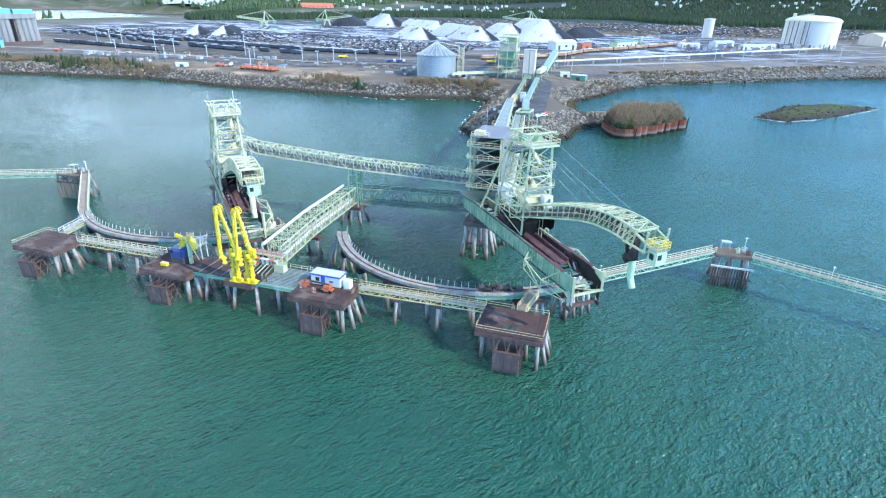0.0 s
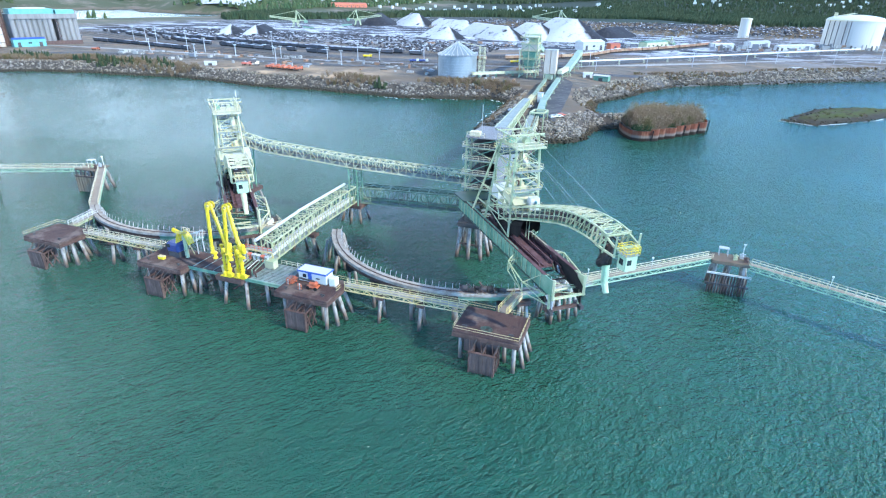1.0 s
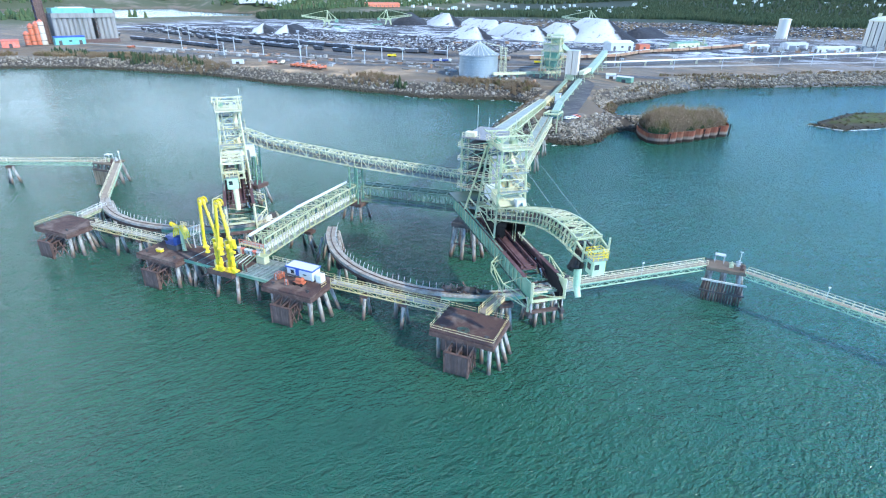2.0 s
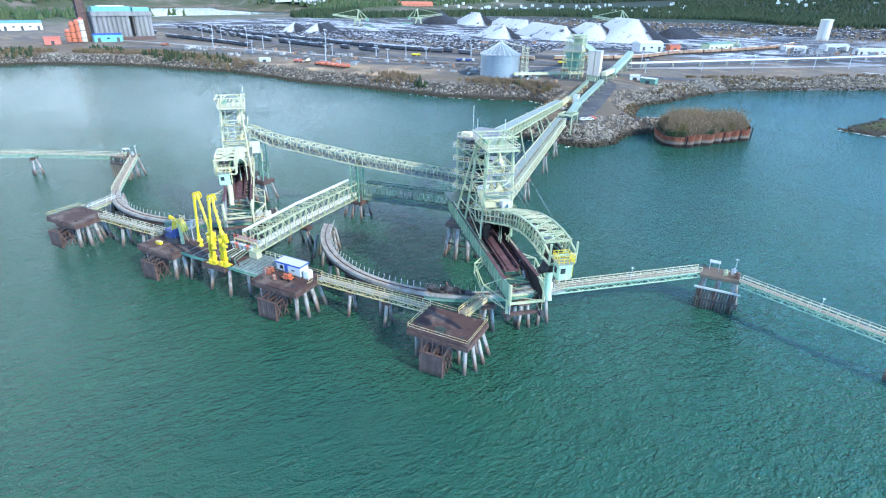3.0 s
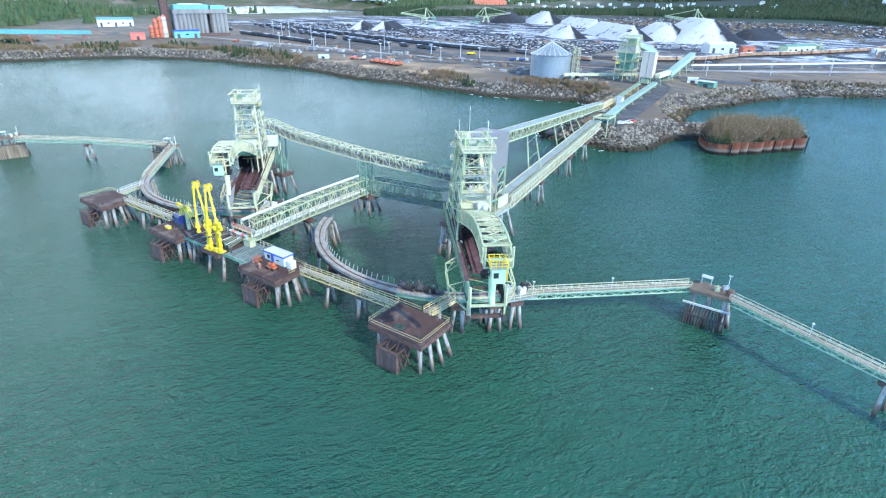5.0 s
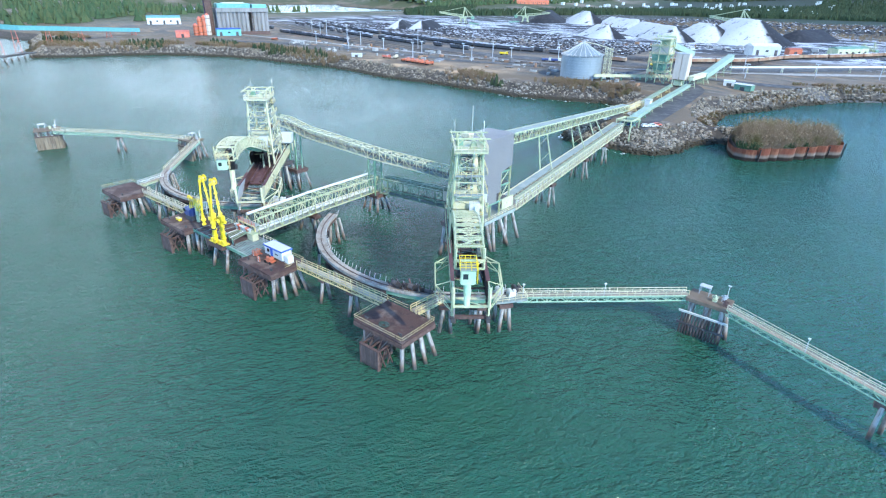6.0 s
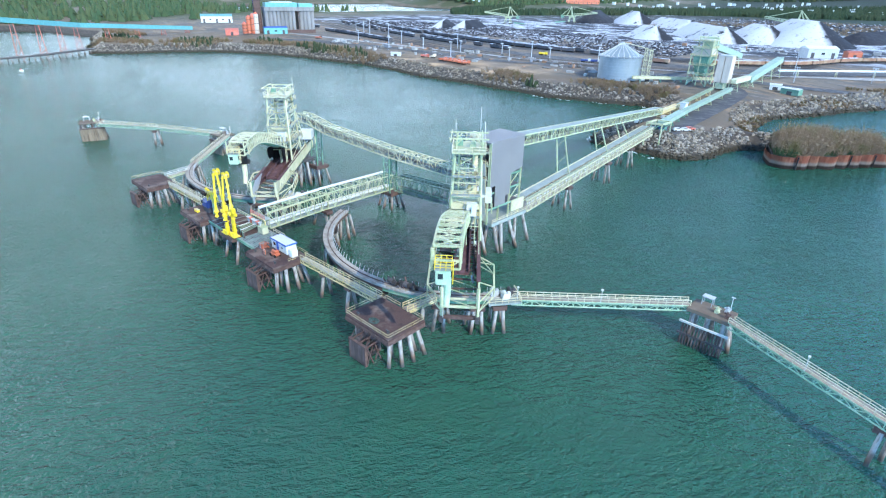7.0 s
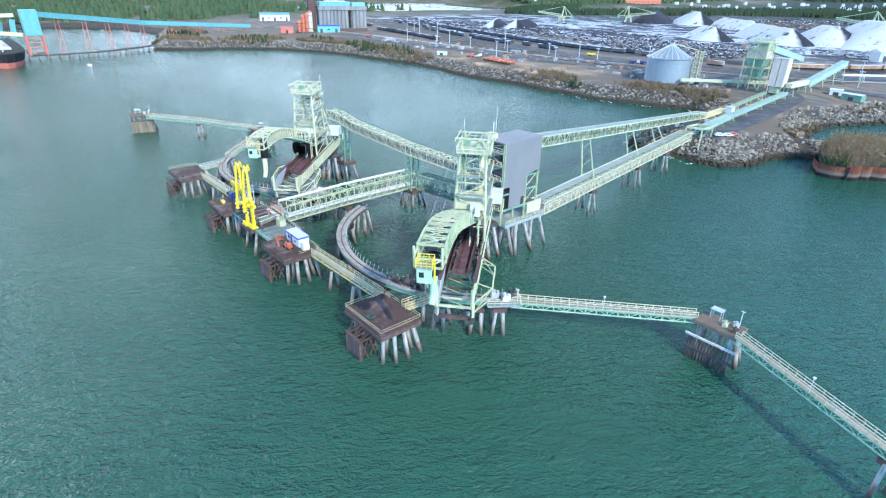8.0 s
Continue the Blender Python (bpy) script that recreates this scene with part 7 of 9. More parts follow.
def sheet_cell(p, q, top, bulge):
    """One bowed sheet-pile cell of ribbed steel sheets between two corners."""
    bm = bmesh.new()
    p, q = Vector(p), Vector(q)
    d = (q - p).normalized()
    n = Vector((d.y, -d.x, 0))
    seg = max(8, round((q - p).length / 0.7))
    rows = [[], []]
    for j in range(seg + 1):
        f = j / seg
        c = p.lerp(q, f) + n * (bulge * math.sin(math.pi * f) + (0.06 if j % 2 else 0.0))
        for r, z in zip(rows, (-1.5, top)):
            r.append(bm.verts.new((c.x, c.y, z)))
    for j in range(seg):
        bm.faces.new((rows[0][j], rows[0][j + 1], rows[1][j + 1], rows[1][j]))
    bmesh.ops.solidify(bm, geom=bm.faces[:], thickness=0.25)
    part("sheet_cell", bm, "sheetpile", t)


for k, (f, g) in enumerate(zip(CELLS, CELLS[1:])):
    sheet_cell(P0 + di * f, P0 + di * g, 6.2 - (0.0, 0.3, 0.5, 0.1, 0.4, 0.2, 0.0)[k], 0.24 * (g - f))
    if k in (0, 3, 5, 6):
        at = P0 + di * (g if k else 0.2) - ni * 0.8
        bar("fender_post", at + Vector((0, 0, -1.5)), at + Vector((0.3, 0, 6.6 if k > 5 else 5.6)), 0.55, 0.55, "black", t)
WEST = Vector((22.4, 216.8, 0))
sheet_cell(WEST, P0, 5.2, 1.6)
sheet_cell((14.6, 238.0, 0), WEST, 5.0, 1.2)
sheet_cell(P1, (57.5, 268.0, 0), 5.8, 1.2)
bm = bmesh.new()
quad = [WEST + Vector((0.3, 0.6, 0)), P0 + ni * 0.4, P1 + ni * 0.4, Vector((57.0, 268.0, 0)), Vector((15.2, 238.2, 0))]
lo = [bm.verts.new(v + Vector((0, 0, 0.5))) for v in quad]
hi = [bm.verts.new(v + Vector((0, 0, 5.0))) for v in quad]
bm.faces.new(hi)
for i in range(5):
    bm.faces.new((lo[i], lo[(i + 1) % 5], hi[(i + 1) % 5], hi[i]))
part("earth_fill", bm, "ground", t)


def on_island(n, z, margin=0.8):
    """Random places inside the cells."""
    out = []
    poly = [(v.x, v.y) for v in quad]
    while len(out) < n:
        x, y = 15 + 47 * nr.rand(), 216 + 53 * nr.rand()
        if inside_by(np.array([x]), np.array([y]), poly)[0] > margin:
            out.append((x, y, z))
    return np.array(out)


pl = on_island(300, 4.9)
edge = inside_by(pl[:, 0], pl[:, 1], [(v.x, v.y) for v in quad])
brush("island_brush", pl[edge > 5.5], 10.5, 90, "tall bare grey-brown brush on the cell island")
brush("island_mid_brush", pl[(edge > 2.6) & (edge <= 5.5)], 7.0, 80, "bare grey-brown brush round the island's middle")
brush("island_edge_brush", pl[edge <= 2.6], 3.2, 60, "bare brown brush hanging over the island edge")
woods("island_conifers", on_island(14, 4.9, 2.0), 5.0 + 4.0 * nr.rand(14), 5, 9, "small young conifers among the island brush")
low = np.concatenate([on_island(50, 4.9), np.array([(WEST + (P0 - WEST) * nr.rand() + Vector((0.0, 1.0 + 3.0 * nr.rand(), 4.9)))[:] for _ in range(40)])])
brush("island_undergrowth", low, 2.8, 30, "low olive undergrowth on the island edge", 1.6, "conifer2")

# ---- roads ----
m = Mat("asphalt", (0.075, 0.075, 0.078), 0.8)
m.mix(m.ramp(m.noise(0.08, 5, 0.6), 0.45, 0.65), (0.13, 0.125, 0.12))
m.mix(m.times(m.ramp(m.noise(0.3, 5), 0.52, 0.7), 0.6), (0.20, 0.19, 0.18))
M["asphalt"] = m.m
m = Mat("pale_gravel", (0.36, 0.35, 0.33), 0.9)
m.mix(m.ramp(m.noise(0.2, 5, 0.6), 0.45, 0.65), (0.25, 0.235, 0.22))
M["gravel"] = m.m


def smooth_line(points, step=6.0):
    pts = [Vector(p) for p in points]
    pts = [pts[0] * 2 - pts[1]] + pts + [pts[-1] * 2 - pts[-2]]
    out = []
    for a, b, c, d in zip(pts, pts[1:], pts[2:], pts[3:]):
        n = max(1, int((c - b).length / step))
        for i in range(n):
            f = i / n
            out.append(0.5 * (2 * b + (c - a) * f + (2 * a - 5 * b + 4 * c - d) * f * f + (3 * b - a - 3 * c + d) * f ** 3))
    return out + [pts[-2]]


def ribbon(name, points, width, mat, label, lift=0.12, kind="structure", thick=0.0):
    line = smooth_line([(x, y, 0) for x, y in points])
    xs = np.array([p.x for p in line])
    ys = np.array([p.y for p in line])
    bm = bmesh.new()
    prev = None
    for i, p in enumerate(line):
        d = (line[min(i + 1, len(line) - 1)] - line[max(i - 1, 0)]).normalized()
        n = Vector((d.y, -d.x, 0)) * width / 2
        row = []
        five = [p - n, p - n / 2, p, p + n / 2, p + n]
        zs = land_height(np.array([q.x for q in five]), np.array([q.y for q in five]))
        for q, z in zip(five, zs):
            row.append(bm.verts.new((q.x, q.y, float(z) + lift)))
        if prev:
            for j in range(4):
                bm.faces.new((prev[j], prev[j + 1], row[j + 1], row[j]))
        prev = row
    bmesh.ops.recalc_face_normals(bm, faces=bm.faces[:])
    return tagged(part(name, bm, mat), label, "road", kind=kind)


ribbon("road", [(-24, 206), (-27, 240), (-30, 280), (-34, 320), (-40, 352), (-70, 372), (-120, 380)], 17, "asphalt", "dark asphalt causeway road", 0.25)
ribbon("road", [(-560, 318), (-480, 340), (-396, 352), (-310, 352), (-238, 350), (-140, 376), (-60, 388), (40, 430), (160, 520), (330, 640), (620, 790)], 12, "asphalt", "worn grey shore road", 0.3)
ribbon("road", [(-640, 372), (-500, 372), (-400, 376), (-280, 378), (-180, 392), (-60, 430), (60, 520), (180, 620), (330, 730)], 9, "gravel", "pale gravel service road", 0.34)
ribbon("track_bed", [(-800, 585), (-640, 520), (-500, 470), (-320, 425), (-225, 414), (-140, 438), (-30, 478), (85, 620), (160, 690), (300, 800)], 22, "asphalt", "dark ballast of the railway loop", 0.2)
ribbon("track_bed", [(-780, 640), (-640, 560), (-500, 520), (-320, 470), (-200, 470), (-110, 520), (-48, 580), (20, 668), (62, 738), (97, 815), (120, 900)], 24, "asphalt", "dark ballast of the railway loop", 0.22)
m = Mat("rail_line", (0.045, 0.040, 0.040), 0.8)
m.mix(m.ramp(m.noise(0.5, 4), 0.45, 0.65), (0.10, 0.085, 0.075))
M["railline"] = m.m
for k, (a, b) in enumerate(((-46, 0.55), (-34, 0.35), (-22, 0.5), (52, 0.4), (60, 0.55), (68, 0.45), (76, 0.4), (86, 0.55))):
    ribbon("rail_line", [(-900, 630 + a), (-760, 575 + a), (-640, 522 + a), (-500, 472 + a), (-330, 430 + a), (-225, 416 + a), (-120, 436 + a * 0.8), (-30, 470 + a * 0.9)], 3.0, "railline", "dark railway line across the yard", 0.42)
ribbon("pavement", [(-61, 300), (-57, 272), (-52, 250), (-46, 238)], 5, "gravel", "pale gravel ramp beside the causeway", 0.3)

# ---- vehicles on the causeway ----


def car(x, y, z, turn, mat, label):
    t = thing("car", (x, y, z), label, "car", "cars parked on the causeway")
    m = pose(x, y, z, 0, 0, turn)
    bm = bmesh.new()
    prof = [(-2.3, 0.35), (2.3, 0.35), (2.3, 0.85), (1.2, 0.98), (0.6, 1.55), (-1.5, 1.6), (-2.2, 1.0)]
    a = [bm.verts.new(m @ Vector((u, -0.9, v))) for u, v in prof]
    b = [bm.verts.new(m @ Vector((u, 0.9, v))) for u, v in prof]
    bm.faces.new(a)
    bm.faces.new(b[::-1])
    for i in range(len(prof)):
        j = (i + 1) % len(prof)
        bm.faces.new((a[i], b[i], b[j], a[j]))
    bmesh.ops.recalc_face_normals(bm, faces=bm.faces[:])
    part("body", bm, mat, t)
    block("side_window", (-1.4, -0.93, 1.02), (0.5, 0.93, 1.42), "glass", t, turn=m)
    for u in (-1.4, 1.4):
        for v in (-0.85, 0.85):
            bm = bmesh.new()
            tube_into(bm, (u, v - 0.1, 0.34), (u, v + 0.1, 0.34), 0.34, None, 12)
            bm.transform(m)
            part("wheel", bm, "rubber", t)
    return t


def ground_at(x, y):
    return float(land_height(np.array([float(x)]), np.array([float(y)]))[0])


for x, y, a, mat, lab in ((-29.0, 208, 60, "white", "white van parked beside the conveyor frame"), (-25.5, 209.5, 65, "navy", "dark blue car parked on the causeway"), (-18.6, 211.6, 50, "white", "white car parked at the causeway edge"), (-16.0, 214.4, 50, "white", "white pickup parked at the causeway edge"), (-15.4, 218.4, 50, "salmon", "red car parked at the causeway edge"), (-40, 214, 80, "white", "white car under the high conveyor"), (-44, 220, 80, "grey", "grey car under the high conveyor"), (-36, 236, 80, "grey", "grey car under the high conveyor")):
    car(x, y, ground_at(x, y) + 0.25, a, mat, lab)

# ---- terminal on land ----
m = Mat("corrugated_galvanised", (0.23, 0.275, 0.30), 0.5, 0.15)
wv = m.node("ShaderNodeTexWave", Scale=1.2)
wv.bands_direction = "Z"
m.link(m.place(), wv.inputs["Vector"])
m.mix(m.ramp(m.noise(0.25, 5, 0.6, (1, 1, 0.4)), 0.45, 0.7), (0.18, 0.22, 0.245)).bump(wv.outputs["Fac"], 0.06, 0.4)
M["galv"] = m.m
m = Mat("weathered_concrete", (0.25, 0.24, 0.23), 0.85)
m.mix(m.ramp(m.noise(0.12, 5, 0.6, (1, 1, 0.15)), 0.45, 0.65), (0.17, 0.165, 0.155))
m.mix(m.times(m.ramp(m.noise(0.5, 5, 0.6, (1, 1, 0.08)), 0.5, 0.7), 0.6), (0.14, 0.13, 0.12))
M["concrete"] = m.m
m = Mat("beige_sheet", (0.52, 0.45, 0.37), 0.7)
m.mix(m.ramp(m.noise(0.3, 4, 0.6, (1, 1, 0.3)), 0.45, 0.7), (0.44, 0.38, 0.32))
M["beige"] = m.m
m = Mat("streaked_white_tank", (0.50, 0.485, 0.44), 0.6)
m.mix(m.times(m.ramp(m.noise(0.12, 6, 0.65, (1, 1, 0.05)), 0.54, 0.66), 0.75), (0.30, 0.28, 0.26))
M["tankwhite"] = m.m
m = Mat("coal_and_snow", (0.028, 0.029, 0.034), 0.85)
g = m.t.nodes.new("ShaderNodeNewGeometry")
dt = m.t.nodes.new("ShaderNodeVectorMath")
dt.operation = "DOT_PRODUCT"
dt.inputs[1].default_value = (0.93, 0.25, 0.0)
m.link(g.outputs["Normal"], dt.inputs[0])
m.mix(m.times(m.ramp(dt.outputs["Value"], 0.30, 0.16), m.ramp(m.noise(0.05, 7, 0.65), 0.36, 0.42)), (0.50, 0.51, 0.53))
m.mix(m.times(m.ramp(m.noise(0.25, 6, 0.7), 0.56, 0.66), 0.55), (0.10, 0.105, 0.115))
M["coalsnow"] = m.m
m = Mat("coal", (0.03, 0.031, 0.037), 0.85)
m.mix(m.ramp(m.noise(0.2, 5), 0.45, 0.7), (0.055, 0.056, 0.06))
M["coal"] = m.m
m = Mat("snowy_load", (0.06, 0.06, 0.065), 0.85)
m.mix(m.ramp(m.noise(0.06, 5, 0.6), 0.44, 0.5), (0.55, 0.58, 0.62))
M["load"] = m.m
m = Mat("brown_wagon", (0.30, 0.17, 0.11), 0.8)
m.mix(m.ramp(m.noise(0.15, 4), 0.45, 0.65), (0.42, 0.30, 0.20)).vary(0.4)
M["wagon"] = m.m
m = Mat("dark_wagon", (0.085, 0.09, 0.10), 0.8)
m.mix(m.ramp(m.noise(0.1, 4), 0.45, 0.65), (0.14, 0.12, 0.115)).vary(0.5)
M["darkwagon"] = m.m


def silo(x, y):
    z0, r, eave, peak = ground_at(x, y), 15.2, 26.6, 35.6
    t = thing("storage_silo", (x, y, z0), "round corrugated galvanised silo with conical roof", "silo")
    for k in range(8):
        z, z2 = z0 + (eave - z0) * k / 8, z0 + (eave - z0) * (k + 1) / 8
        bm = bmesh.new()
        for v in tube_into(bm, (x, y, z), (x, y, z2 - 0.06), r - 0.03 * (k % 2), None, 64):
            pass
        part("wall_ring", bm, "galv", t, soft=False)
    bm = bmesh.new()
    tube_into(bm, (x, y, eave), (x, y, peak), r + 0.5, 1.2, 40)
    part("roof", bm, "galv", t, "ribbed conical roof")
    for k in range(20):
        a = 6.2832 * k / 20
        c, s = math.cos(a), math.sin(a)
        bar("roof_rib", (x + (r + 0.5) * c, y + (r + 0.5) * s, eave + 0.12), (x + 1.3 * c, y + 1.3 * s, peak + 0.1), 0.22, 0.22, "white", t)
    for k in range(26):
        a = 6.2832 * k / 26
        c, s = math.cos(a), math.sin(a)
        bar("eave_vent", (x + (r - 0.6) * c, y + (r - 0.6) * s, eave + 1.3), (x + (r + 0.7) * c, y + (r + 0.7) * s, eave + 0.7), 0.9, 0.7, "grey", t)
    bm = bmesh.new()
    tube_into(bm, (x, y, peak - 0.4), (x, y, peak + 1.2), 1.6, 1.4, 16)
    part("roof_cap", bm, "grey", t)
    # lattice stair tower at its side
    sx, sy = x + 16.6, y + 3.0
    s = thing("stair_tower", (sx, sy, z0), "pale green lattice stair tower beside the silo", "stair tower")
    for dx, dy in ((0, 0), (4, 0), (0, 4), (4, 4)):
        bar("leg", (sx + dx, sy + dy, z0), (sx + dx, sy + dy, 33), 0.35, 0.35, "pale", s)
    for k in range(6):
        z = z0 + k * 3.5
        for a, b in (((0, 0), (4, 0)), ((0, 4), (4, 4)), ((0, 0), (0, 4)), ((4, 0), (4, 4))):
            bar("tie", (sx + a[0], sy + a[1], z + 3.5), (sx + b[0], sy + b[1], z + 3.5), 0.25, 0.25, "pale", s)
            bar("brace", (sx + a[0], sy + a[1], z), (sx + b[0], sy + b[1], z + 3.5), 0.2, 0.2, "pale", s)
    bar("roof_walk", (sx + 1, sy + 2, 33), (x + 2, y, peak + 0.6), 1.2, 0.4, "pale", s)


silo(-119, 342)


def land_tower(x, y):
    z0 = ground_at(x, y)
    t = thing("rail_transfer_tower", (x, y, z0), "mint green transfer tower with open steel frame", "transfer tower")
    w, d, top = 6.4, 5.6, 40.5
    levels = [z0, 19, 25, 31, 36, top]
    for dx in (-w, 0, w):
        for dy in (-d, d):
            bar("column", (x + dx, y + dy, z0), (x + dx, y + dy, 31 if dx < 0 else top), 0.6, 0.6, "mint", t)
    for k, (z, z2) in enumerate(zip(levels, levels[1:])):
        for dy in (-d, d):
            bar("beam", (x - w, y + dy, z2), (x + w, y + dy, z2), 0.45, 0.5, "mint", t)
            bar("brace", (x - w, y + dy, z), (x, y + dy, z2), 0.28, 0.28, "teal", t)
            bar("brace", (x + w, y + dy, z), (x, y + dy, z2), 0.28, 0.28, "teal", t)
        for dx in (-w, w):
            bar("beam", (x + dx, y - d, z2), (x + dx, y + d, z2), 0.45, 0.5, "mint", t)
            bar("brace", (x + dx, y - d, z), (x + dx, y + d, z2), 0.28, 0.28, "teal", t)
        block("floor", (x - w, y - d, z2 - 0.2), (x + w, y + d, z2), "grating", t)
        railing(t, [(x - w - 0.6, y - d - 0.6, z2), (x + w + 0.6, y - d - 0.6, z2), (x + w + 0.6, y + d, z2)], "ochre", 1.3, 2.6, 0.18)
    bm = bmesh.new()
    tube_into(bm, (x, y, 30.6), (x, y, 17.6), 7.6, 3.6, 4)
    bmesh.ops.rotate(bm, verts=bm.verts, cent=(x, y, 0), matrix=Matrix.Rotation(radians(45), 3, "Z"))
    part("surge_hopper", bm, "teal", t, "green steel surge hopper")
    block("top_house", (x - w + 0.5, y - d + 0.4, 31.2), (x + w - 0.4, y + d - 0.4, 35.8), "beige", t, "beige sheet-clad house", 0.1)
    bm = bmesh.new()
    beam_into(bm, (x - 5, y, 42.6), (x + 8, y, 42.6), 2.2, 1.4)
    part("head_gantry", bm, "mint", t)
    block("head_house", (x - 1, y - 3, 36.2), (x + 6, y + 3, 40.4), "mint", t, bevel=0.1)
    for dx in (-4.6, 7):
        bar("gantry_post", (x + dx, y, 36), (x + dx, y, 42), 0.4, 0.4, "mint", t)


land_tower(-64, 354)


def clad_conveyor(p, q, w, h, mat, label, legs=(), leg_mat="mint", name="covered_conveyor", trim=None, ground=None):
    """A box gallery with ribs and trestle legs."""
    mid = lerp(p, q, 0.5)
    t = thing(name, (mid[0], mid[1], 0 if ground is None else ground), label, "conveyor")
    bm = bmesh.new()
    beam_into(bm, p, q, w, h)
    part("box_gallery", bm, mat, t)
    n = max(3, int((Vector(q) - Vector(p)).length / 9))
    s = across(p, q)
    for k in range(n + 1):
        c = Vector(lerp(p, q, k / n))
        bar("rib", c - s * (w / 2 + 0.05) + Vector((0, 0, -h / 2)), c - s * (w / 2 + 0.05) + Vector((0, 0, h / 2)), 0.25, 0.2, trim or mat, t)
    for side in (-1, 1):
        bar("edge_trim", Vector(p) + s * side * w / 2 + Vector((0, 0, h / 2)), Vector(q) + s * side * w / 2 + Vector((0, 0, h / 2)), 0.3, 0.3, trim or mat, t)
        bar("edge_trim", Vector(p) + s * side * w / 2 - Vector((0, 0, h / 2)), Vector(q) + s * side * w / 2 - Vector((0, 0, h / 2)), 0.3, 0.3, trim or mat, t)
    for f in legs:
        c = Vector(lerp(p, q, f))
        gz = max(0.5, ground_at(c.x, c.y))
        for side in (-1, 1):
            bar("leg", Vector((c.x, c.y, gz)) + s * side * w * 0.75, c + s * side * w * 0.4 - Vector((0, 0, h / 2)), 0.4, 0.4, leg_mat, t)
        for k in range(2):
            zz = gz + (c.z - h / 2 - gz) * (k + 0.5) / 2.2
            bar("leg_tie", Vector((c.x, c.y, zz)) - s * w * 0.65, Vector((c.x, c.y, zz)) + s * w * 0.65, 0.25, 0.25, leg_mat, t)
            bar("leg_brace", Vector((c.x, c.y, gz + (zz - gz) * 0.3)) - s * w * 0.7, Vector((c.x, c.y, zz)) + s * w * 0.65, 0.2, 0.2, leg_mat, t)
    return t


clad_conveyor((-63, 352, 39.0), (-80, 485, 21.0), 4.2, 4.0, "cladgreen", "mint green covered conveyor running down to the stockyard", (0.55, 0.9))
clad_conveyor((-38.5, 345, 17.4), (-37.5, 372, 17.6), 3.2, 2.6, "pale", "short pale conveyor beside the beige tower", (0.15, 0.85))
clad_conveyor((-37.5, 372, 16.2), (-37.2, 440, 25.0), 4.4, 3.6, "cladgreen", "mint green inclined covered conveyor", (0.05, 0.35, 0.65, 0.95), "mint")
clad_conveyor((-37.2, 444, 16.5), (70, 560, 16.5), 1.5, 0.9, "white", "long white overhead conveyor beside the railway", (0.1, 0.3, 0.5, 0.7, 0.9), "pale")
clad_conveyor((70, 560, 16.5), (262, 770, 16.5), 1.5, 0.9, "white", "long white overhead conveyor beside the railway", (0.1, 0.3, 0.5, 0.7, 0.9), "pale")
clad_conveyor((-103.5, 333, 14.2), (-60, 372, 14.2), 1.8, 1.6, "pale", "low pale conveyor from the silo to the tower", (0.1, 0.35, 0.6, 0.9), "teal")
clad_conveyor((-38.0, 233, 12.2), (-40.5, 262, 12.0), 2.4, 1.5, "ochre", "yellow covered conveyor along the causeway", (0.1, 0.5, 0.9), "ochre")
clad_conveyor((-40.5, 262, 11.8), (-46, 330, 13.6), 1.8, 1.2, "sage", "low grey-green conveyor along the causeway", (0.05, 0.3, 0.6, 0.9), "ochre")
clad_conveyor((-24.8, 206, 12.6), (-31.0, 246, 11.8), 3.4, 1.8, "cladgreen", "mint green covered conveyor along the causeway road", (0.05, 0.35, 0.65, 0.95), "teal")
clad_conveyor((-31.0, 246, 11.6), (-38.4, 342, 13.2), 2.8, 1.6, "cladgreen", "low pale green conveyor along the causeway road", (0.05, 0.25, 0.5, 0.75, 0.95), "mint")
clad_conveyor((-29.5, 228, 10.8), (-32.5, 250, 10.4), 2.0, 1.6, "ochre", "short yellow walkway housing by the road", (0.1, 0.9), "ochre")
t = thing("portal_frame", (-24, 203, 9), "mint green steel portal where the bridge lands", "portal frame")
for x, y in ((-28.6, 198), (-21.6, 199), (-28.0, 207), (-21.0, 208)):
    bar("column", (x, y, ground_at(x, y)), (x, y, 13.6), 0.5, 0.5, "mint", t)
for a, b in (((-28.6, 198), (-21.6, 199)), ((-28.0, 207), (-21.0, 208)), ((-28.6, 198), (-28.0, 207)), ((-21.6, 199), (-21.0, 208))):
    bar("beam", (*a, 13.6), (*b, 13.6), 0.6, 0.8, "mint", t)
    bar("brace", (*a, 10), (*b, 13.4), 0.25, 0.25, "teal", t)
t = thing("sample_house", (-42, 250, 9), "small white sampling house beside the conveyor", "hut")
block("wall", (-36.6, 256, 9.0), (-33.6, 259.5, 14.6), "white", t, bevel=0.08)
block("hut_roof", (-36.9, 255.7, 14.6), (-33.3, 259.8, 14.9), "grey", t)

t = thing("beige_tower", (-46, 346, 12), "tall beige sheet-clad tower on steel legs", "tower")
for a in (-50.2, -45.6):
    block("clad_shaft", (a, 342, 16.2), (a + 4.2, 349, 33.0), "beige", t, bevel=0.1)
    block("shaft_cap", (a - 0.15, 341.8, 33.0), (a + 4.35, 349.2, 33.3), "grey", t)
for x in (-49.8, -46, -42):
    for y in (342.5, 348.5):
        bar("leg", (x, y, 12), (x, y, 16.4), 0.5, 0.5, "mint", t)
block("base_house", (-49, 343, 12), (-44, 348, 15.6), "mint", t)


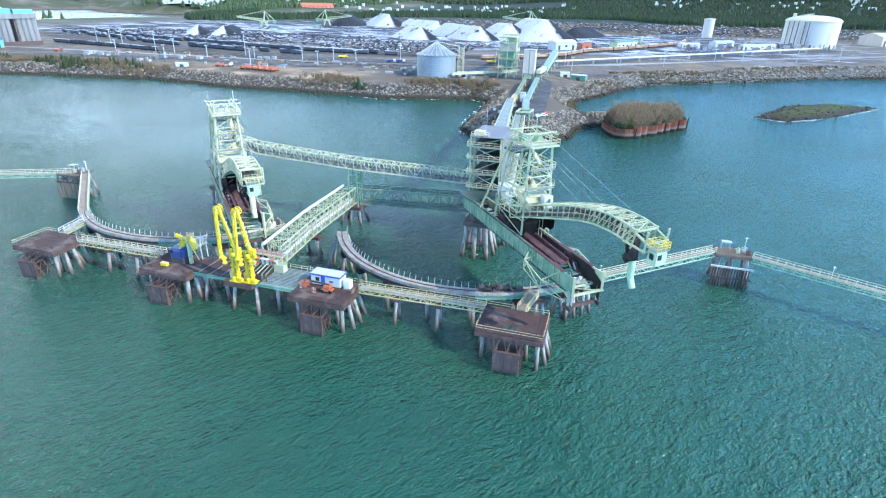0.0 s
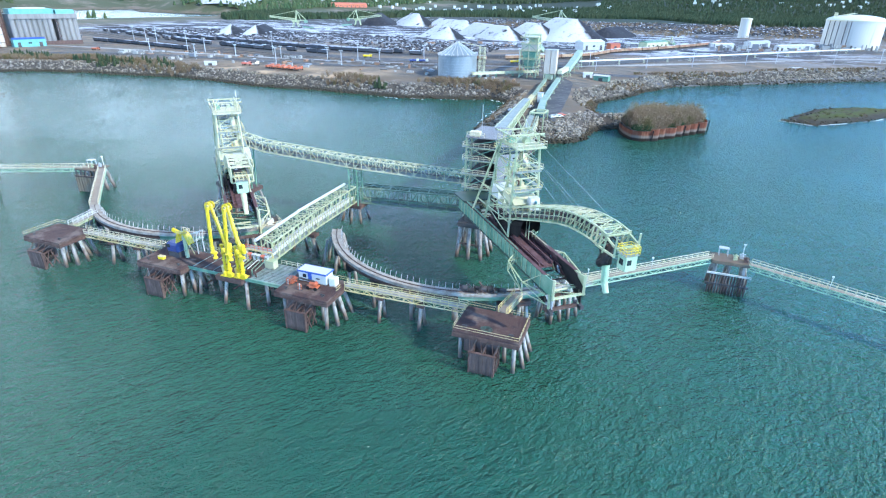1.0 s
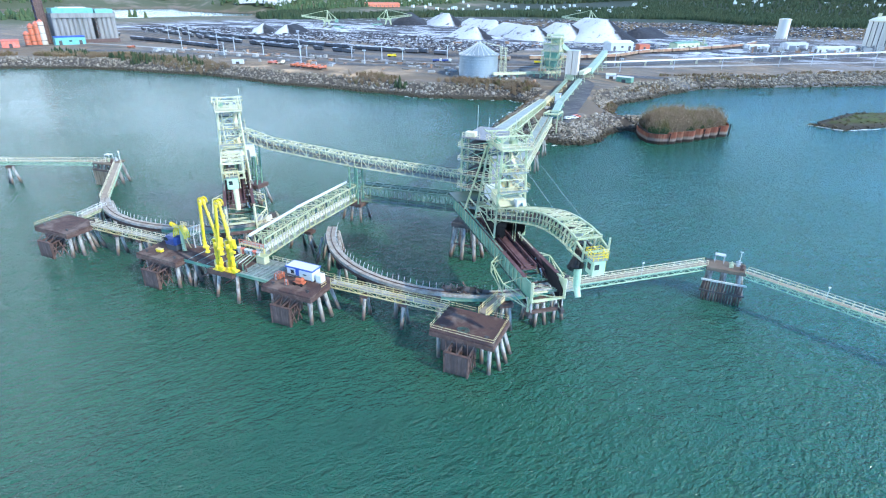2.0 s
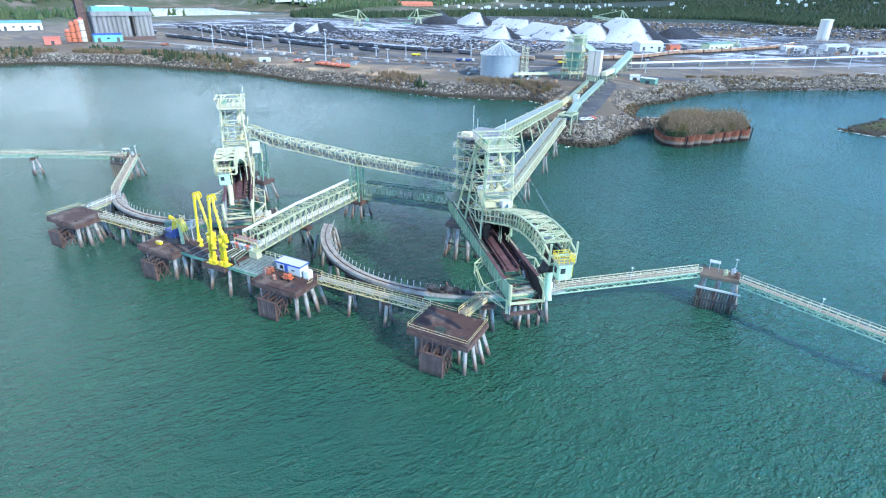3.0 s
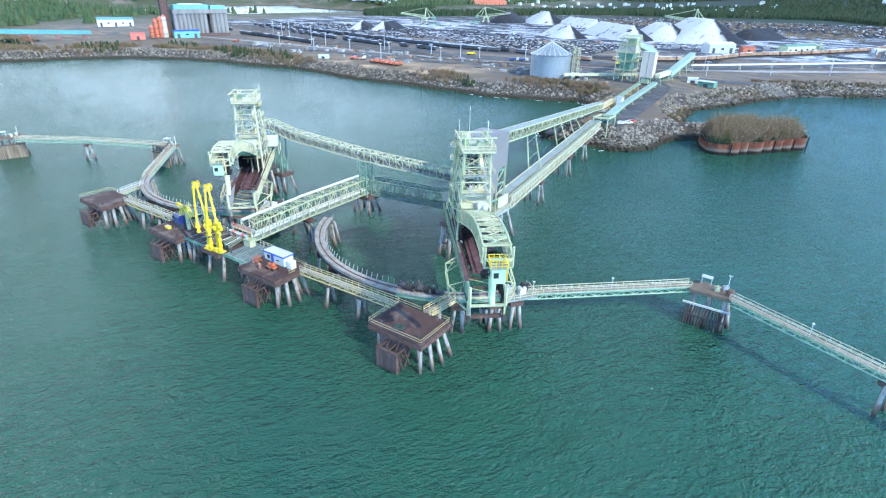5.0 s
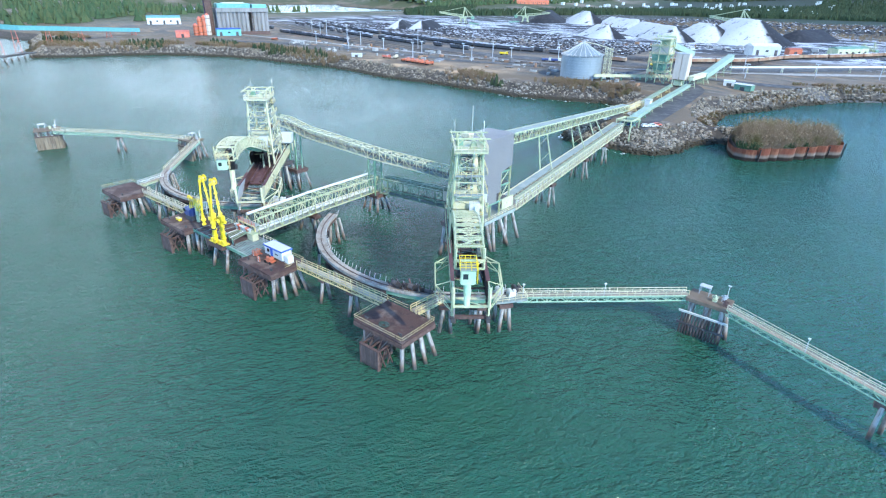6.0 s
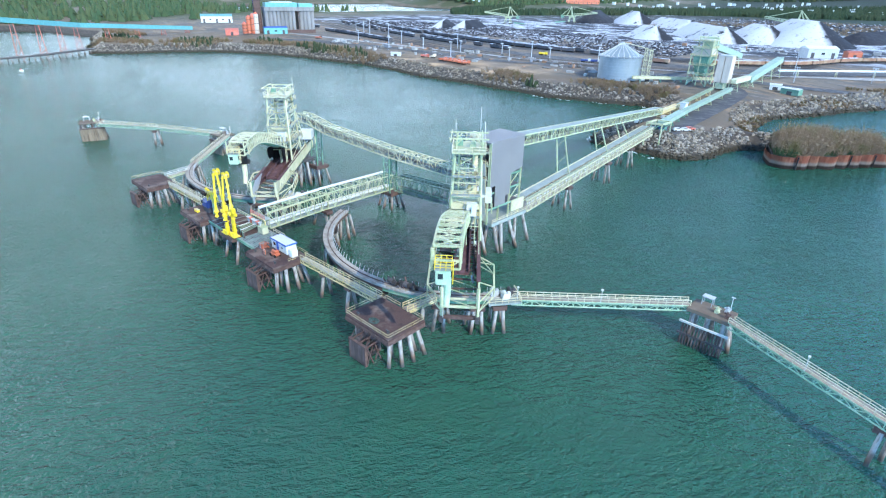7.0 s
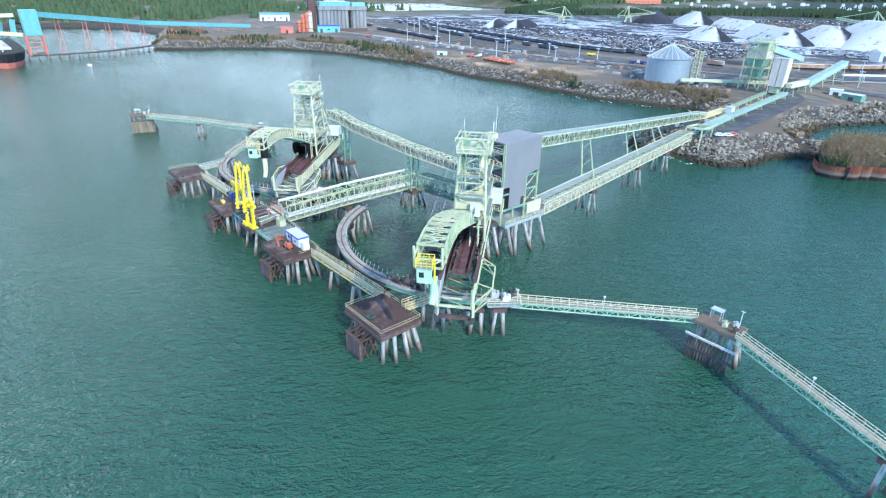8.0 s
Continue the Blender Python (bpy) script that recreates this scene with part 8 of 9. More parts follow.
def grain_elevator():
    t = thing("grain_elevator", (-640, 380, 12), "weathered concrete silo block with a blue-green roof house", "grain elevator")
    a, b = Vector((-634, 346, 12)), Vector((-612, 408, 12))
    d = (b - a).normalized()
    n = Vector((-d.y, d.x, 0))
    for row in range(2):
        for k in range(13):
            if k == 8:
                continue
            c = a + d * (2.5 + k * 5.08) + n * (3.0 + row * 18.0)
            bm = bmesh.new()
            tube_into(bm, c + Vector((0, 0, 4)), c + Vector((0, 0, 27.5)), 2.75, None, 16)
            part("silo_bin", bm, "concrete", t, soft=False)
    bm = bmesh.new()
    beam_into(bm, a + n * 12 + Vector((0, 0, 30)) - d * 0.4, b + n * 12 + Vector((0, 0, 30)) + d * 0.4, 26, 5)
    part("upper_wall", bm, "concrete", t)
    for p, q in ((a + d * 0.4, a + d * 40.2), (a + d * 44.6, b - d * 0.4)):
        bm = bmesh.new()
        beam_into(bm, p + n * 12 + Vector((0, 0, 15.8)), q + n * 12 + Vector((0, 0, 15.8)), 17.5, 23.4)
        part("bin_block", bm, "concrete", t)
    bm = bmesh.new()
    beam_into(bm, a + n * 12 + Vector((0, 0, 2)) - d * 0.2, b + n * 12 + Vector((0, 0, 2)) + d * 0.2, 25.6, 4.2)
    part("base_hall", bm, "brown", t)
    bm = bmesh.new()
    beam_into(bm, a + n * 12 + d * 2 + Vector((0, 0, 35)), a + n * 12 + d * 44 + Vector((0, 0, 35)), 20, 5.5)
    part("roof_house", bm, "aqua", t, "blue-green roof house")
    bm = bmesh.new()
    beam_into(bm, a + n * 12 + d * 46 + Vector((0, 0, 34.5)), b + n * 12 - d * 1 + Vector((0, 0, 34.5)), 20, 4.5)
    part("roof_house", bm, "aqua", t)
    bm = bmesh.new()
    beam_into(bm, a + n * 12 + d * 10 + Vector((0, 0, 38.2)), a + n * 12 + d * 38 + Vector((0, 0, 38.2)), 12, 1.2)
    part("roof_deck", bm, "white", t)
    for k in range(7):
        z = 6 + k * 3.3
        bar("stair_flight", a + d * (42.5 + (3.4 if k % 2 else 0)) + n * -0.5 + Vector((0, 0, z)), a + d * (42.5 + (0 if k % 2 else 3.4)) + n * -0.5 + Vector((0, 0, z + 3.3)), 0.9, 0.5, "brown", t)
    w = thing("workhouse_tower", (-650, 335, 12), "dark rusty headhouse tower beside the silo block", "tower")
    c = a - d * 7 + n * 16
    for k in range(5):
        bm = bmesh.new()
        beam_into(bm, c + Vector((0, 0, 10.2 * k)) - d * 4, c + Vector((0, 0, 10.2 * k)) + d * 4, 9, 0.6)
        part("floor", bm, "brown", w)
        for u in (-4, 4):
            for v in (-4, 4):
                bar("column", c + d * u + n * v + Vector((0, 0, 10.2 * k)), c + d * u + n * v + Vector((0, 0, 10.2 * (k + 1))), 0.8, 0.8, "brown", w)
            bar("brace", c + d * u - n * 4 + Vector((0, 0, 10.2 * k)), c + d * u + n * 4 + Vector((0, 0, 10.2 * (k + 1))), 0.5, 0.5, "navy", w)
    bm = bmesh.new()
    beam_into(bm, c + Vector((0, 0, 26)) - d * 3.6, c + Vector((0, 0, 26)) + d * 3.6, 7.2, 50)
    part("headhouse_wall", bm, "brown", w, "rust-stained headhouse wall")
    for k, (u, v, h, mat) in enumerate(((-16, 4, 22, "orange"), (-21, 7, 20, "orange"), (-12, 2, 24, "beige"), (-27, 6, 12, "orange"))):
        c = a + d * u + n * v
        f = thing("dust_bin", tuple(c), "tall orange and beige steel bin beside the elevator", "bin", "elevator bins")
        bm = bmesh.new()
        tube_into(bm, c, c + Vector((0, 0, h)), 3.0, None, 14)
        part("bin_shell", bm, mat, f)
        bm = bmesh.new()
        tube_into(bm, c + Vector((0, 0, h)), c + Vector((0, 0, h + 2.5)), 3.0, 0.6, 14)
        part("bin_top", bm, "salmon", f)
        for q in range(3):
            bm = bmesh.new()
            tube_into(bm, c + Vector((0, 0, h * (q + 0.5) / 3)), c + Vector((0, 0, h * (q + 0.5) / 3 + 0.5)), 3.3, None, 14)
            part("bin_ring", bm, "brown", f)


grain_elevator()


def shed(x, y, L, W, H, turn, wall, roof, label, name="shed"):
    z0 = ground_at(x, y)
    t = thing(name, (x, y, z0), label, "building", "sheds of the terminal")
    m = pose(x, y, z0, 0, 0, turn)
    block("wall", (-L / 2, -W / 2, 0), (L / 2, W / 2, H), wall, t, turn=m)
    bm = bmesh.new()
    for s in (-1, 1):
        vs = [bm.verts.new(m @ Vector(v)) for v in ((-L / 2 - 0.4, s * (W / 2 + 0.4), H - 0.1), (L / 2 + 0.4, s * (W / 2 + 0.4), H - 0.1), (L / 2 + 0.4, 0, H + W * 0.14), (-L / 2 - 0.4, 0, H + W * 0.14))]
        bm.faces.new(vs)
    for u in (-L / 2, L / 2):
        vs = [bm.verts.new(m @ Vector(v)) for v in ((u, -W / 2, H), (u, W / 2, H), (u, 0, H + W * 0.14))]
        bm.faces.new(vs)
    bmesh.ops.recalc_face_normals(bm, faces=bm.faces[:])
    part("roof", bm, roof, t)
    for k in range(max(1, int(L / 9))):
        u = -L / 2 + (k + 0.5) * L / max(1, int(L / 9))
        block("door" if k % 2 == 0 else "window", (u - 1.6, -W / 2 - 0.12, 0.0 if k % 2 == 0 else H * 0.4), (u + 1.6, -W / 2 - 0.01, H * 0.6), "dark" if k % 2 == 0 else "glass", t, turn=m)
    return t


shed(-622, 352, 30, 10, 8, 68, "aqua", "blue", "low blue shed beside the elevator")
shed(-900, 404, 50, 24, 10, 66, "white", "aqua", "white warehouse with blue-green roof across the yard")
shed(-660, 310, 16, 12, 7, 60, "salmon", "salmon", "small red shed among the elevator bins")
shed(-52, 640, 30, 18, 9, 40, "grey", "white", "grey-white workshop beside the stockyard")
shed(-26, 664, 14, 9, 6, 40, "orange", "orange", "orange machine shed beside the workshop")
shed(104, 756, 28, 10, 5, 28, "grey", "white", "low white plant building")
shed(190, 770, 60, 8, 6, 40, "grey", "white", "long white pipe-rack building")
shed(150, 796, 34, 12, 7, 40, "grey", "grey", "grey process building with white roof")
shed(-10, 374, 12, 5, 4, -15, "teal", "white", "small green and white cargo hut by the bay")
shed(-22, 382, 7, 5, 3.4, 15, "white", "white", "small white site office by the bay")
shed(-346, 321, 10, 3.2, 3.2, 24, "white", "white", "white site trailer on the gravel")
shed(-98, 346, 8, 3.4, 3.4, 25, "white", "white", "white container office near the silo")
shed(408, 968, 70, 40, 13, 30, "beige", "beige", "large white storage shed behind the big tank")
shed(20, 700, 46, 12, 8, 58, "mint", "teal", "long green conveyor house in the yard")


def storage_tank(x, y, r, wall, dome, label):
    z0 = ground_at(x, y)
    t = thing("storage_tank", (x, y, z0), label, "tank", "white storage tanks")
    bm = bmesh.new()
    tube_into(bm, (x, y, z0), (x, y, wall), r, None, 72)
    part("shell", bm, "tankwhite", t, soft=False)
    bm = bmesh.new()
    prev = None
    for k in range(9):
        f = k / 8
        rr, z = r * 1.01 * math.cos(f * 1.5), wall + (dome - wall) * math.sin(f * 1.5)
        row = [bm.verts.new((x + rr * math.cos(6.2832 * j / 48), y + rr * math.sin(6.2832 * j / 48), z)) for j in range(48)]
        if prev:
            for j in range(48):
                bm.faces.new((prev[j], prev[(j + 1) % 48], row[(j + 1) % 48], row[j]))
        prev = row
    part("dome", bm, "white", t, soft=True)
    bm = bmesh.new()
    tube_into(bm, (x, y, wall - 0.8), (x, y, wall + 0.6), r + 0.8, None, 72)
    part("rim_walk", bm, "cream", t)
    for a in ((3.5, 3.75, 3.95, 4.2, 4.35) if r > 30 else ()):
        bar("shell_pipe", (x + (r + 0.5) * math.cos(a), y + (r + 0.5) * math.sin(a), z0), (x + (r + 0.5) * math.cos(a), y + (r + 0.5) * math.sin(a), wall), 0.7, 0.5, "dark", t)
    if r > 20:
        for k in range(5):
            bar("roof_frame", (x - r * 0.75, y - 10 + 4 * k, wall + 4), (x - r * 0.1, y - 10 + 4 * k, dome + 2), 0.8, 0.8, "pale", t)
            bar("roof_frame_post", (x - r * 0.75, y - 10 + 4 * k, wall), (x - r * 0.75, y - 10 + 4 * k, wall + 9), 0.8, 0.8, "pale", t)
        bar("roof_frame", (x - r * 0.75, y - 10, wall + 9), (x - r * 0.75, y + 6, wall + 9), 0.8, 0.8, "pale", t)
    return t


storage_tank(270, 855, 34, 47, 54, "huge white domed storage tank with dark vertical streaks")
storage_tank(158, 1032, 8.6, 42, 43.5, "tall slim white tank")


# ---- stockpiles, machines, trains ----
def stockpile(name, p, q, high, slope, mat, label, cell=2.5, flat=0.0):
    px0, px1 = min(p[0], q[0]) - high / slope - 6, max(p[0], q[0]) + high / slope + 6
    py0, py1 = min(p[1], q[1]) - high / slope - 6, max(p[1], q[1]) + high / slope + 6
    gx, gy = np.arange(px0, px1, cell), np.arange(py0, py1, cell)
    X, Y = np.meshgrid(gx, gy)
    ex, ey = q[0] - p[0], q[1] - p[1]
    f = np.clip(((X - p[0]) * ex + (Y - p[1]) * ey) / (ex * ex + ey * ey), 0, 1)
    d = np.hypot(X - p[0] - f * ex, Y - p[1] - f * ey)
    wob = 1.0 * np.sin(X * 0.12 + Y * 0.05) + 0.8 * np.sin(X * 0.05 - Y * 0.16 + 1) + 0.35 * np.sin(X * 0.5) * np.cos(Y * 0.43)
    H = high - np.maximum(0, d - flat + wob) * slope + 0.25 * wob
    Z = land_height(X, Y) + np.maximum(H, -1.5)
    n, k = len(gx), len(gy)
    idx = np.arange(n * k).reshape(k, n)
    hit = np.maximum(np.maximum(H[:-1, :-1], H[1:, :-1]), np.maximum(H[:-1, 1:], H[1:, 1:])) > -0.6
    F = np.stack([idx[:-1, :-1], idx[:-1, 1:], idx[1:, 1:], idx[1:, :-1]], -1)[hit]
    me = bpy.data.meshes.new(name)
    me.from_pydata(np.stack([X, Y, Z], -1).reshape(-1, 3).tolist(), [], F.tolist())
    bm = bmesh.new()
    bm.from_mesh(me)
    bmesh.ops.delete(bm, geom=[v for v in bm.verts if not v.link_faces], context="VERTS")
    bm.to_mesh(me)
    bm.free()
    for poly in me.polygons:
        poly.use_smooth = True
    me.materials.append(M[mat])
    return tagged(new(name, me), label, "stockpile", "coal stockpiles")


stockpile("stockpile", (-268, 728), (-300, 760), 17, 0.62, "coalsnow", "snow-covered coal stockpile with a bare black end")
stockpile("stockpile", (-186, 760), (-270, 860), 19, 0.62, "coalsnow", "long snow-covered coal stockpile with a bare black end")
stockpile("stockpile", (-98, 806), (-130, 850), 29, 0.62, "coalsnow", "tallest snow-covered coal stockpile with a bare black side", flat=6)
stockpile("stockpile", (-150, 800), (-170, 820), 22, 0.6, "coalsnow", "snow-covered shoulder of the tallest coal stockpile", flat=4)
stockpile("stockpile", (-590, 640), (-640, 700), 12, 0.6, "coalsnow", "low snow-covered coal stockpile far along the yard")
stockpile("stockpile", (-560, 660), (-590, 720), 13, 0.6, "coalsnow", "low snow-covered coal stockpile far along the yard")
stockpile("stockpile", (-545, 1040), (-560, 1090), 24, 0.6, "coal", "black coal stockpile without snow")
stockpile("stockpile", (-462, 1075), (-500, 1120), 24, 0.6, "coalsnow", "snow-covered coal stockpile at the back of the yard")
stockpile("stockpile", (-330, 1000), (-420, 1090), 16, 0.5, "coalsnow", "broad snowy stockpile at the back of the yard")
stockpile("stockpile", (-60, 900), (-40, 960), 15, 0.5, "coal", "black coal heap behind the tallest stockpile")


def stacker(x, y, turn, size, label, lift=0.0):
    """A travelling stacker: bogies, portal, mast, long boom and counter boom."""
    z0 = ground_at(x, y) + lift
    t = thing("stacker", (x, y, z0), label, "stacker", "yard stackers")
    m = pose(x, y, z0, 0, 0, turn) @ Matrix.Scale(size, 4)

    def b(name, p, q, w, mat="mint"):
        bar(name, m @ Vector(p), m @ Vector(q), w * size, w * size, mat, t)

    for u in (-5, 5):
        for v in (-5, 5):
            b("portal_leg", (u, v, 0), (u * 0.5, v * 0.5, 9), 0.9)
        b("bogie", (u - 2, -5, 0.8), (u + 2, -5, 0.8), 1.4, "dark")
        b("bogie", (u - 2, 5, 0.8), (u + 2, 5, 0.8), 1.4, "dark")
    b("slew_deck", (-5, 0, 9.4), (5, 0, 9.4), 3.0)
    b("mast", (0, -1.5, 9), (-2, 0, 24), 0.9)
    b("mast", (0, 1.5, 9), (-2, 0, 24), 0.9)
    b("mast", (-8, 0, 10), (-2, 0, 24), 0.7)
    for v in (-1.6, 1.6):
        b("boom_chord", (0, v, 10), (38, v, 15), 0.7)
        b("boom_chord", (0, v, 13), (38, v, 16.5), 0.6)
        for k in range(9):
            b("boom_web", (k * 4.2, v, 10 + k * 0.55), (k * 4.2 + 4, v, 13 + (k + 1) * 0.39), 0.4)
        b("counter_boom", (0, v, 10), (-16, v, 11), 0.8)
        b("boom_tie", (-2, 0, 24), (34, v, 16.6), 0.4)
        b("back_tie", (-2, 0, 24), (-15, v, 12), 0.4)
    b("counterweight", (-17, 0, 9.5), (-13, 0, 9.5), 4.0, "teal")
    b("tripper", (-10, 0, 2), (-26, 0, 0.6), 1.8, "teal")
    return t


stacker(-610, 840, 200, 1.25, "mint green stacker standing among snowy stockpiles")
stacker(-560, 985, 20, 1.3, "mint green stacker reclaimer at the back of the yard")
stacker(-133, 876, 160, 1.3, "mint green stacker above the tallest stockpile", 8.0)
stacker(40, 720, 120, 0.6, "small mint green yard machine beside the railway")


def rail_car(body, label, group):
    t = thing("rail_car", (0, 0, 0), label, "rail car", group)
    bm = bmesh.new()
    prof = [(-1.5, 1.1), (1.5, 1.1), (1.6, 3.9), (-1.6, 3.9)]
    a = [bm.verts.new((-7.4, v, z)) for v, z in prof]
    b = [bm.verts.new((7.4, v, z)) for v, z in prof]
    bm.faces.new(a[::-1])
    bm.faces.new(b)
    for i in range(4):
        bm.faces.new((a[i], a[(i + 1) % 4], b[(i + 1) % 4], b[i]))
    bmesh.ops.recalc_face_normals(bm, faces=bm.faces[:])
    n = len(bm.faces)
    cuboid(bm, (-6.6, -1.1, 0.0), (6.6, 1.1, 1.08))
    bm.faces.ensure_lookup_table()
    for f in bm.faces[n:]:
        f.material_index = 1
    part("body", bm, body, t).data.materials.append(M["black"])
    block("load", (-7.0, -1.35, 3.9), (7.0, 1.35, 4.2), "load", t)
    return t


def train(proto, points, gap, skip=0.0, first=0):
    line = smooth_line([(x, y, 0) for x, y in points], 2.0)
    run, k = 0.0, 0
    for p, q in zip(line, line[1:]):
        run += (q - p).length
        if run >= gap:
            run -= gap
            k += 1
            if rnd.random() < skip:
                continue
            z = ground_at(q.x, q.y) + 0.45
            m = pose(q.x, q.y, z, 0, 0, math.degrees(math.atan2(q.y - p.y, q.x - p.x)))
            copy_thing(proto, m)


dark_car = rail_car("darkwagon", "dark coal wagon with a snow-dusted load", "coal wagons in the yard")
brown_car = rail_car("wagon", "brown coal wagon standing on the loop track", "brown coal wagons")
train(brown_car, [(-120, 462), (-85, 490), (-60, 514), (-38, 546), (-18, 608), (19, 662), (61, 733), (95, 808), (110, 870)], 15.8)
for dy, pts in ((0, [(-800, 590), (-640, 524), (-500, 474), (-330, 430)]), (7, [(-790, 600), (-640, 534), (-500, 484), (-300, 434)]), (30, [(-780, 636), (-640, 560), (-500, 520), (-320, 474), (-210, 470)]), (37, [(-770, 646), (-640, 570), (-500, 530), (-320, 482), (-230, 478)])):
    train(dark_car, pts, 16.2, 0.22)
train(dark_car, [(-640, 440), (-560, 425), (-440, 398)], 16.2, 0.15)
dark_car.location = (-700, 470, ground_at(-700, 470) + 0.4)
brown_car.location = (-135, 452, ground_at(-135, 452) + 0.4)


def light_mast(x, y, high):
    z0 = ground_at(x, y)
    t = thing("light_mast", (x, y, z0), "tall grey floodlight mast", "light mast", "floodlight masts")
    bar("pole", (x, y, z0), (x, y, z0 + high), 0.5, 0.5, "grey", t)
    bar("head_bar", (x - 1.6, y, z0 + high), (x + 1.6, y, z0 + high), 0.4, 0.4, "grey", t)
    bm = bmesh.new()
    for u in (-1.4, 0, 1.4):
        beam_into(bm, (x + u, y - 0.2, z0 + high - 0.5), (x + u, y - 0.4, z0 + high + 0.4), 0.6, 0.5)
    part("lamp", bm, "white", t)


for x, y, h in ((-340, 404, 22), (-443, 396, 20), (-288, 338, 14), (-414, 390, 14), (198, 604, 14), (244, 627, 14), (-240, 400, 14), (-180, 420, 14), (60, 500, 14), (110, 545, 14), (-90, 430, 14), (-30, 460, 14), (-390, 350, 12), (-470, 372, 12), (-360, 372, 11), (-310, 376, 11), (-265, 386, 11), (-210, 386, 11), (-20, 420, 11), (20, 470, 11), (140, 570, 11), (-560, 452, 16), (-600, 470, 16), (-230, 352, 12), (-520, 430, 20), (-150, 402, 12)):
    light_mast(x, y, h)


def loader_truck(x, y, turn, mat, label, group=""):
    z0 = ground_at(x, y) + 0.3
    t = thing("work_truck", (x, y, z0), label, "truck", group)
    m = pose(x, y, z0, 0, 0, turn)
    block("bed", (-4.5, -1.3, 1.1), (1.6, 1.3, 2.6), mat, t, bevel=0.1, turn=m)
    block("cab", (1.8, -1.25, 0.9), (4.2, 1.25, 3.2), mat if mat != "navy" else "white", t, bevel=0.25, turn=m)
    block("windscreen", (4.16, -1.05, 2.0), (4.25, 1.05, 2.9), "glass", t, turn=m)
    for u in (-3.4, -1.8, 3.0):
        for v in (-1.2, 1.2):
            bm = bmesh.new()
            tube_into(bm, (u, v - 0.2, 0.55), (u, v + 0.2, 0.55), 0.55, None, 12)
            bm.transform(m)
            part("wheel", bm, "rubber", t)


for k in range(6):
    loader_truck(-284 + 6.2 * k, 323.5 - 0.6 * k, 80, "orange", "orange machine parked in a row on the spoil ground", "row of orange machines")
loader_truck(-182, 402, 20, "navy", "dark blue truck with white cab on the service road")
loader_truck(-174, 405, 20, "navy", "dark blue truck with white cab on the service road")
loader_truck(-312, 328, 10, "salmon", "reddish dump truck on the gravel")
loader_truck(-303, 331, 120, "cream", "pale excavator truck on the gravel")
loader_truck(-240, 420, 10, "yellow", "yellow truck beside the railway")
loader_truck(-520, 350, 10, "orange", "orange truck near the elevator")
loader_truck(-96, 440, 15, "yellow", "yellow machine beside the tower")

# ---- the other terminal's trestle and ship ----
t = thing("trestle_pier", (-590, 70, 0), "low dark trestle pier on raked piles", "pier")
line = smooth_line([(-578, 6, 0), (-578, 40, 0), (-590, 78, 0), (-626, 132, 0)], 8)
for p, q in zip(line, line[1:]):
    bar("deck", p + Vector((0, 0, 5)), q + Vector((0, 0, 5)), 8.0, 1.0, "dark", t)
    s = across(p, q)
    for off in (-3.2, 3.2):
        pile(t, p + s * off + Vector((0, 0, 4.6)), p + s * off * 1.5 + Vector((0, 0, -1.5)), 0.55)
clad_conveyor((-578, 14, 41.5), (-650, 130, 27.5), 5.5, 4.4, "aqua", "long aqua covered conveyor on red trestles", (0.2, 0.42, 0.62, 0.8, 0.96), "salmon")
clad_conveyor((-650, 130, 27.5), (-740, 290, 15.0), 5.5, 4.4, "aqua", "aqua covered conveyor coming down over the shore", (0.2, 0.45, 0.7, 0.95), "salmon")
t = thing("shiploader_house", (-575, 14, 6), "tall aqua clad conveyor house on red steel legs", "conveyor house")
block("clad_house", (-583, 8, 23), (-569, 21, 45), "aqua", t, bevel=0.2)
for x in (-583, -576, -569):
    for y in (8, 21):
        bar("leg", (x, y, 5.4), (x, y, 23), 0.9, 0.9, "salmon", t)
for z in (9, 13, 17, 21):
    for y in (8, 21):
        bar("tie", (-583, y, z), (-569, y, z), 0.6, 0.6, "salmon", t)
        bar("brace", (-583, y, z - 4), (-569, y, z), 0.5, 0.5, "salmon", t)
    bar("tie", (-569, 8, z), (-569, 21, z), 0.6, 0.6, "salmon", t)
for k in range(3):
    bar("feed_arm", (-585 - 2 * k, 2 - 10 * k, 36 - 2 * k), (-588 - 2 * k, 0 - 10 * k, 20), 3.0, 4.0, "aqua", t)
bar("boom_truss", (-570, 6, 24), (-590, -50, 29), 4.0, 3.0, "ochre", t)
bar("boom_truss", (-585, 4, 40), (-600, -60, 38), 3.0, 3.0, "cream", t)
t = thing("cargo_ship", (-560, -40, 0), "black and red bow of a moored cargo ship", "ship")
sec = [(-528, 0.0), (-532, 5), (-542, 10.5), (-560, 14), (-600, 15), (-700, 15)]
for z0, z1, mat, nm in ((-1.0, 4.6, "salmon", "lower_hull"), (4.6, 11.0, "black", "upper_hull"), (11.0, 12.0, "black", "bulwark")):
    bm = bmesh.new()
    rings = []
    for z in (z0, z1):
        fl = 1 + 0.02 * z
        pts = [(x + (0.25 * z if x > -545 else 0), -8 + w * fl) for x, w in sec] + [(x + (0.25 * z if x > -545 else 0), -8 - w * fl) for x, w in sec[::-1][:-1]]
        rings.append([bm.verts.new((x, y - 6, z)) for x, y in pts])
    n = len(rings[0])
    for i in range(n):
        bm.faces.new((rings[0][i], rings[0][(i + 1) % n], rings[1][(i + 1) % n], rings[1][i]))
    bm.faces.new(rings[1])
    bmesh.ops.recalc_face_normals(bm, faces=bm.faces[:])
    part(nm, bm, mat, t)
block("hatch", (-600, -22, 12), (-566, -6, 14), "beige", t, bevel=0.3)
block("hatch", (-650, -22, 12), (-610, -6, 14), "beige", t, bevel=0.3)
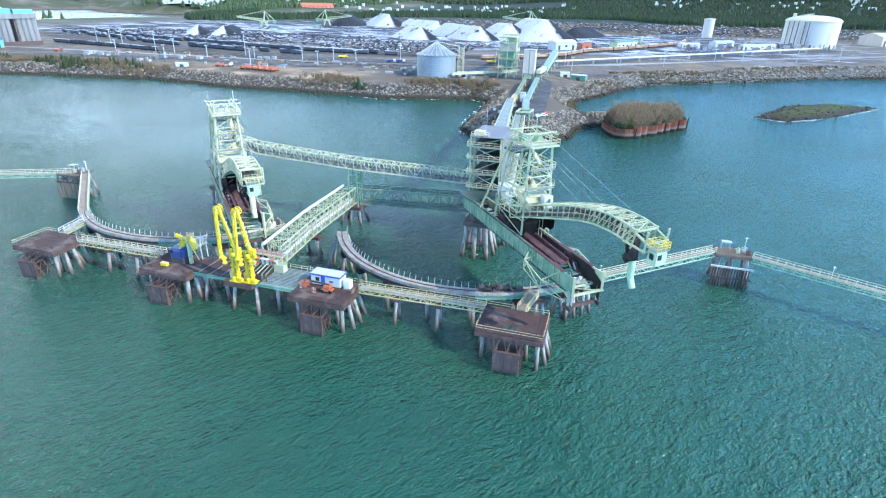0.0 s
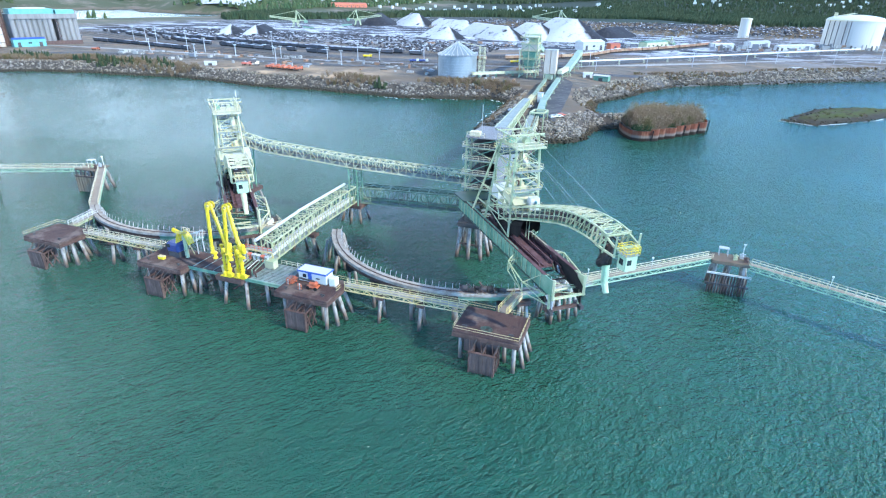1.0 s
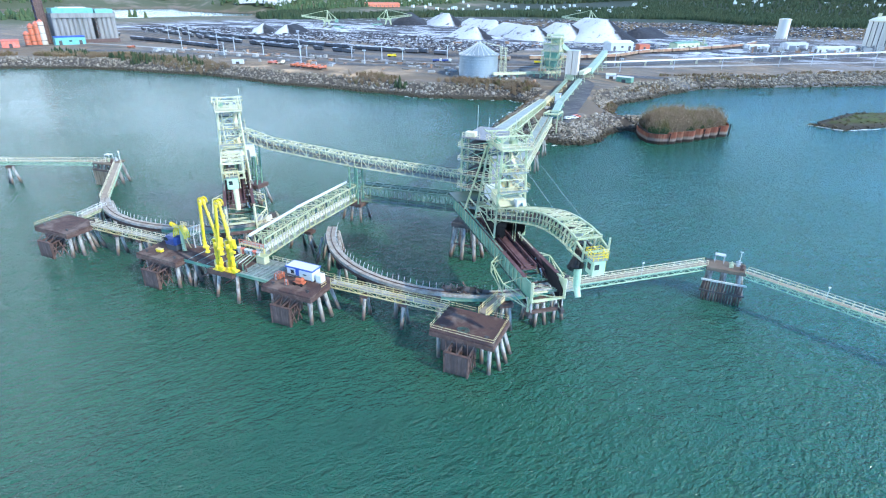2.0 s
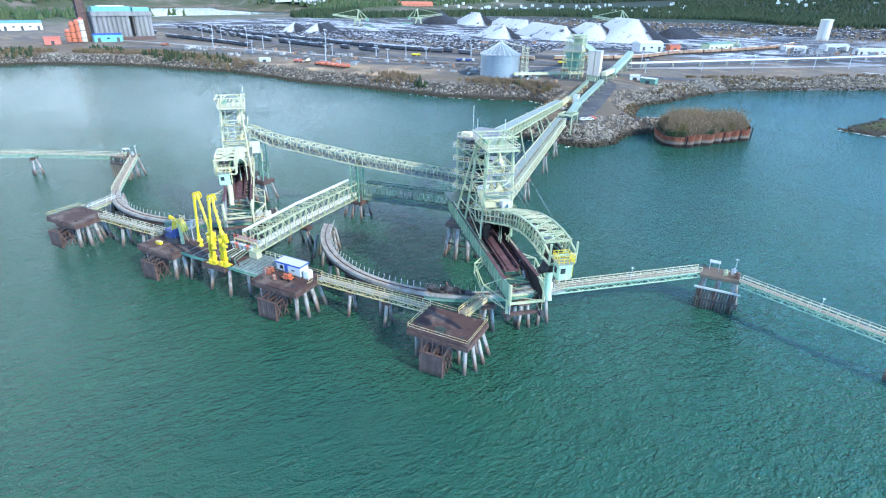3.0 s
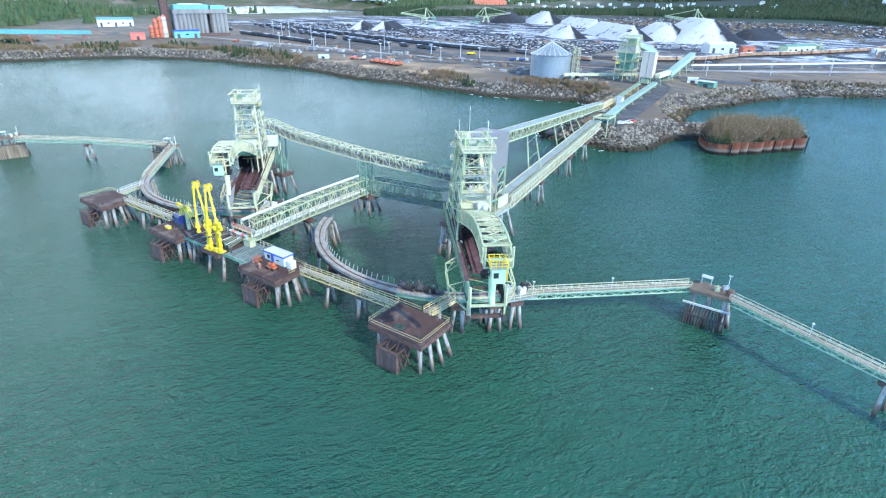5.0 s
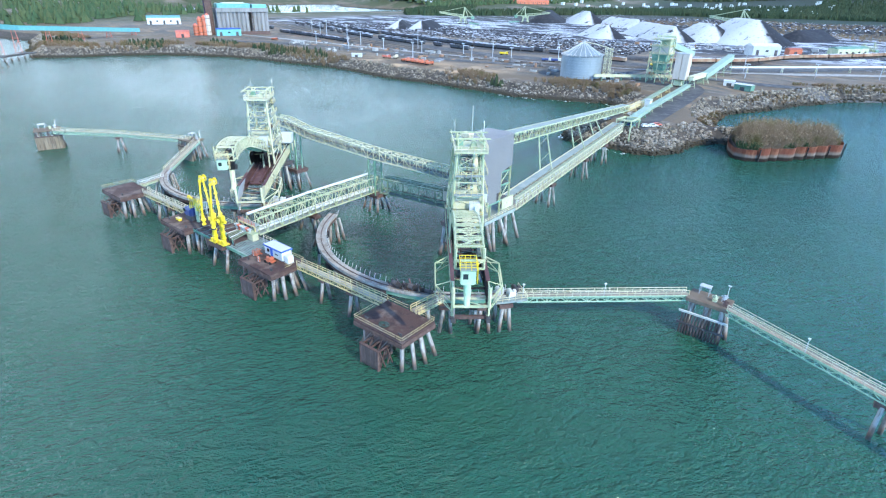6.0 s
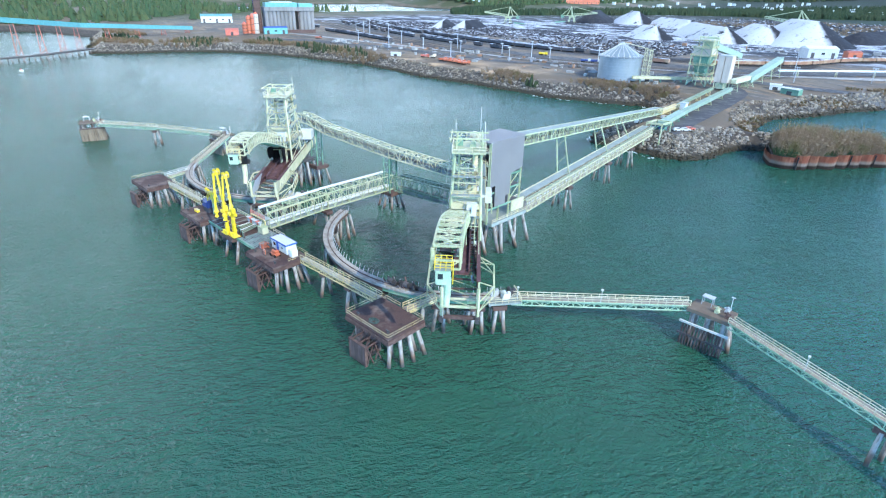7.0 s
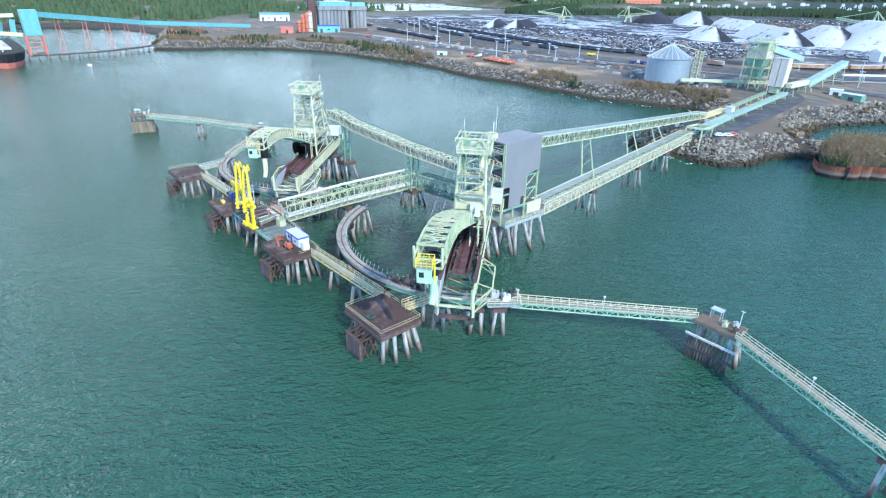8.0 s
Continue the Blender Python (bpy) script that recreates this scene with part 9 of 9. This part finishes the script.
bar("foremast", (-545, -14, 12), (-545, -14, 24), 0.7, 0.7, "cream", t)
t = thing("mooring_buoy", (-515, 44, 0), "small white boat buoy on the water", "buoy")
bm = bmesh.new()
tube_into(bm, (-515, 44, -0.3), (-515, 44, 1.1), 2.2, 1.5, 14)
part("buoy_body", bm, "white", t)
bm = bmesh.new()
tube_into(bm, (-515, 44, 1.0), (-515, 44, 2.4), 0.5, 0.3, 10)
part("buoy_top", bm, "salmon", t)

# ---- plant clutter: small vessels, racks and boxes round the big tank ----
V, F = [], []
for k in range(520):
    if k < 240:
        x, y = 90 + 210 * nr.rand(), 0
        y = 690 + (x - 90) * 0.55 + 95 * nr.rand()
    elif k < 380:
        x = -330 + 330 * nr.rand()
        y = 560 + 0.35 * (x + 330) + 70 * nr.rand()
    else:
        x, y = -480 + 420 * nr.rand(), 330 + 60 * nr.rand()
    z = ground_at(x, y)
    w, d, h = 0.6 + 3.0 * nr.rand() ** 2, 0.6 + 2.0 * nr.rand() ** 2, 0.8 + (6.0 if k < 240 else 2.6) * nr.rand() ** 2
    n = len(V)
    V += [(x + sx * w, y + sy * d, z + sz) for sz in (-1, h) for sx, sy in ((-1, -1), (1, -1), (1, 1), (-1, 1))]
    F += [(n + 4, n + 5, n + 6, n + 7)] + [(n + i, n + (i + 1) % 4, n + 4 + (i + 1) % 4, n + 4 + i) for i in range(4)]
m = Mat("mixed_plant_paint", (0.34, 0.33, 0.30), 0.6)
g = m.t.nodes.new("ShaderNodeNewGeometry")
m.mix(m.ramp(g.outputs["Random Per Island"], 0.40, 0.42), (0.20, 0.21, 0.22))
m.mix(m.ramp(g.outputs["Random Per Island"], 0.66, 0.68), (0.12, 0.11, 0.10))
m.mix(m.ramp(g.outputs["Random Per Island"], 0.84, 0.86), (0.30, 0.17, 0.10))
M["plantmix"] = m.m
stuff_mesh("yard_clutter", np.array(V), np.array(F), "plantmix", "small vessels, boxes and stores about the yard", "clutter")

# ---- snowy coal lumps and scrap between the tracks ----
m = Mat("coal_and_snow", (0.055, 0.055, 0.062), 0.9)
g = m.t.nodes.new("ShaderNodeNewGeometry")
sp = m.t.nodes.new("ShaderNodeSeparateXYZ")
m.link(g.outputs["Normal"], sp.inputs[0])
m.mix(m.times(m.ramp(sp.outputs["Z"], 0.45, 0.85), m.ramp(g.outputs["Random Per Island"], 0.45, 0.75)), (0.50, 0.53, 0.57))
M["coallump"] = m.m


def lumps(n, x0, x1, y0, y1, lo, hi, label):
    px, py = x0 + (x1 - x0) * nr.rand(n), y0 + (y1 - y0) * nr.rand(n)
    py += (px - x0) / (x1 - x0) * 0
    scatter_rocks("snowy_heaps", np.c_[px, py, land_height(px, py) + 0.3], lo + (hi - lo) * nr.rand(n) ** 2, label, "coallump")


lumps(2400, -760, -330, 545, 730, 0.4, 2.0, "low snow-topped coal heaps beside the tracks")
lumps(1500, -330, -150, 510, 660, 0.5, 2.0, "dark snow-dusted lumps by the stockyard belts")
lumps(5200, -460, 520, 1100, 1560, 0.9, 3.4, "dark scrubby mounds with snow between yard and woods")

# ---- far town and plant ----
V, F = [], []
for k in range(240):
    x, y = 100 + 3200 * nr.rand(), 2900 + 700 * nr.rand()
    if k % 3 == 0:
        x, y = -1900 + 1700 * nr.rand(), 2250 + 700 * nr.rand()
    z = ground_at(x, y) + 6
    w, d, h = 3 + 6 * nr.rand() ** 2, 3 + 5 * nr.rand(), 3 + 4 * nr.rand()
    n = len(V)
    V += [(x + sx * w, y + sy * d, z + sz) for sz in (-8, h) for sx, sy in ((-1, -1), (1, -1), (1, 1), (-1, 1))]
    F += [(n + 4, n + 5, n + 6, n + 7)] + [(n + i, n + (i + 1) % 4, n + 4 + (i + 1) % 4, n + 4 + i) for i in range(4)]
stuff_mesh("far_town", np.array(V), np.array(F), "white", "small white buildings of a distant town", "town")
shed(-1190, 2060, 150, 30, 14, 55, "orange", "orange", "long orange shed far behind the yard")
for k in range(3):
    storage_tank(-1400 + 60 * k, 2500 + 20 * k, 20, 30, 40, "distant white round tank")
stockpile("snow_field", (-1500, 1800), (-1700, 2050), 14, 0.15, "coalsnow", "white snowy heap far across the inlet", 12.0, 60)
